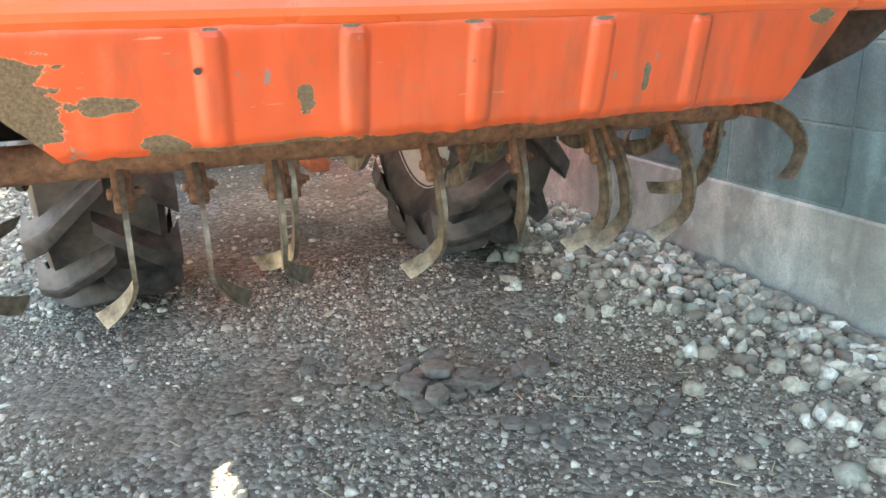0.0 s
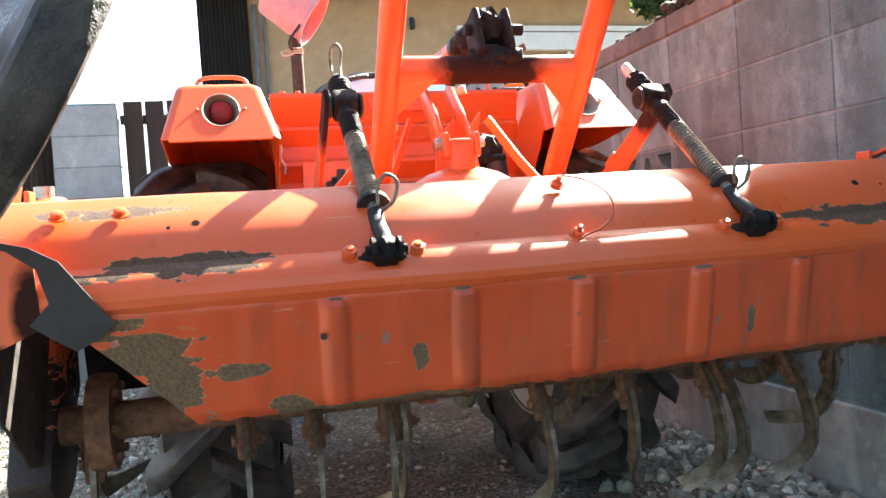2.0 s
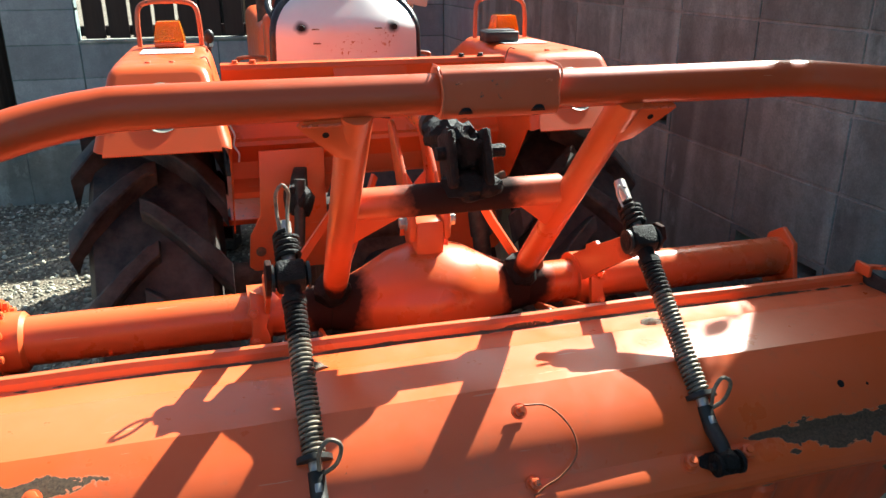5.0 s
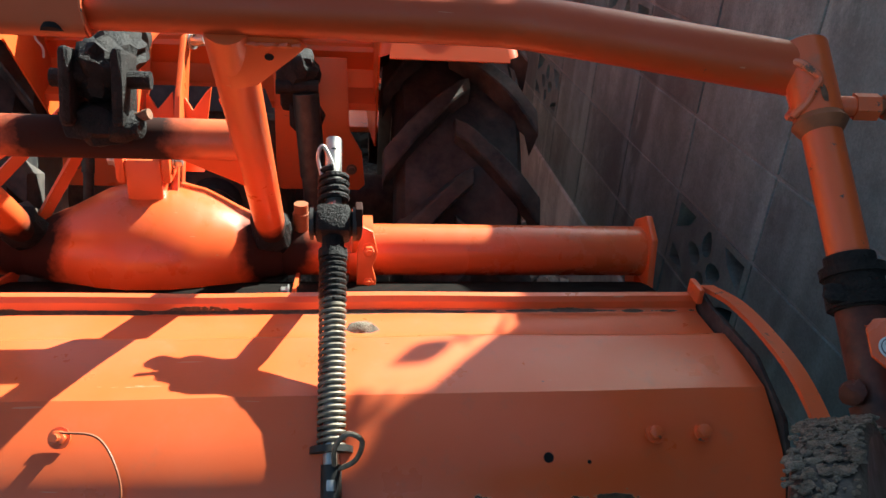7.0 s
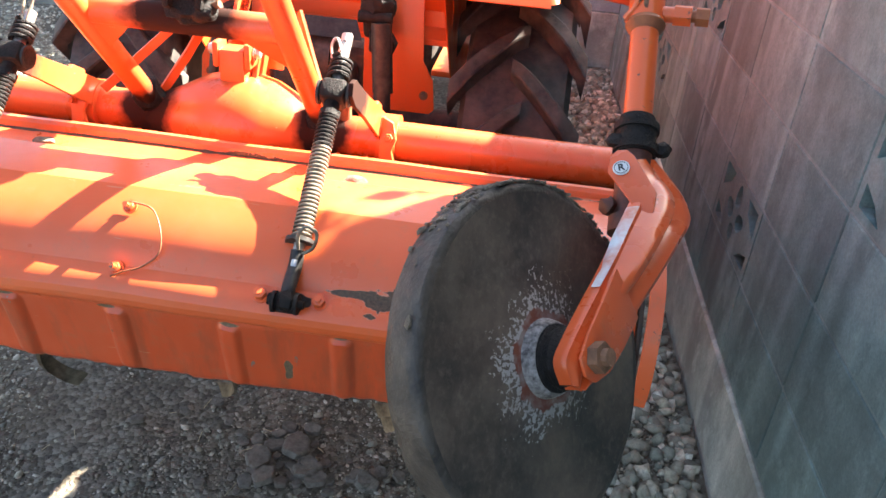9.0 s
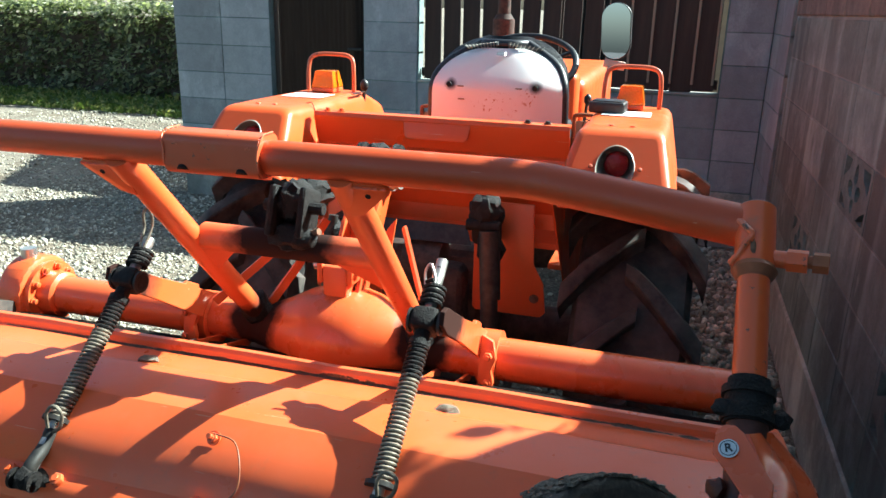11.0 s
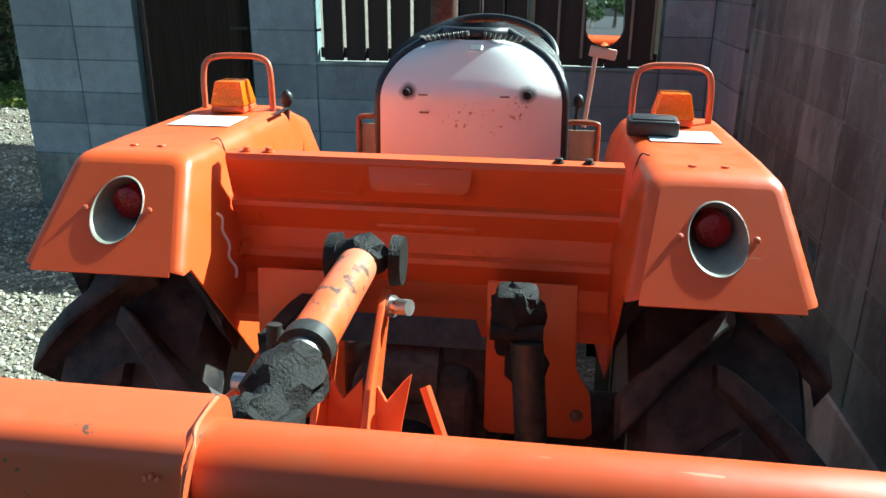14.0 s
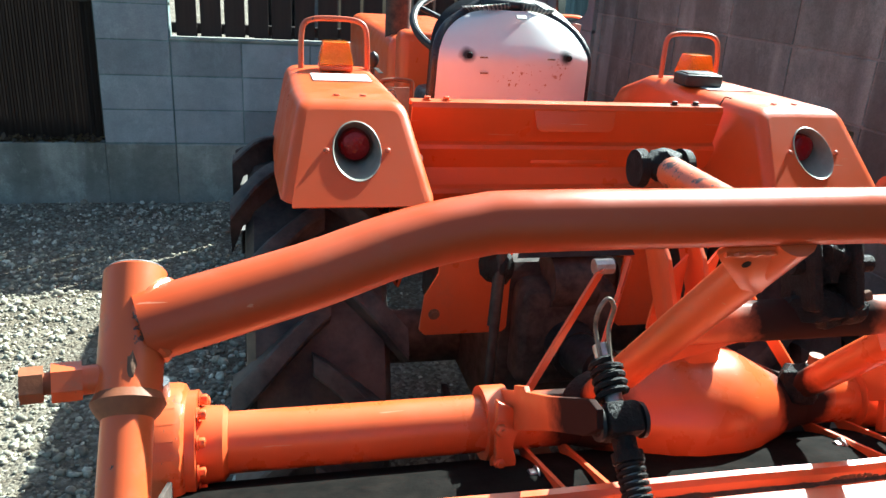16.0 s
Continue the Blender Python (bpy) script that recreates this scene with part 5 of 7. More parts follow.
        part("weld", sweep([a0 + dv * (0.012 + 0.0008 * math.sin(k * 2.3)) + side * (-0.010 + 0.0038 * k) + front * 0.011 for k in range(20)], lambda k: ring(0.0024 + 0.0007 * math.sin(k * 1.7), 6)), orange_leg, leg)
        # thin web plate in the angle below the cross tube, and the weld bead at its end
        p0, p1 = a0.lerp(a1, 0.47), a0.lerp(a1, 0.64)
        top = Vector((p0.x - s * 0.085, p0.y - 0.003, p0.z + 0.003))
        bm = bmesh.new()
        lo, hi = ([bm.verts.new(v + face * h) for v in (p0, p1, top)] for h in (0.009, 0.0125))
        bm.faces.new(lo[::-1]), bm.faces.new(hi)
        for k in range(3):
            bm.faces.new((lo[k], lo[(k + 1) % 3], hi[(k + 1) % 3], hi[k]))
        bmesh.ops.recalc_face_normals(bm, faces=bm.faces[:])
        part("web", bm, orange_leg, leg, smooth=0)
        part("foot_grease", lumpy((0.032, 0.03, 0.035), at(x1, 1.482, 0.905), x0 * 9, 2, 0.35, 2.5), black_grease, leg)
    part("cross_tube", rod((-0.172, 1.300, 1.112), (0.148, 1.300, 1.112), 0.0240, 24), orange_cross, tiller, "orange cross tube blackened with grease")


def build_hitch():
    """The greasy top link joint, its tube, and the mast plates in front of the gearbox."""
    j = part("top_link_joint", merge(box((0.014, 0.062, 0.085), at(-0.030, 1.302, 1.168, -20), 0.006), box((0.014, 0.062, 0.085), at(0.024, 1.302, 1.168, -20), 0.006), lumpy((0.042, 0.030, 0.026), at(-0.004, 1.298, 1.128), 6, 3, 0.3, 3), lumpy((0.030, 0.034, 0.036), at(-0.004, 1.315, 1.185), 2, 3, 0.4, 3), rod((-0.05, 1.298, 1.18), (0.055, 1.298, 1.18), 0.010, 10), lumpy((0.02, 0.025, 0.018), at(0.028, 1.285, 1.130), 5, 2, 0.4, 3)), black_grease, tiller, "top link joint caked in black grease")
    part("pin", merge(rod((0.028, 1.288, 1.138), (0.050, 1.283, 1.146), 0.0050, 12), rod((0.046, 1.284, 1.1445), (0.053, 1.2825, 1.147), 0.0062, 12)), rust, j, "rusty pin")
    a, b = Vector((-0.006, 1.684, 1.194)), Vector((-0.006, 1.33, 1.185))
    d = (b - a)
    tl = part("top_link", rod(a + d * 0.06, a + d * 0.62, 0.024, 22), orange_worn_edge, tiller, "orange top link tube")
    part("lock_ring", rod(a + d * 0.60, a + d * 0.66, 0.027, 20), black_steel, tl)
    part("thread", rod(a + d * 0.66, a + d * 0.72, 0.019, 16), bright_steel, tl)
    part("rear_end", merge(rod(a + d * 0.70, b, 0.022, 14, 0.018), lumpy((0.034, 0.05, 0.03), at(-0.006, 1.40, 1.186), 8, 3, 0.35, 3)), black_grease, tl)
    part("front_end", merge(lumpy((0.036, 0.034, 0.026), at(-0.006, 1.69, 1.197), 4, 3, 0.25, 3), lathe([(-0.05, 0), (-0.05, 0.030), (-0.036, 0.032), (-0.036, 0)], 20, at(0, 1.70, 1.19)), lathe([(0.030, 0), (0.030, 0.032), (0.044, 0.030), (0.044, 0)], 20, at(0, 1.70, 1.19))), black_grease, tl)
    # mast plates: forked strips between gearbox and tractor
    for s in (-1, 1):
        xm = -0.035 if s < 0 else 0.024
        part("mast_plate", slab([(1.50, 0.96), (1.555, 0.95), (1.61, 1.02), (1.685, 1.125), (1.70, 1.150), (1.680, 1.160), (1.655, 1.150), (1.575, 1.08)], 0.008, Matrix(((0, 0, 1, xm - 0.004), (1, 0, 0, 0), (0, 1, 0, 0), (0, 0, 0, 1))), 0.001), orange, tiller)
        part("stay", sweep([(s * 0.175, 1.50, 0.900), (s * 0.130, 1.555, 0.980), (s * 0.085, 1.605, 1.072)], [(-0.003, -0.009), (0.003, -0.009), (0.003, 0.009), (-0.003, 0.009)]), orange, tiller)
    # notched guide plates facing backwards
    for poly in ([(-0.040, 0.95), (0.010, 0.95), (0.012, 1.078), (-0.012, 1.050), (-0.026, 1.076), (-0.032, 1.03)], [(0.016, 0.95), (0.050, 0.95), (0.058, 1.02), (0.070, 1.088), (0.060, 1.078), (0.040, 1.050), (0.030, 1.070), (0.022, 1.06)]):
        part("guide_plate", slab(poly, 0.006, Matrix(((1, 0, 0, 0), (0, 0, 1, 1.600), (0, 1, 0, 0), (0, 0, 0, 1))), 0.001), orange, tiller, "notched orange guide plate")
    part("strap", sweep([(-0.285, 1.485, 0.905), (-0.13, 1.60, 1.06)], [(-0.002, -0.009), (0.002, -0.009), (0.002, 0.009), (-0.002, 0.009)]), orange, tiller)
    part("strap_pin", rod((-0.145, 1.60, 1.062), (-0.115, 1.60, 1.062), 0.012, 10), bright_steel, tiller)
    part("latch_pin", merge(rod((0.028, 1.675, 1.140), (0.058, 1.660, 1.146), 0.010, 14), rod((0.030, 1.675, 1.140), (0.036, 1.672, 1.141), 0.014, 14)), bright_steel, tiller)


def build_spring(x):
    """A sprung rod from the arm's greasy trunnion down to a bracket on the hood."""
    top, low = Vector((x, 1.296, 1.106)), Vector((x, 0.968, 0.826))
    d = low - top
    way = d.normalized()
    s = part("spring_rod", merge(rod(top - way * (0.012 if x > 0 else -0.012), top + d * 0.72, 0.0095, 14), rod(top + d * 0.70, top + d * 0.93, 0.0085, 12), rod(top + d * 0.93, low, 0.008, 10)), bright_steel, tiller, "spring-loaded rod with a drilled end")
    if x > 0:
        part("rod_hole", rod(top + Vector((0, -0.0105, 0.002)), top + Vector((0, 0.0, 0.0)), 0.0035, 8), black_steel, s)
    if x > 0:
        part("pin_clip", tube([top + d * 0.09 + Vector((-0.012, -0.008, 0)), top + d * 0.03 + Vector((-0.018, -0.012, 0.006)), top + Vector((-0.012, -0.014, 0.008)), top + d * 0.03 + Vector((-0.002, -0.014, 0.0)), top + d * 0.07 + Vector((0.0, -0.012, 0))], 0.0024, 8), bright_steel, s)
    else:
        part("pin_clip", tube([top + d * 0.07 + Vector((-0.007, -0.010, 0)), top + Vector((-0.009, -0.010, 0.012)), top + Vector((-0.008, -0.010, 0.036)), top + Vector((0.001, -0.010, 0.048)), top + Vector((0.009, -0.010, 0.036)), top + Vector((0.006, -0.010, 0.012)), top + d * 0.07 + Vector((0.003, -0.010, 0))], 0.0026, 8), spring_steel, s)
    part("short_spring", helix(top + d * 0.075, top + d * 0.165, 0.0155, 0.0036, 4.5), black_grease, s)
    blk = part("trunnion", merge(box((0.040, 0.036, 0.042), Matrix.Translation(top + d * 0.225) @ pose(0, 0, 0, 40, 0, 0), 0.007), lumpy((0.024, 0.02, 0.022), Matrix.Translation(top + d * 0.225), x * 5, 2, 0.3, 3), rod(top + d * 0.225 + Vector((-0.027, 0, 0)), top + d * 0.225 + Vector((0.027, 0, 0)), 0.014, 14)), black_grease, s)
    for k in (-1, 1):
        part("washer", rod(top + d * 0.225 + Vector((k * 0.022, 0, 0)), top + d * 0.225 + Vector((k * 0.026, 0, 0)), 0.019, 18), black_steel, s)
    part("coil_spring", helix(top + d * 0.44, top + d * 0.80, 0.0132, 0.0023, 24), spring_steel, s, "dusty open coil spring")
    part("coil_spring", helix(top + d * 0.315, top + d * 0.44, 0.0134, 0.0026, 8), black_grease, s, "greasy upper coils of the spring")
    part("collar", merge(rod(top + d * 0.24, top + d * 0.32, 0.0125, 14), rod(top + d * 0.30, top + d * 0.325, 0.0165, 16)), black_grease, s)
    part("spring_seat", rod(top + d * 0.80, top + d * 0.815, 0.022, 16), black_steel, s)
    q = top + d * 0.83
    part("ring_clip", tube([q + Vector((0.006, -0.010, -0.004)), q + Vector((0.024, -0.012, 0.010)), q + Vector((0.030, -0.012, 0.034)), q + Vector((0.016, -0.012, 0.044)), q + Vector((0.004, -0.014, 0.030)), q + Vector((0.003, -0.014, 0.006))], 0.0027, 8), spring_steel, s)
    part("hook", tube([top + d * 0.84, top + d * 0.92 + Vector((0, 0.008, 0.004)), low + Vector((0, 0.004, 0.010)), low + Vector((0, -0.006, -0.008))], 0.0105, 12), black_steel, s)
    ear = lambda dx: lathe([(-0.0025, 0), (-0.0025, 0.0155), (0.0025, 0.0155), (0.0025, 0)], 20, at(x + dx, 0.957, 0.822))
    part("bracket", merge(box((0.030, 0.030, 0.024), at(x, 0.964, 0.814, -35), 0.004), lumpy((0.014, 0.016, 0.018), at(x, 0.958, 0.824), x * 3, 2, 0.35, 3), ear(-0.0165), ear(0.0165), rod((x - 0.026, 0.957, 0.822), (x + 0.026, 0.957, 0.822), 0.006, 12)), black_grease, s, "greasy clevis")
    part("base_strip", lumpy((0.030, 0.014, 0.004), at(x, 0.974, 0.8145, 32), x * 7, 3, 0.35, 2.5), black_grease, s)
    for k in (-1, 1):
        part("bolt", hexbolt(0.010, 0.010, facing((x + k * 0.043, 0.978, 0.815), (0, -0.55, 0.83)), 0.006), orange_dirty, s)


def build_arm(x):
    """The clamp on the axle tube with its arm up to the spring's trunnion."""
    s = 1 if x > 0 else -1
    xa = x + s * 0.029
    e, f = Vector((xa, 1.50, 0.890)), Vector((xa, 1.222, 1.049))
    d = (f - e).normalized()
    up = Vector((1, 0, 0)).cross(d)
    up = up if up.z > 0 else -up
    # a flat bar, wider towards the clamp, with a stepped tab on its upper edge
    outline = [(-0.02, -0.030), (0.06, -0.028), (0.20, -0.020), (0.30, -0.019), (0.335, -0.010), (0.338, 0.010), (0.32, 0.020), (0.20, 0.020), (0.115, 0.024), (0.110, 0.031), (0.070, 0.032), (0.066, 0.025), (-0.02, 0.026)]
    G = Matrix((d, up, d.cross(up))).transposed().to_4x4()
    G.translation = e - d.cross(up) * 0.004
    a = part("arm", slab(outline, 0.008, G, 0.0012), orange_arm, tiller, "flat orange arm with a greasy end", 0.3)
    part("clamp", lathe([(-0.018, 0.040), (-0.018, 0.054), (0.018, 0.054), (0.018, 0.040)], 28, at(xa + s * 0.012, 1.51, 0.86)), orange, a)
    part("clamp_lug", slab([(-0.012, -0.060), (0.014, -0.060), (0.018, -0.030), (0.012, -0.010), (0.020, 0.012), (0.012, 0.045), (-0.010, 0.055)], 0.014, Matrix.Translation((xa + s * 0.016, 1.452, 0.875)) @ pose(0, 0, 0, 78, 0, 0), 0.002), orange, a, "ragged cut clamp lug")
    for k in (-1, 1):
        part("bolt", hexbolt(0.0085, 0.012, facing((xa + s * 0.022, 1.442, 0.868 + k * 0.026), (0, -1, 0.25)), 0.006), orange, a)
    for k in (-1, 1):
        part("bracket_plate", slab([(1.48, 0.835), (1.54, 0.84), (1.37, 0.775), (1.30, 0.855), (1.30, 0.885)], 0.006, Matrix(((0, 0, 1, xa - s * 0.057 + k * 0.03), (1, 0, 0, 0), (0, 1, 0, 0), (0, 0, 0, 1)))), orange, a)
    part("bracket_bolt", hexbolt(0.010, 0.010, facing((xa - s * 0.057 - 0.036, 1.40, 0.845), (-1, 0, 0))), bright_steel, a)


def blade(side, n=14):
    """One sickle tine hanging from the origin along -Z, swept back in its own plane, its tip bent to one side."""
    bm = bmesh.new()
    rings = []
    p = Vector((0, 0, -0.03))
    step = 0.250 / n
    for k in range(n + 1):
        f = k / n
        q = radians(-14 + 98 * f ** 1.2)
        d = Vector((0, math.sin(q), -math.cos(q)))
        across = Vector((0, math.cos(q), math.sin(q)))
        bend = max(0.0, f - 0.70) / 0.30
        c = p + Vector((side * 0.056 * bend ** 1.5, 0, 0))
        w = 0.0125 + 0.006 * math.sin(math.pi * min(1, f * 1.15)) + 0.004 * bend
        t = 0.0052 - 0.0022 * f
        tw = side * 0.55 * bend
        u = across * math.cos(tw) + Vector((1, 0, 0)) * math.sin(tw)
        v = Vector((1, 0, 0)) * math.cos(tw) - across * math.sin(tw)
        rings.append([bm.verts.new(c + u * a + v * b) for a, b in ((-w, -t), (w, -t * 0.4), (w, t * 0.4), (-w, t))])
        p = p + d * step
    for r0, r1 in zip(rings, rings[1:]):
        for k in range(4):
            bm.faces.new((r0[k], r0[(k + 1) % 4], r1[(k + 1) % 4], r1[k]))
    bm.faces.new(rings[0][::-1])
    bm.faces.new(rings[-1])
    bmesh.ops.recalc_face_normals(bm, faces=bm.faces[:])
    return bm


def build_rotor():
    y, z = 1.335, 0.575
    part("rotor_shaft", merge(rod((-0.735, y, z), (0.735, y, z), 0.030, 24), lathe([(-0.69, 0), (-0.69, 0.075), (-0.672, 0.078), (-0.655, 0.075), (-0.655, 0)], 30, at(0, y, z))), rust, tiller, "soil-rubbed rotor shaft")
    for k in range(6):
        a = 2 * math.pi * k / 6
        part("flange_bolt", hexbolt(0.008, 0.008, facing((-0.656, y + 0.058 * math.cos(a), z + 0.058 * math.sin(a)), (1, 0, 0)), 0.004), rust, tiller)
    meshes = {}
    for side in (-1, 1):
        ob = part("tine", blade(side), tine_metal, None, smooth=0.8)
        meshes[side] = ob.data
        bpy.data.objects.remove(ob)
    bm = merge(box((0.030, 0.022, 0.075), at(0, 0, -0.055), 0.005), hexbolt(0.009, 0.008, facing((0.015, 0, -0.062), (1, 0, 0)), 0.008), hexbolt(0.009, 0.006, facing((-0.015, 0, -0.062), (-1, 0, 0))))
    ob = part("holder", bm, rust, None)
    holder = ob.data
    bpy.data.objects.remove(ob)
    stations = [(-0.69, -8, 1), (-0.70, 34, 1), (-0.611, 72, 1), (-0.46, -38, -1), (-0.50, 100, 1), (-0.351, -40, 1), (-0.32, 130, -1), (-0.226, -18, 1), (-0.198, -2, -1), (-0.16, 120, 1), (-0.05, 62, -1), (0.047, -30, -1), (-0.01, 75, 1), (0.10, 150, 1), (0.15, 40, 1), (0.215, 58, 1), (0.225, -14, 1), (0.30, 110, -1), (0.385, -28, -1), (0.41, -40, -1), (0.44, 62, 1), (0.50, 170, 1), (0.565, -36, -1), (0.60, 50, 1), (0.66, 120, -1), (0.705, 14, -1), (0.728, -88, -1)]
    for x, a, side in stations:
        M = Matrix.Translation((x, y, z)) @ Matrix.Rotation(radians(a), 4, "X")
        for name, me in (("tine_holder", holder), ("tine", meshes[side])):
            o = new(name, me)
            o.parent = tiller
            o.matrix_parent_inverse = tiller.matrix_basis.inverted()
            o.matrix_basis = M


def wheel_frame(x, turn):
    """Local frame of a castor gauge wheel: origin at the collar, Z up the slanted column, X the axle."""
    z = Vector((0, 0.724, 0.690))
    e = Vector((0, -0.690, 0.724))
    a = radians(turn)
    ax = Vector((math.cos(a), 0, 0)) + e * math.sin(a)
    m = z.cross(ax)
    return Matrix((ax, m, z)).transposed().to_4x4(), z


STICKER = Vector((0.6575, 0.8440, 1.1300))


def build_gauge_wheel(x, turn, mirror, letter):
    R, z = wheel_frame(x, turn)
    K = Vector((x, 0.927, 1.137)) if x > 0 else Vector((-0.714, 0.956, 1.123))
    pivot = K if x > 0 else Vector((-0.70, 0.952, 1.106))
    M = Matrix.Translation(pivot) @ R
    s = -1 if mirror else 1
    if mirror:
        M = M @ Matrix.Diagonal((-1, 1, 1, 1))
    # the socket on the bar's end: its foot, its head and the bolt through it
    foot, head, ro, rc, reach = (0.122, 0.214, 0.0202, 0.0158, 0.86) if mirror else (0.144, 0.224, 0.0208, 0.0165, 1.0)
    col = part("column", merge(rod(K - z * 0.01, K + z * 0.19, rc, 20)), orange_dirty, tiller, "slanting orange wheel column")
    X = z.to_track_quat("X", "Z").to_matrix().to_4x4()
    part("socket", lathe([(foot, 0), (foot, ro), (head - 0.002, ro), (head, ro - 0.002), (head, ro - 0.0045), (head - 0.003, ro - 0.006), (head - 0.003, 0)], 28, Matrix.Translation(K) @ X), orange_dirty, col)
    part("socket_rim", lathe([(head - 0.0005, ro - 0.0042), (head + 0.0006, ro - 0.0032), (head + 0.0004, ro - 0.0016), (head - 0.0008, ro - 0.0008)], 28, Matrix.Translation(K) @ X), flaky_white, col, "socket rim chipped to bare metal")
    part("weld", lathe([(-0.010, rc), (-0.006, ro - 0.001), (0.0, ro + 0.0026), (0.006, ro)], 24, Matrix.Translation(K + z * foot) @ X), rust_orange, col)
    pin = K + z * (foot + 0.019)
    out = Vector((s, -0.22, 0.07)).normalized() * reach
    part("boss", merge(rod(pin, pin + out * 0.034, 0.0092, 16), rod(pin + out * 0.032, pin + out * 0.052, 0.0122, 6)), orange_dirty, col, "welded boss for the locking bolt")
    part("lock_bolt", merge(rod(pin + out * 0.050, pin + out * 0.058, 0.0070, 12), rod(pin + out * 0.057, pin + out * 0.072, 0.0112, 6)), rust_orange, col, "rusty hexagon locking bolt")
    side = Vector((1, 0, 0)).cross(z)
    bead = []
    for k in range(49):
        q = 2 * math.pi * k / 48
        w = 0.97 * ro * math.sin(q)
        bead.append(K + z * (0.178 + 0.0255 * math.cos(q)) + side * w + Vector((-s * (math.sqrt(ro * ro - w * w) + 0.0015 + 0.001 * math.sin(7 * q)), 0, 0)))
    part("weld_bead", sweep(bead, lambda k: ring(0.0036 + 0.0016 * noise.noise(Vector((k * 0.8, s, 0))), 8)), orange_worn_edge, col, "rough weld bead")
    part("rust_chip", lumpy((0.0030, 0.0012, 0.0085), Matrix.Translation(K + z * (foot + 0.020) + Vector((-s * 0.004, 0, 0)) + Vector((0, -0.690, 0.724)) * (ro - 0.0004)) @ wheel_frame(x, 0)[0], 3, 2, 0.5, 3), rust, col)
    part("collar", merge(rod(K - z * 0.024, K + z * 0.010, 0.0225, 24), rod(K + z * 0.004, K + z * 0.012, 0.0255, 24), rod(K - z * 0.022, K - z * 0.012, 0.0250, 24), lumpy((0.012, 0.011, 0.008), Matrix.Translation(K + Vector((-s * 0.022, -0.012, -0.004))), 9, 2, 0.4, 3), rod(K + z * 0.012, K + z * 0.022, 0.0200, 20), lumpy((0.013, 0.012, 0.009), Matrix.Translation(K + Vector((s * 0.028, -0.01, -0.01))), 4, 2, 0.4, 3)), black_grease, col, "greasy black collar")
    part("spindle", merge(rod(pivot - z * 0.0 if mirror else K - z * 0.02, pivot - z * 0.105, 0.0195, 18), rod(pivot - z * 0.100, pivot - z * 0.118, 0.023, 18), lumpy((0.010, 0.010, 0.012), Matrix.Translation(pivot - z * 0.085 + Vector((-s * 0.024, -0.006, 0.0))), 3, 2, 0.4, 3)), spindle_rust, col, "dark red rusty spindle")
    # fork: pressed channel with a raised spine and a wide shoulder, outside the wheel
    left = smooth_path([(0.014, -0.020, -0.040), (0.030, -0.026, -0.070), (0.040, -0.048, -0.102), (0.046, -0.078, -0.146), (0.048, -0.104, -0.192), (0.048, -0.130, -0.236), (0.048, -0.150, -0.272), (0.048, -0.157, -0.292), (0.048, -0.144, -0.309)], 4)
    right = smooth_path([(0.018, 0.012, -0.028), (0.034, 0.040, -0.056), (0.044, 0.050, -0.090), (0.048, 0.016, -0.134), (0.050, -0.022, -0.182), (0.050, -0.056, -0.226), (0.050, -0.088, -0.268), (0.050, -0.106, -0.292), (0.050, -0.126, -0.310)], 4)
    n = len(left)
    bm = bmesh.new()
    rows = []
    for i, (p, q) in enumerate(zip(left, right)):
        f = i / (n - 1)
        ridge = 0.018 * math.sin(math.pi * min(1.0, max(0.0, (f - 0.10) / 0.52))) ** 0.7
        line = [(0.01, -0.012), (0.0, -0.005), (0.012, -0.001), (0.03, 0.001), (0.09, 0.001), (0.14, 0.002 + ridge * 0.25), (0.20, 0.003 + ridge * 0.8), (0.27, 0.004 + ridge), (0.36, 0.004 + ridge), (0.44, 0.003 + ridge * 0.75), (0.50, 0.002 + ridge * 0.15), (0.56, 0.0), (0.66, 0.0), (0.74, 0.002 + ridge * 0.25), (0.84, 0.003 + ridge * 0.35), (0.94, 0.002 + ridge * 0.2), (0.99, -0.002), (1.0, -0.008), (0.985, -0.020)]
        rows.append([bm.verts.new(p.lerp(q, u) + Vector((h, 0, 0))) for u, h in line])
    for r0, r1 in zip(rows, rows[1:]):
        for k in range(len(r0) - 1):
            bm.faces.new((r0[k], r0[k + 1], r1[k + 1], r1[k]))
    bmesh.ops.recalc_face_normals(bm, faces=bm.faces[:])
    bmesh.ops.solidify(bm, geom=bm.faces[:], thickness=0.004)
    bm.transform(M)
    fork = part("fork", bm, orange_fork, tiller, "pressed orange wheel fork, paint scuffed to white along its edge", 0.7)
    tab = slab([(-0.021, -0.012), (0.0, -0.021), (0.021, -0.012), (0.024, 0.03), (0.012, 0.058), (-0.012, 0.062), (-0.023, 0.03)], 0.004, M @ Matrix.Translation((0.006, -0.036, -0.057)), 0.001)
    if letter:
        tab.free()
        zq = Vector((-0.28, -0.55, 0.79)).normalized()
        yq = (z - zq * z.dot(zq)).normalized()
        Q = Matrix((yq.cross(zq), yq, zq)).transposed().to_4x4()
        Q.translation = STICKER - zq * 0.0052
        tab = slab([(0.018, -0.062), (0.036, -0.058), (0.038, -0.028), (0.012, 0.017), (0.004, 0.024), (-0.006, 0.024), (-0.0125, 0.017), (-0.014, -0.004), (0.0, -0.022), (0.013, -0.040)], 0.004, Q, 0.0012)
    part("flange", tab, orange_fork, fork, "front flange of the fork")
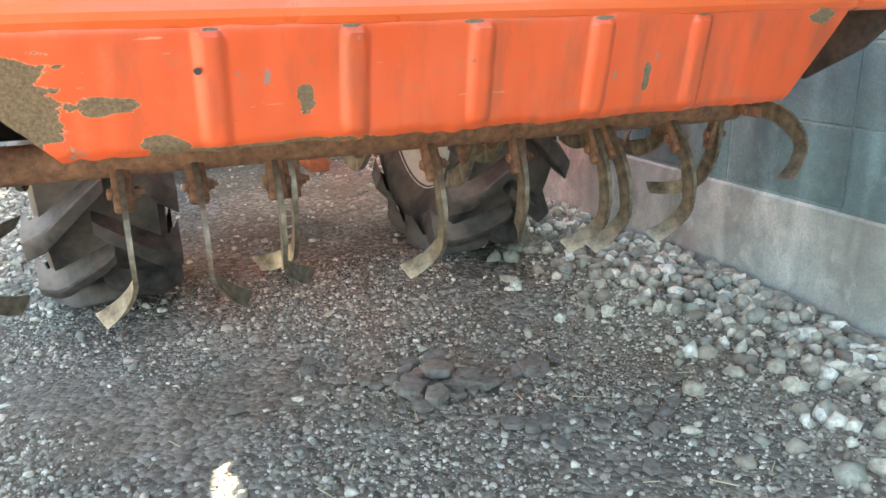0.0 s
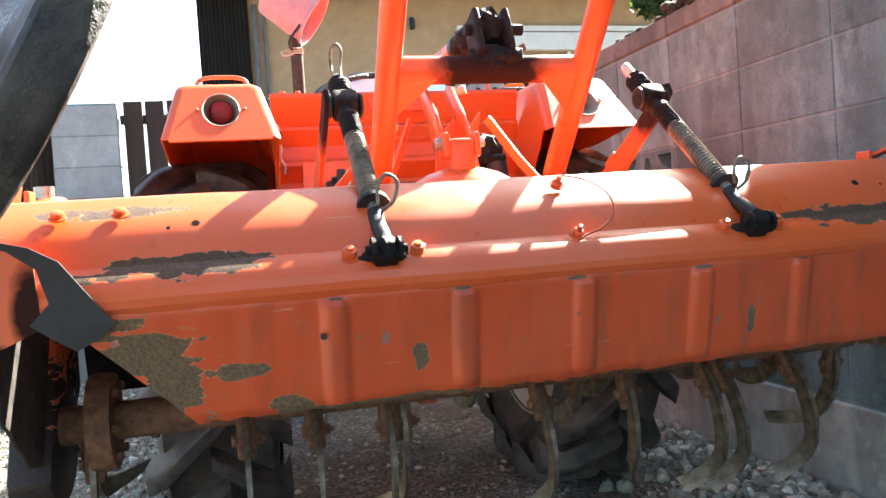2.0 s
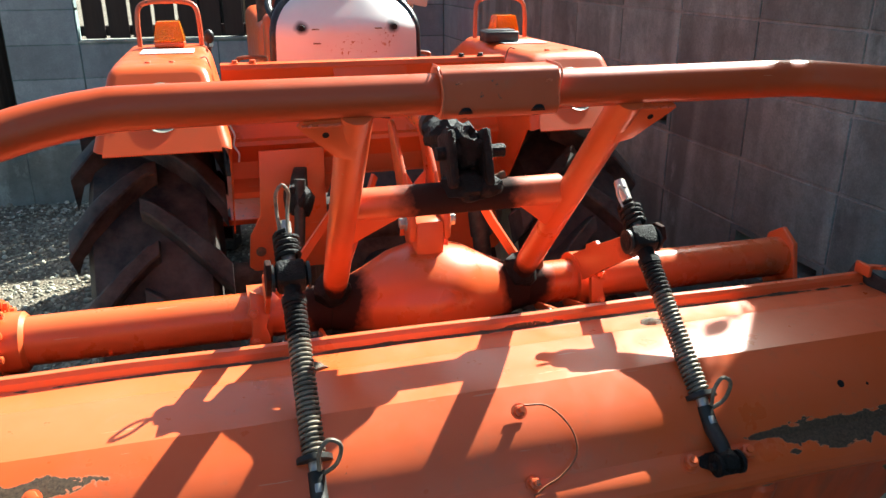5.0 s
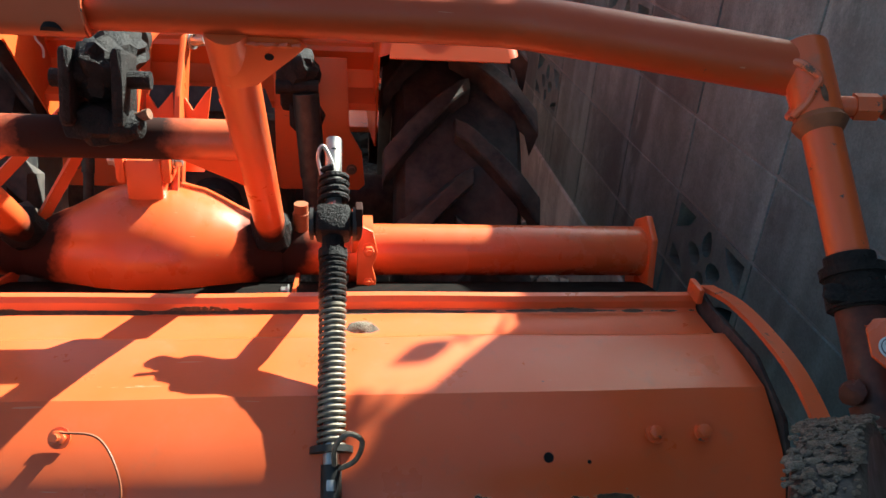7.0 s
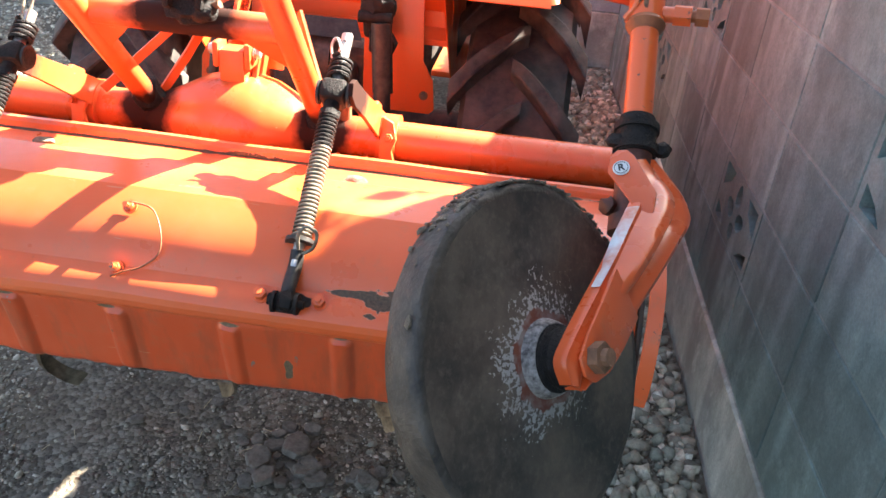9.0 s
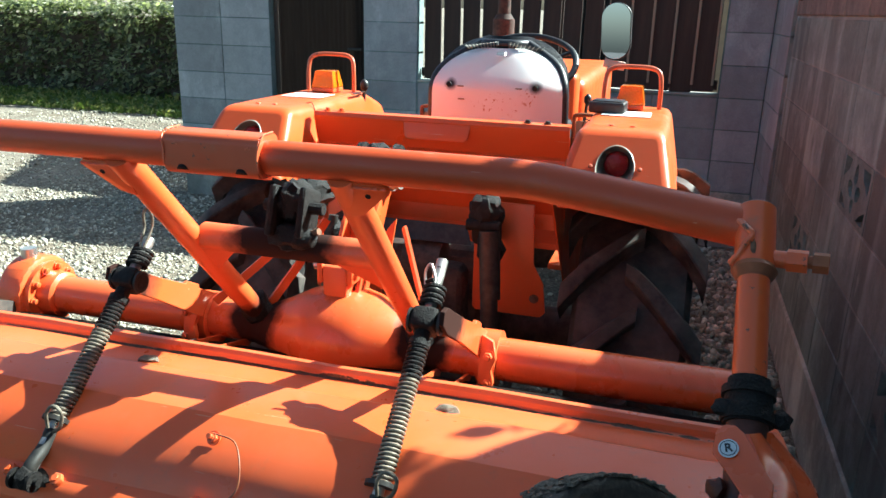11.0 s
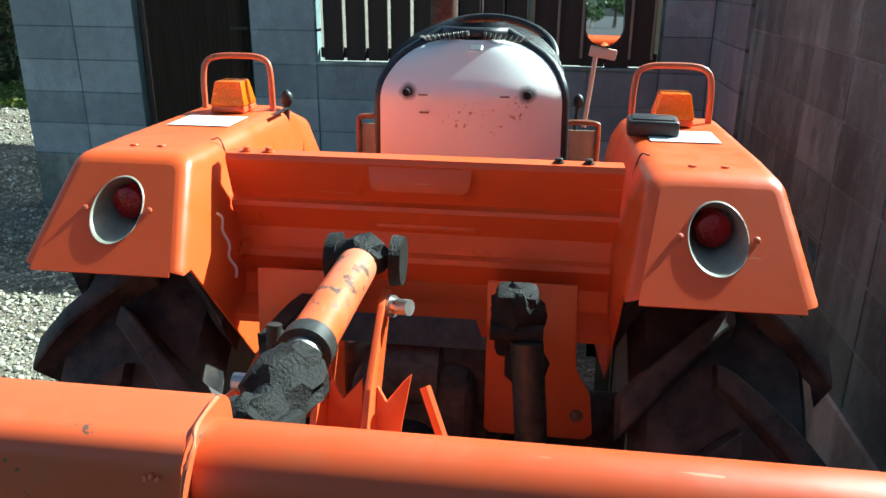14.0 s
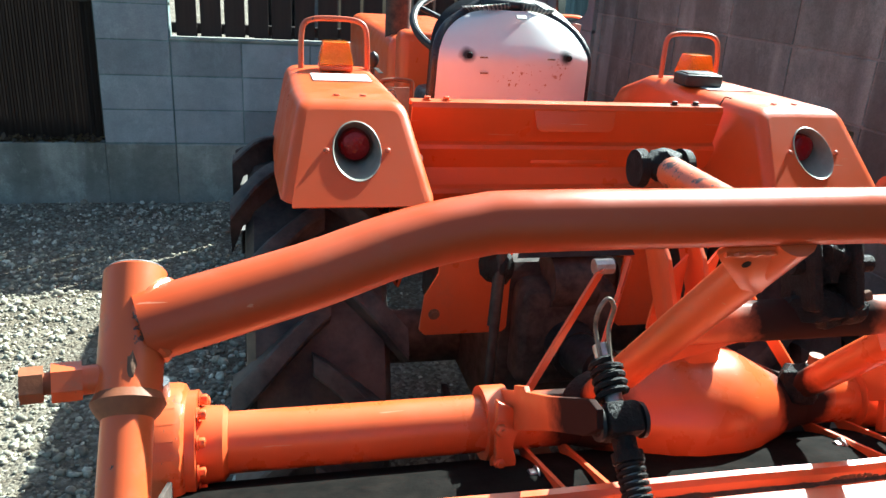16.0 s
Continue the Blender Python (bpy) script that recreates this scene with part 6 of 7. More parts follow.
    part("lower_plate", slab([(-0.108, -0.194), (-0.064, -0.230), (-0.086, -0.266), (-0.104, -0.290), (-0.124, -0.303), (-0.140, -0.301), (-0.150, -0.287), (-0.142, -0.264), (-0.124, -0.228)], 0.004, M @ Matrix(((0, 0, 1, 0.056), (1, 0, 0, 0), (0, 1, 0, 0), (0, 0, 0, 1))), 0.0015), orange_fork, fork, "overlapping lower plate")
    # bare primer where the paint is rubbed off the folded edge
    bm = bmesh.new()
    strip = []
    for i in range(9, 19):
        p, q = left[i], right[i]
        fray = 0.004 * noise.noise(Vector((i * 0.9, 2.0, 0.0))) + 0.020 * max(0, i - 14) / 4
        strip.append([bm.verts.new(p.lerp(q, u) + Vector((h, 0, 0))) for u, h in ((0.006, -0.0115 + fray * 0.4), (-0.012, -0.0055), (-0.002, 0.0005), (0.022 - fray * 1.4, 0.0020))])
    for r0, r1 in zip(strip, strip[1:]):
        for k in range(3):
            bm.faces.new((r0[k], r0[k + 1], r1[k + 1], r1[k]))
    bmesh.ops.recalc_face_normals(bm, faces=bm.faces[:])
    bmesh.ops.solidify(bm, geom=bm.faces[:], thickness=0.0006)
    bm.transform(M)
    part("scuff", bm, flaky_scuff, fork, "strip scuffed to white primer", 0.7)
    tip = M @ Vector((0.058, -0.130, -0.282))
    ax = (M.to_3x3() @ Vector((1, 0, 0))).normalized()
    part("axle_nut", merge(rod(tip, tip + ax * 0.012, 0.014, 6), rod(tip + ax * 0.010, tip + ax * 0.018, 0.008, 10)), rust, fork)
    st = STICKER
    sdir = Vector((-0.28, -0.55, 0.79)).normalized()
    if letter:
        P = Matrix.Translation(st + sdir * 0.0)
        zq = sdir
        xq = Vector((0.97, 0.20, 0.0))
        xq = (xq - zq * xq.dot(zq)).normalized()
        yq = zq.cross(xq)
        Q = P @ Matrix((xq, yq, zq)).transposed().to_4x4()
        stk = part("sticker", merge(slab(ring(0.0088, 28), 0.001, Q)), cloth_white, fork, "round white sticker with a letter")
        part("sticker_ring", lathe([(0.0, 0.0067), (0.0004, 0.0067), (0.0004, 0.0073), (0.0, 0.0073)], 28, Q @ Matrix.Translation((0, 0, 0.0012)) @ pose(0, 0, 0, 0, -90, 0)), ink, stk)
        cu = bpy.data.curves.new("letter", "FONT")
        cu.body, cu.size, cu.align_x, cu.align_y, cu.extrude = letter, 0.0110, "CENTER", "CENTER", 0.0003
        cu.offset = 0.0003
        lt = new("letter", cu)
        lt.matrix_basis = Q @ Matrix.Translation((0, 0, 0.0014))
        lt.parent = stk
        cu.materials.append(ink)
    # the wheel: a solid disc with rounded shoulders
    C = M @ Matrix.Translation((-0.004, -0.127, -0.282))
    r = 0.163
    tread = lathe([(-0.029, r - 0.012), (-0.030, r - 0.006), (-0.027, r - 0.001), (-0.018, r), (-0.002, r), (0.006, r - 0.001), (0.009, r - 0.006), (0.008, r - 0.012)], 72)
    for v in tread.verts:
        v.co += v.co.normalized() * 0.0012 * noise.noise(v.co * 40)
    disc = merge(lathe([(0.010, 0), (0.010, 0.05), (0.005, 0.08), (0.0075, r - 0.03), (0.0085, r - 0.007)], 64), lathe([(-0.027, 0), (-0.027, 0.05), (-0.025, 0.08), (-0.0285, r - 0.03), (-0.0295, r - 0.0065)], 64))
    me_d = part("wheel_disc", disc, wheel_face, tiller, "worn dark wheel disc with flaking pale paint round its hub", 0.8)
    me_d.matrix_basis = C
    t = part("tread", tread, wheel_rubber, me_d, "", 0.9)
    t.matrix_parent_inverse = Matrix.Identity(4)
    hub = part("hub", lathe([(0.006, 0.0), (0.006, 0.034), (0.020, 0.031), (0.024, 0.031), (0.026, 0.0275), (0.032, 0.0285), (0.034, 0.0265), (0.040, 0.025), (0.041, 0)], 36), black_grease, me_d, "greasy ringed hub")
    hub.matrix_parent_inverse = Matrix.Identity(4)
    hr = part("hub_ring", lathe([(0.007, 0.0375), (0.012, 0.0365), (0.020, 0.0340), (0.0215, 0.0320), (0.0215, 0.0300)], 36), flaky_white, me_d)
    hr.matrix_parent_inverse = Matrix.Identity(4)
    bm = bmesh.new()
    bms = []
    rr = random.Random(int(turn))
    a0 = 95 if not mirror else 70
    for k in range(1000):
        a = radians(a0 + rr.gauss(0, 24))
        q = 0.0009 * 4.0 ** (rr.random() ** 1.6)
        xx = rr.uniform(-0.030, 0.008)
        bms.append(lumpy((q * 1.35 * rr.uniform(0.7, 1.3), q * 1.35 * rr.uniform(0.7, 1.3), q * 0.7), Matrix.Translation((xx, (r + 0.001) * math.cos(a), (r + 0.001) * math.sin(a))) @ Matrix.Rotation(a - math.pi / 2, 4, "X"), k, 1, 0.9, 2.6))
    md = part("mud_cake", merge(*bms), mud, me_d, "dry mud caked on the tread", 0.3)
    md.matrix_parent_inverse = Matrix.Identity(4)
    tagged(md, kind="stuff")


build_hood()
build_flap()
build_side_plates()
build_axle()
build_frame()
build_hitch()
for sx in (-0.275, 0.255):
    build_spring(sx)
    build_arm(sx)
build_rotor()
build_gauge_wheel(0.679, 42, False, "R")
build_gauge_wheel(-0.705, -36.4, True, "")


# ---- the tractor ----
tractor = empty("tractor", "orange compact tractor parked beside the block wall", "tractor", m=at(0, 2.5, 0))


def build_fender(s):
    xo, xi = 0.565, 0.378
    bo, bi = 0.605, 0.335
    rt, rb = (2.006, 1.238), (1.871, 1.088)
    # top, outer and inner sheets
    def P(x, y, z):
        return (s * x, y, z)

    ln = math.hypot(rt[0] - rb[0], rt[1] - rb[1])
    u = Vector((0, rt[0] - rb[0], rt[1] - rb[1])) / ln
    O = Vector((0, rb[0], rb[1]))
    # outline of the rear panel from its outer foot over the top to its inner foot, with rounded shoulders
    def arc(c, p, q, r, n=7):
        p, q = (Vector(p) - Vector(c)).normalized() * r + Vector(c), (Vector(q) - Vector(c)).normalized() * r + Vector(c)
        return [(p * (1 - t) ** 2 + Vector(c) * (2 * t * (1 - t)) + q * t * t) for t in (k / n for k in range(n + 1))]
    A0, A1, A2, A3 = (bo, 0.0), (xo + 0.004, ln), (xi - 0.006, ln), (bi, 0.0)
    line = [Vector(A0)] + arc(A1, A0, A2, 0.030) + arc(A2, A1, A3, 0.034) + [Vector(A3)]
    mid = Vector(((bo + bi) / 2, 0.06))
    inward = []
    for k in range(len(line)):
        e = (line[min(k + 1, len(line) - 1)] - line[max(k - 1, 0)]).normalized()
        n2 = Vector((-e.y, e.x))
        inward.append(n2 if n2.dot(mid - line[k]) > 0 else -n2)
    R3 = 0.020
    bend = []
    for t in (k / 6 for k in range(7)):
        row = []
        for q, n2 in zip(line, inward):
            flat = q + n2 * R3
            a, c, b = (O + u * flat.y + Vector((flat.x, 0, 0))), (O + u * q.y + Vector((q.x, 0, 0))), (O + u * q.y + Vector((q.x, R3 * 1.3, 0)))
            w = a * (1 - t) ** 2 + c * (2 * t * (1 - t)) + b * t * t
            row.append((s * w.x, w.y, w.z))
        bend.append(row)
    def body(y_low, y_top, z_low, z_top, grow):
        row = []
        for q in line:
            f = q.y / ln
            row.append((s * (q.x + grow * (1 if q.x > 0.45 else -0.4)), y_low + (y_top - y_low) * f, z_low + (z_top - z_low) * f))
        return row
    rows = bend + [body(2.15, 2.15, 1.062, 1.237, 0.006), body(2.52, 2.52, 1.055, 1.235, 0.006), body(2.68, 2.655, 1.0, 1.190, 0.004), body(2.92, 2.87, 0.80, 0.915, 0.0)]
    feet = [(s * bi, r[-1][1] + 0.004, 1.078) for r in bend] + [(s * 0.345, 2.15, 0.80), (s * 0.345, 2.52, 0.72), (s * 0.345, 2.68, 0.72), (s * 0.345, 2.92, 0.66)]
    rows = [r + [f] for r, f in zip(rows, feet)]
    bm = bmesh.new()
    vs = [[bm.verts.new(p) for p in r] for r in rows]
    for a, b in zip(vs, vs[1:]):
        for k in range(len(a) - 1):
            bm.faces.new((a[k], a[k + 1], b[k + 1], b[k]))
    bmesh.ops.recalc_face_normals(bm, faces=bm.faces[:])
    bmesh.ops.solidify(bm, geom=bm.faces[:], thickness=0.004)
    fender = part("fender", bm, orange_fender, tractor, "glossy orange wheel fender", 0.5)
    part("seam", tube([(s * (xi + 0.008), 2.13, 1.2385), (s * (xi - 0.011), 2.14, 1.222), (s * 0.3425, 2.15, 1.05)], 0.0014, 6, 6), black_steel, fender)
    # rear panel with a round opening for the lamp
    cxx, cv = 0.468, 0.098
    outer = [(q.x + n2.x * R3, q.y + n2.y * R3) for q, n2 in zip(line, inward)]
    outer = [(outer[0][0], -0.012)] + outer + [(outer[-1][0], -0.012)]
    hole = [(cxx + 0.0425 * math.cos(2 * math.pi * k / 36), cv + 0.0600 * math.sin(2 * math.pi * k / 36)) for k in range(36)]
    bm = bmesh.new()
    edges = []
    for lp in (outer, hole):
        q = [bm.verts.new(Vector((s * x, O.y + u.y * v, O.z + u.z * v))) for x, v in lp]
        edges += [bm.edges.new((q[k], q[(k + 1) % len(q)])) for k in range(len(q))]
    bmesh.ops.triangle_fill(bm, use_beauty=True, use_dissolve=False, edges=edges)
    bmesh.ops.recalc_face_normals(bm, faces=bm.faces[:])
    for fc in bm.faces:
        if fc.normal.y > 0:
            fc.normal_flip()
    bmesh.ops.solidify(bm, geom=bm.faces[:], thickness=0.004)
    part("rear_panel", bm, orange_fender, tractor, "sloping orange rear panel of the fender", 0.3)
    # round lamp set deep in a grey cup
    back = Vector((0, -u.z, u.y))
    c = Vector((s * cxx, O.y + u.y * cv, O.z + u.z * cv))
    Q = Matrix((Vector((0, -1, 0)), Vector((1, 0, 0)), u)).transposed().to_4x4()
    Q = Matrix.Translation(c) @ Q
    ux, uz = Vector((1, 0, 0)), Vector((0, 0, 1))
    def ringed(steps):
        """Loft from the oblique rim in the panel down to the round bottom of the cup."""
        bm = bmesh.new()
        rings = []
        for depth, r, slant in steps:
            rr = []
            for k in range(48):
                a = 2 * math.pi * k / 48
                flat = uz * (1 - slant) + u * (slant * 1.40)
                rr.append(bm.verts.new(c + ux * (r * math.cos(a)) + flat * (r * math.sin(a)) + Vector((0, depth, 0))))
            rings.append(rr)
        for r0, r1 in zip(rings, rings[1:]):
            for k in range(48):
                bm.faces.new((r0[k], r0[(k + 1) % 48], r1[(k + 1) % 48], r1[k]))
        bmesh.ops.recalc_face_normals(bm, faces=bm.faces[:])
        return bm
    lamp = part("tail_lamp", ringed([(0.003, 0.0440, 1), (-0.0015, 0.0438, 1), (-0.0028, 0.0428, 1), (-0.0018, 0.0416, 1), (0.004, 0.0405, 0.95), (0.03, 0.0375, 0.5), (0.058, 0.0335, 0), (0.064, 0.027, 0), (0.064, 0.001, 0)]), grey_bezel, tractor, "tail lamp: red lens deep in a grey cup", 0.6)
    QL = Matrix.Translation(c + Vector((0, 0.060, 0))) @ pose(0, 0, 0, 0, 0, -90)
    part("lens", lathe([(0.0, 0.0295), (0.018, 0.0295), (0.026, 0.0255), (0.031, 0.015), (0.032, 0.0)], 36, QL), red_lens, lamp, "red plastic lens")
    for k in (-1, 1):
        part("screw", lathe([(0.0, 0.0055), (0.002, 0.0050), (0.0035, 0.002), (0.0035, 0)], 14, Matrix.Translation(c + Vector((k * 0.0545, 0, 0)) + back * 0.0005) @ back.to_track_quat("X", "Z").to_matrix().to_4x4()), hoop_paint, lamp)
    # amber flasher and its guard hoop on top
    bx, by = s * 0.464, 2.435
    fl = part("flasher", box((0.075, 0.075, 0.014), at(bx, by, 1.244), 0.004), orange_dirty, tractor, "amber flasher on an orange base")
    bm = bmesh.new()
    lo = [bm.verts.new((bx + a * 0.039, by + b * 0.038, 1.251)) for a, b in ((-1, -1), (1, -1), (1, 1), (-1, 1))]
    hi = [bm.verts.new((bx + a * 0.029, by + b * 0.026, 1.302)) for a, b in ((-1, -1), (1, -1), (1, 1), (-1, 1))]
    bm.faces.new(lo[::-1]), bm.faces.new(hi)
    for k in range(4):
        bm.faces.new((lo[k], lo[(k + 1) % 4], hi[(k + 1) % 4], hi[k]))
    bmesh.ops.bevel(bm, geom=bm.edges[:], offset=0.004, segments=2, affect="EDGES", profile=0.5)
    part("amber_cover", bm, amber_lens, fl, "amber plastic cover", 0.4)
    hp = [(bx - 0.078, 2.462, 1.236), (bx - 0.077, 2.464, 1.30), (bx - 0.070, 2.470, 1.335), (bx - 0.045, 2.475, 1.347), (bx, 2.476, 1.349), (bx + 0.045, 2.475, 1.347), (bx + 0.070, 2.470, 1.335), (bx + 0.077, 2.464, 1.30), (bx + 0.078, 2.462, 1.236)]
    part("hoop", sweep(smooth_path(hp, 3), ring(0.0065, 12)), hoop_paint, fl, "weathered orange tube guard")
    for dx in (-0.02, 0.03):
        part("rivet", lathe([(0, 0.007), (0.002, 0.006), (0.003, 0)], 12, Matrix.Translation((bx + dx * s, 2.06, 1.239)) @ pose(0, 0, 0, 0, -90, 0)), orange_dirty, fender)
    part("label", box((0.125, 0.105, 0.001), at(bx, 2.30, 1.2385)), cloth_white, fender, "blank white label")


def build_rear_panel():
    prof = [(2.125, 1.215), (2.120, 1.226), (2.090, 1.224), (2.086, 1.214), (2.104, 1.150), (2.108, 1.142), (2.098, 1.136), (2.096, 1.128), (2.112, 1.085), (2.106, 1.050), (2.096, 1.044), (2.094, 1.034), (2.118, 0.99), (2.115, 0.95), (2.06, 0.930), (2.06, 0.915)]
    bm = bmesh.new()
    L = [bm.verts.new((-0.343, y, z)) for y, z in prof]
    Rr = [bm.verts.new((0.343, y, z)) for y, z in prof]
    for k in range(len(prof) - 1):
        bm.faces.new((L[k], L[k + 1], Rr[k + 1], Rr[k]))
    bmesh.ops.recalc_face_normals(bm, faces=bm.faces[:])
    bmesh.ops.solidify(bm, geom=bm.faces[:], thickness=0.003)
    p = part("back_panel", bm, orange_fender, tractor, "orange sheet panel with pressed swages between the fenders", 0.5)
    pts = [(-0.09, 0.0), (0.09, 0.0), (0.085, -0.035), (0.075, -0.043), (-0.075, -0.043), (-0.085, -0.035)]
    part("number_plate_pad", slab(pts, 0.004, Matrix.Translation((0.002, 2.090, 1.210)) @ pose(0, 0, 0, 75, 0, 0), 0.0015), orange_fender, p)
    for x in (-0.058, 0.062):
        part("slot", box((0.010, 0.002, 0.007), at(x, 2.091, 1.190, -15), 0.0008, 1), cloth_white, p)
    for x in (-0.31, -0.27, 0.235, 0.285):
        part("bolt", hexbolt(0.007, 0.006, at(x, 2.106, 1.225)), black_steel if x > 0 else orange_dirty, p)
    part("swage", box((0.18, 0.006, 0.010), at(0.01, 2.107, 1.098), 0.003), orange_fender, p)
    part("torn_edge", sweep(smooth_path([(-0.338, 2.02, 1.135), (-0.331, 2.025, 1.125), (-0.335, 2.03, 1.10), (-0.326, 2.033, 1.075), (-0.330, 2.035, 1.05), (-0.320, 2.038, 1.03), (-0.322, 2.04, 1.01)], 4), ring(0.0009, 6, 0.0026)), cloth_white, p, "bare bright edge of bent sheet")


def build_seat():
    bm = bmesh.new()
    nx, nz = 28, 20
    cx = 0.034

    def surf(u, v, grow=0.0, push=0.0, rise=0.0):
        z = 1.10 + (0.272 + grow + rise) * v
        half = (0.213 + grow) * (1 - 0.035 * v)
        if v > 0.45:
            half = (0.213 + grow) * 0.984 * math.sqrt(max(0.0, 1 - ((v - 0.45) / 0.57) ** 2.6))
        x = cx + half * u
        y = 2.565 + 0.02 * (1 - v) + 0.26 * (math.sqrt((v - 0.60) ** 2 + 0.0016) + (v - 0.60)) / 2 + 0.05 * abs(u) ** 3.2 + push
        return Vector((x, y, z))

    g = [[bm.verts.new(surf(-1 + 2 * i / nx, j / nz)) for i in range(nx + 1)] for j in range(nz + 1)]
    for j in range(nz):
        for i in range(nx):
            bm.faces.new((g[j][i], g[j][i + 1], g[j + 1][i + 1], g[j + 1][i]))
    bmesh.ops.recalc_face_normals(bm, faces=bm.faces[:])
    bmesh.ops.solidify(bm, geom=bm.faces[:], thickness=-0.006)
    shell = part("seat_shell", bm, seat_shell_mat, tractor, "white steel seat back, rust-spotted", 0.8)
    rim = [surf(-1, v / 14, 0.006, 0.012) for v in range(0, 14)] + [surf(-1 + 2 * k / 16, 0.995, 0.018, 0.02) for k in range(0, 17)] + [surf(1, v / 14, 0.006, 0.012) for v in range(13, -1, -1)]
    for k in range(46):
        a = -0.97 + 1.94 * k / 45
        if -0.10 < a < 0.22:
            continue
        p = surf(a, 0.985 - 0.05 * abs(a), 0.016, 0.010, 0.006)
        part("pleat", box((0.0022, 0.012, 0.016), Matrix.Translation(p) @ pose(0, 0, 0, -35, 48 * a, 0), 0.001, 1), grey_bezel if k % 2 else vinyl, shell)
    part("piping", sweep(rim, ring(0.015, 12)), vinyl, shell, "black vinyl edge")
    bm = bmesh.new()
    g = [[bm.verts.new(surf(-1 + 2 * i / nx, j / nz, 0.014, 0.062, 0.026)) for i in range(nx + 1)] for j in range(nz + 1)]
    for j in range(nz):
        for i in range(nx):
            bm.faces.new((g[j][i], g[j][i + 1], g[j + 1][i + 1], g[j + 1][i]))
    bmesh.ops.solidify(bm, geom=bm.faces[:], thickness=0.05)
    part("back_cushion", bm, vinyl, shell, "black vinyl cushion", 0.8)
    part("seat_cushion", box((0.42, 0.36, 0.09), at(cx, 2.80, 1.09), 0.03, 3), vinyl, shell)
    part("seat_base", box((0.30, 0.34, 0.22), at(cx, 2.82, 0.94), 0.01), black_steel, shell)
    for x, z in ((-0.068, 1.262), (0.118, 1.262), (-0.065, 1.222)):
        part("slot", box((0.022, 0.003, 0.004), at(x, 2.565, z), 0.001, 1), rust, shell)
    part("tag", box((0.03, 0.004, 0.018), at(0.045, 2.628, 1.362, -55), 0.002, 1), bright_steel, shell)
    for x in (-0.107, 0.168):
        part("bolt_stain", lathe([(0, 0.009), (0.003, 0.008), (0.005, 0)], 14, Matrix.Translation((x, 2.568, 1.266)) @ pose(0, 0, 0, 0, 0, -90)), black_grease, shell)


def build_cab_parts():
    pts = [(0.20 * math.cos(2 * math.pi * k / 40), 0.20 * math.sin(2 * math.pi * k / 40)) for k in range(41)]
    T = Matrix.Translation((0.03, 3.03, 1.305)) @ pose(0, 0, 0, 28, 0, 0)
    w = part("steering_wheel", merge(sweep([T @ Vector((x, y, 0)) for x, y in pts], ring(0.012, 10)), *[rod(T @ Vector((0, 0, -0.03)), T @ Vector((0.195 * math.cos(a), 0.195 * math.sin(a), 0)), 0.008, 8) for a in (0.5, 2.6, 4.7)], rod(T @ Vector((0, 0, -0.06)), T @ Vector((0, 0, 0.01)), 0.035, 16)), black_plastic, tractor, "black steering wheel")
    part("steering_column", rod((0.012, 3.06, 1.30), (0.012, 3.3, 0.95), 0.03, 12), black_steel, w)
    h = part("engine_hood", merge(box((0.44, 1.30, 0.42), at(0.02, 3.98, 1.03), 0.05, 4)), orange_fender, tractor, "orange engine hood")
    part("dash", box((0.40, 0.14, 0.30), at(0.02, 3.26, 1.12), 0.03, 3), orange_fender, h)
    part("grille", box((0.36, 0.02, 0.30), at(0.02, 4.635, 1.0), 0.01), black_plastic, h)
    e = part("exhaust_pipe", merge(rod((-0.142, 3.50, 1.15), (-0.142, 3.50, 1.455), 0.046, 22), rod((-0.142, 3.50, 1.45), (-0.142, 3.50, 1.475), 0.046, 22, 0.03), rod((-0.142, 3.50, 1.47), (-0.142, 3.50, 1.80), 0.027, 18)), exhaust_rust, tractor, "dark rust-brown exhaust stack")
    part("rope", merge(*[lathe([(0, 0.029 + 0.002 * k), (0.004, 0.033 + 0.002 * k), (0.008, 0.029)], 16, Matrix.Translation((-0.142, 3.50, 1.655 + 0.010 * k)) @ pose(0, 0, 0, 6 * k - 6, -90, 0)) for k in range(3)], tube([(-0.17, 3.48, 1.67), (-0.21, 3.46, 1.66), (-0.20, 3.45, 1.64), (-0.16, 3.46, 1.65)], 0.004, 6)), rope_mat, e, "dirty string tied round the stack")
    m = part("mirror_stem", merge(rod((0.325, 3.10, 1.10), (0.345, 3.08, 1.33), 0.007, 10), box((0.075, 0.012, 0.03), at(0.362, 3.072, 1.315, 0, 10, 0), 0.003)), white_scuff, tractor, "mirror stem with a clamp plate")
    oval = [(0.050 * math.cos(t), (0.045 if math.sin(t) > 0 else -0.045) + 0.050 * math.sin(t)) for t in (2 * math.pi * k / 40 for k in range(40))]
    Mx = Matrix.Translation((0.358, 3.062, 1.430)) @ pose(0, 0, 0, 88.6, -3, -5)
    part("mirror_housing", slab([(x * 1.06, y * 1.03) for x, y in oval], 0.022, Mx @ Matrix.Translation((0, 0, -0.024)), 0.004), black_plastic, m, "black mirror housing")
    bm = slab(oval, 0.003, Mx @ Matrix.Translation((0, 0, -0.001)))
    part("mirror_glass", bm, mirror_mat, m, "oval mirror glass", 0.2)
    for x, y, z, tip in ((-0.372, 2.50, 1.15, (-0.366, 2.50, 1.255)), (0.280, 2.86, 1.0, (0.296, 2.90, 1.205))):
        lv = part("lever", rod((x, y, z), tip, 0.006, 10), black_steel, tractor, "control lever with a black knob")
        part("knob", lumpy((0.014, 0.014, 0.020), Matrix.Translation(Vector(tip)), 1, 2, 0.05), black_plastic, lv)
    part("quadrant_slot", box((0.010, 0.09, 0.002), at(-0.362, 2.44, 1.237)), black_steel, tractor)
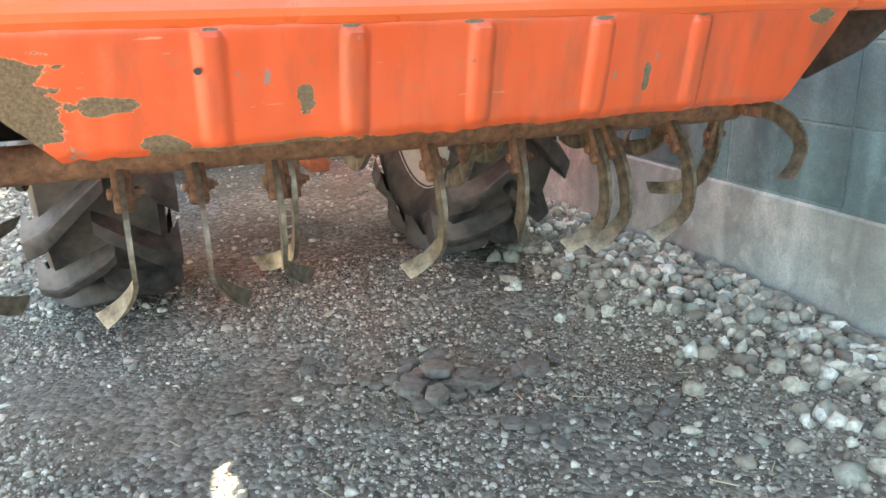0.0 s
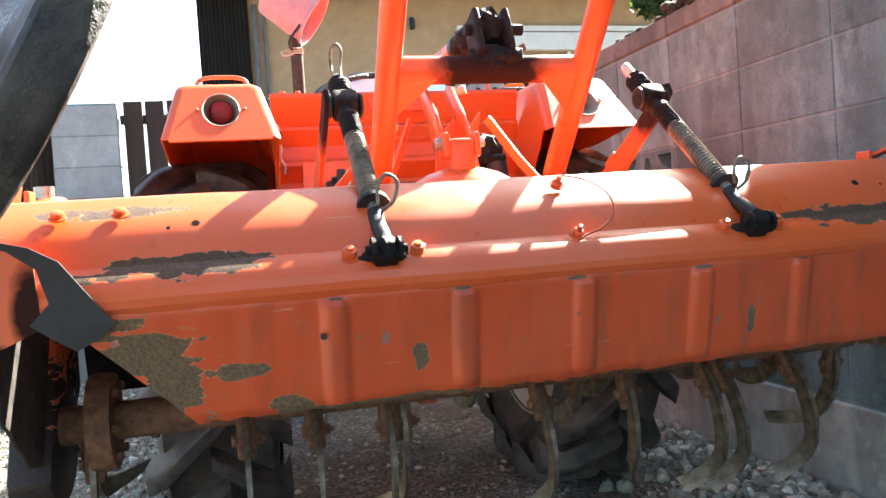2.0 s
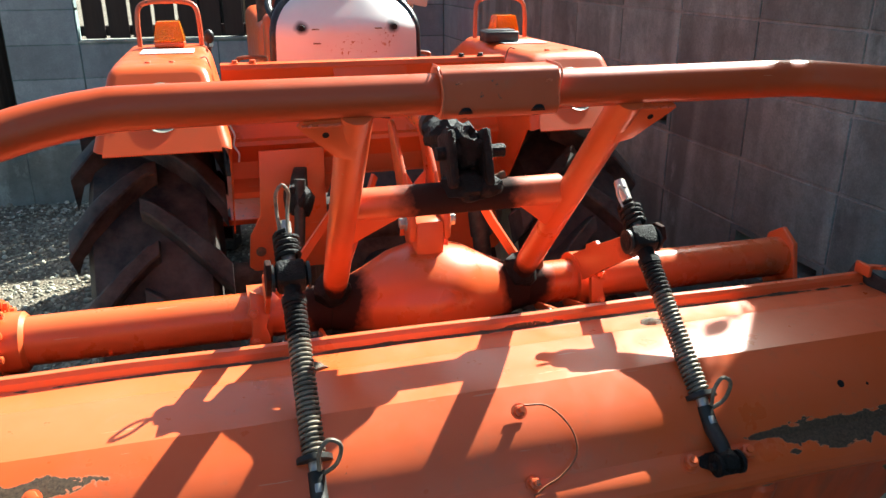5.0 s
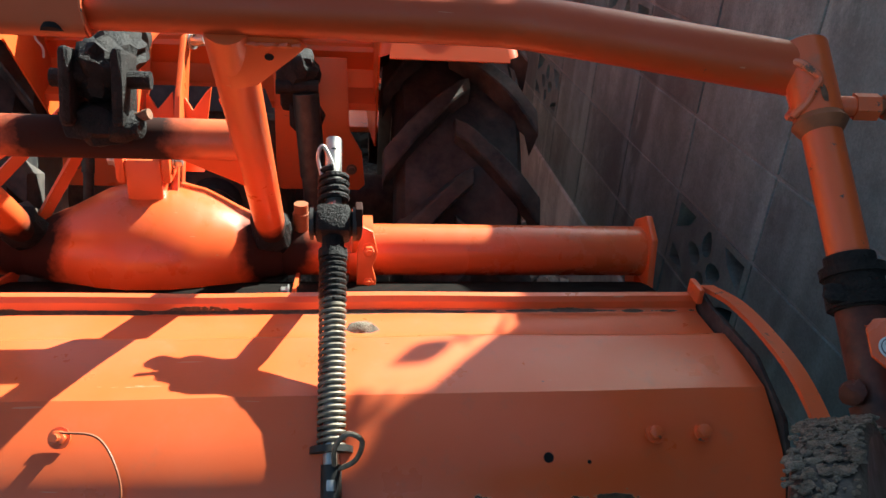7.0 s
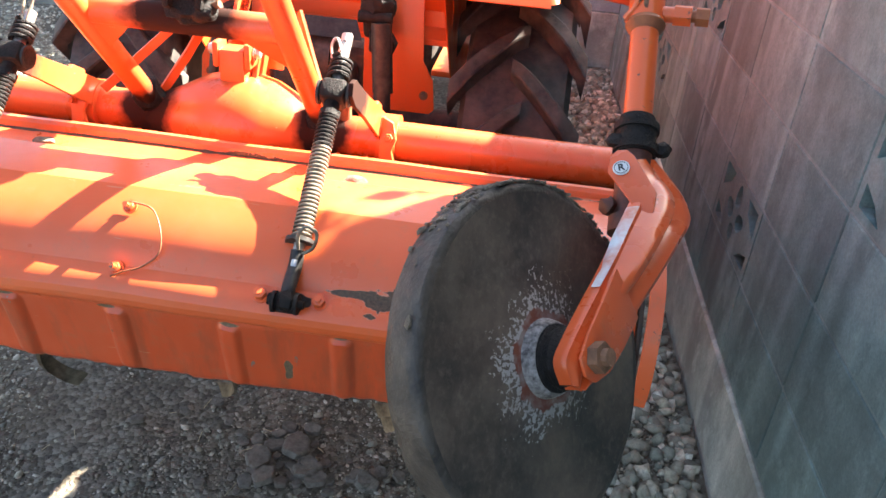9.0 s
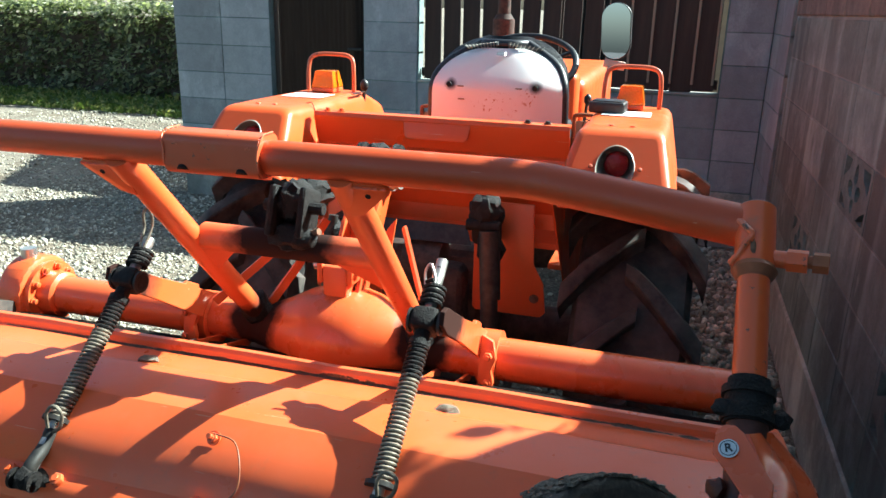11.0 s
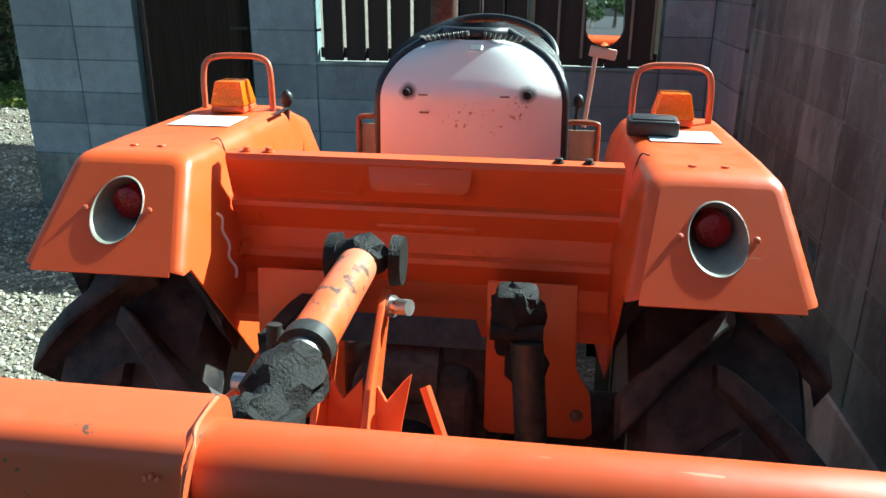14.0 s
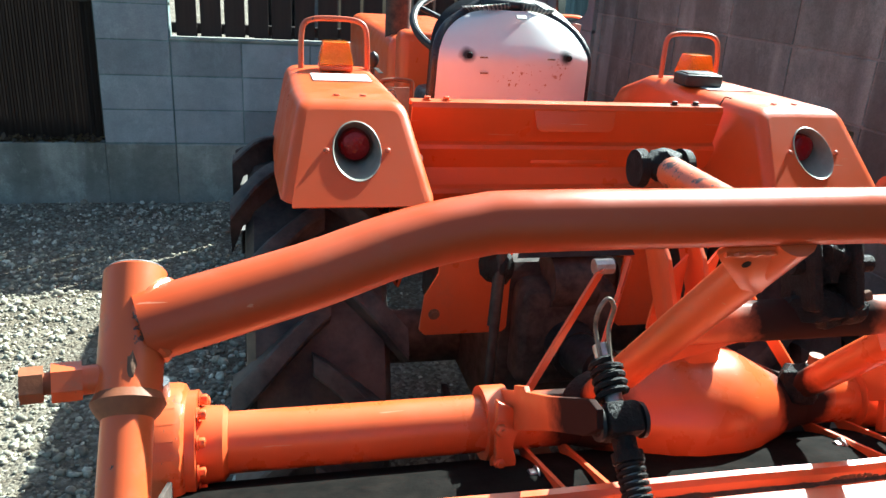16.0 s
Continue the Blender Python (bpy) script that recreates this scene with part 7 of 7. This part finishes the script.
    for s in (-1, 1):
        hx = 0.03 + s * 0.275
        r = part("hand_rail", sweep(smooth_path([(hx - 0.045, 2.86, 1.02), (hx - 0.045, 2.86, 1.135), (hx - 0.035, 2.86, 1.155), (hx + 0.035, 2.86, 1.155), (hx + 0.045, 2.86, 1.135), (hx + 0.045, 2.86, 1.02)], 4), ring(0.007, 10)), rust_orange, tractor, "small orange tube rail beside the seat")
        part("infill", box((0.078, 0.004, 0.10), at(hx, 2.866, 1.085)), grey_bezel, r)
    b = part("control_box", box((0.095, 0.075, 0.030), at(0.412, 2.325, 1.252, 0, 0, -4), 0.006, 3), black_plastic, tractor, "black plastic box on the fender")
    part("lid", box((0.078, 0.058, 0.004), at(0.412, 2.325, 1.268, 0, 0, -4), 0.0015), vinyl, b)


def tyre_bm(R, W, rim, n=72, depth=0.042):
    """The carcass of an agricultural tyre round the X axis."""
    body = R - depth
    prof = [(-W * 0.36, rim), (-W * 0.47, rim + 0.04), (-W * 0.50, body - 0.10), (-W * 0.48, body - 0.03), (-W * 0.43, body - 0.006), (-W * 0.2, body), (0, body + 0.003), (W * 0.2, body), (W * 0.43, body - 0.006), (W * 0.48, body - 0.03), (W * 0.50, body - 0.10), (W * 0.47, rim + 0.04), (W * 0.36, rim)]
    return lathe(prof, n)


def lug_mesh(R, W, depth, s, reach):
    """One slanting lug from the tread's middle out over the shoulder."""
    body = R - depth
    bm = bmesh.new()
    rows = []
    steps = 8
    for i in range(steps + 1):
        f = i / steps
        x = s * (-0.018 + (W * 0.50 + 0.044) * f)
        ang = reach * f ** 1.15
        th = (0.019 + 0.014 * f) / R
        top = R - (0.0 if f < 0.70 else 0.035 * (f - 0.70) / 0.30) - (0.010 if i == 0 else 0)
        base = body - 0.02 - (0.06 if f > 0.9 else 0)
        rows.append([bm.verts.new((x, r * math.cos(q), r * math.sin(q))) for r, q in ((base, ang - th * 1.6), (top - 0.004, ang - th * 1.05), (top, ang - th * 0.8), (top, ang + th * 0.8), (top - 0.004, ang + th * 1.05), (base, ang + th * 1.6))])
    for r0, r1 in zip(rows, rows[1:]):
        for j in range(5):
            bm.faces.new((r0[j], r0[j + 1], r1[j + 1], r1[j]))
    bm.faces.new(rows[0])
    bm.faces.new(rows[-1][::-1])
    bmesh.ops.recalc_face_normals(bm, faces=bm.faces[:])
    ob = part("lug", bm, lug_rubber, None, smooth=0.5)
    me = ob.data
    bpy.data.objects.remove(ob)
    return me


def add_lugs(tyre, R, W, depth, count, reach, phase):
    for s in (-1, 1):
        me = lug_mesh(R, W, depth, s, reach)
        for k in range(count):
            o = new("lug", me)
            o.parent = tyre
            o.matrix_basis = Matrix.Rotation(2 * math.pi * (k + (0.5 if s > 0 else 0.0)) / count + phase, 4, "X")


cream_rim = plain("cream_rim_paint", (0.50, 0.47, 0.40), (0.66, 0.63, 0.56), 0.45, 0, 12)


def build_wheels():
    for s in (-1, 1):
        C = Matrix.Translation((s * 0.53, 2.38, 0.545))
        t = part("rear_tyre", tyre_bm(0.535, 0.29, 0.31, 72, 0.050), tyre_rubber, tractor, "dusty black lugged rear tyre", 0.5)
        t.matrix_basis = C
        add_lugs(t, 0.535, 0.29, 0.050, 15, 0.36, math.pi + (0.289 if s > 0 else 0.22))
        rim = part("rim", lathe([(-0.11, 0.315), (-0.115, 0.33), (-0.10, 0.31), (-0.06, 0.29), (0.02 * s, 0.27), (0.03 * s, 0.10), (0.03 * s, 0.0)], 48) if s > 0 else lathe([(0.11, 0.315), (0.115, 0.33), (0.10, 0.31), (0.06, 0.29), (-0.02, 0.27), (-0.03, 0.10), (-0.03, 0)], 48), cream_rim, t, "cream painted steel rim", 0.6)
        rim.matrix_parent_inverse = Matrix.Identity(4)
        C = Matrix.Translation((s * 0.44, 4.25, 0.315))
        t = part("front_tyre", tyre_bm(0.30, 0.17, 0.16, 48, 0.022), tyre_rubber, tractor, "small lugged front tyre", 0.5)
        t.matrix_basis = C
        add_lugs(t, 0.30, 0.17, 0.022, 11, 0.4, 0.1)
        rim = part("rim", merge(lathe([(-0.06, 0.165), (-0.02, 0.15), (0.0, 0.05), (0.0, 0)], 32), lathe([(0.06, 0.165), (0.02, 0.15), (0.004, 0.05), (0.004, 0)], 32)), cream_rim, t, "", 0.6)
        rim.matrix_parent_inverse = Matrix.Identity(4)


def build_underside():
    g = part("gear_housing", merge(box((0.30, 0.80, 0.42), at(0, 2.45, 0.68), 0.04, 3), box((0.22, 0.10, 0.24), at(0.0, 2.03, 0.74), 0.03, 3), rod((-0.42, 2.38, 0.56), (0.42, 2.38, 0.56), 0.07, 20), lathe([(-0.05, 0), (-0.05, 0.06), (0.05, 0.06), (0.05, 0)], 20, at(0.0, 2.02, 0.86))), dark_cast, tractor, "dirty cast-iron gear housing", 0.5)
    part("engine_block", box((0.36, 1.3, 0.36), at(0, 3.75, 0.68), 0.03), dark_cast, g)
    part("front_axle", rod((-0.40, 4.25, 0.34), (0.40, 4.25, 0.34), 0.04, 12), dark_cast, g)
    for s in (-1, 1):
        fr = part("frame_plate", slab([(-0.095, -0.015), (-0.085, -0.025), (0.085, -0.025), (0.098, -0.012), (0.090, 0.065), (0.062, 0.115), (0.055, 0.27), (-0.095, 0.27)], 0.008, Matrix.Translation((s * 0.222, 2.035, 0.765)) @ pose(0, 0, 0, 90, 0, 0) @ Matrix.Diagonal((s, 1, 1, 1)), 0.002), orange, tractor, "orange frame plate beside the gear housing")
        part("bolt", hexbolt(0.009, 0.008, facing((s * 0.29, 2.026, 0.79), (0, -1, 0))), rust, fr)
        la = part("lift_arm", merge(sweep(smooth_path([(s * 0.16, 2.12, 0.92), (s * 0.185, 2.02, 0.965), (s * 0.21, 1.88, 0.955)], 4), [(-0.014, -0.028), (0.014, -0.028), (0.014, 0.028), (-0.014, 0.028)]), *([box((0.066, 0.05, 0.12), at(0.180, 1.925, 1.015, 12), 0.012, 2), lumpy((0.043, 0.034, 0.046), at(0.182, 1.915, 1.03), 3, 3, 0.3, 3), rod((0.142, 1.89, 1.01), (0.222, 1.89, 1.01), 0.014, 14)] if s > 0 else []), lumpy((0.035, 0.035, 0.04), at(s * 0.20, 1.90, 0.95), 3, 2, 0.3, 3)), black_grease, tractor, "greasy black lift arm")
        thick = 0.021 if s > 0 else 0.010
        part("lift_rod", merge(rod((s * 0.198, 1.885, 1.00), (s * 0.235, 1.80, 0.52), thick, 12), rod((s * 0.198, 1.885, 1.00), (s * 0.212, 1.86, 0.84), thick * 1.2, 12)), black_steel, la)
        part("yoke", merge(box((0.007, 0.02, 0.07), at(s * 0.24 - 0.018, 1.80, 0.50)), box((0.007, 0.02, 0.07), at(s * 0.24 + 0.018, 1.80, 0.50)), box((0.043, 0.02, 0.01), at(s * 0.24, 1.80, 0.535))), black_steel, la)
        part("lower_link", sweep([(s * 0.20, 2.25, 0.46), (s * 0.245, 1.80, 0.50), (s * 0.26, 1.52, 0.60)], [(-0.008, -0.025), (0.008, -0.025), (0.008, 0.025), (-0.008, 0.025)]), black_steel, la)
    p = part("drive_shaft", merge(rod((0.0, 2.0, 0.72), (0.0, 1.80, 0.76), 0.045, 18), rod((0.0, 1.80, 0.76), (0.0, 1.60, 0.82), 0.035, 18), lathe([(-0.04, 0), (-0.04, 0.055), (0.04, 0.055), (0.04, 0)], 20, Matrix.Translation((0, 1.96, 0.73)) @ pose(0, 0, 0, 0, 0, 90))), black_plastic, tractor, "black guarded drive shaft")
    part("guard_plate", slab([(-0.13, 0), (0.13, 0), (0.11, 0.05), (-0.11, 0.05)], 0.006, Matrix.Translation((0, 1.99, 0.925)) @ pose(0, 0, 0, 60, 0, 0)), black_steel, p)
    part("draw_bar", box((0.05, 0.5, 0.03), at(-0.02, 2.15, 0.42), 0.005), rust_orange, tractor)
    part("step_plate", box((0.30, 0.6, 0.02), at(-0.36, 3.1, 0.62), 0.004), orange_dirty, tractor)
    part("step_plate", box((0.30, 0.6, 0.02), at(0.36, 3.1, 0.62), 0.004), orange_dirty, tractor)


def build_bucket():
    b = empty("bucket", "faded pink plastic bucket hung upside down over the exhaust stack", "bucket", m=at(-0.14, 3.5, 1.8))
    T = Matrix.Translation((-0.135, 3.50, 1.845)) @ pose(0, 0, 0, 8, 128, 0)
    prof = [(-0.105, 0.0), (-0.105, 0.083), (-0.098, 0.088), (0.085, 0.112), (0.09, 0.120), (0.098, 0.120), (0.098, 0.112), (0.09, 0.109), (-0.095, 0.084), (-0.095, 0.0)]
    part("pail", lathe(prof, 40, Matrix.Translation((-0.145, 3.50, 1.866)) @ pose(0, 0, 0, 0, 34, -12) @ Matrix.Diagonal((1.14, 1.06, 1.06, 1))), pink_plastic, b, "", 0.5)
    part("bail", tube([(-0.09, 3.42, 1.83), (-0.13, 3.40, 1.76), (-0.175, 3.42, 1.70), (-0.165, 3.47, 1.675), (-0.15, 3.50, 1.68)], 0.006, 8), black_plastic, b)


for sx in (-1, 1):
    build_fender(sx)
build_rear_panel()
build_seat()
build_cab_parts()
build_wheels()
build_underside()
build_bucket()
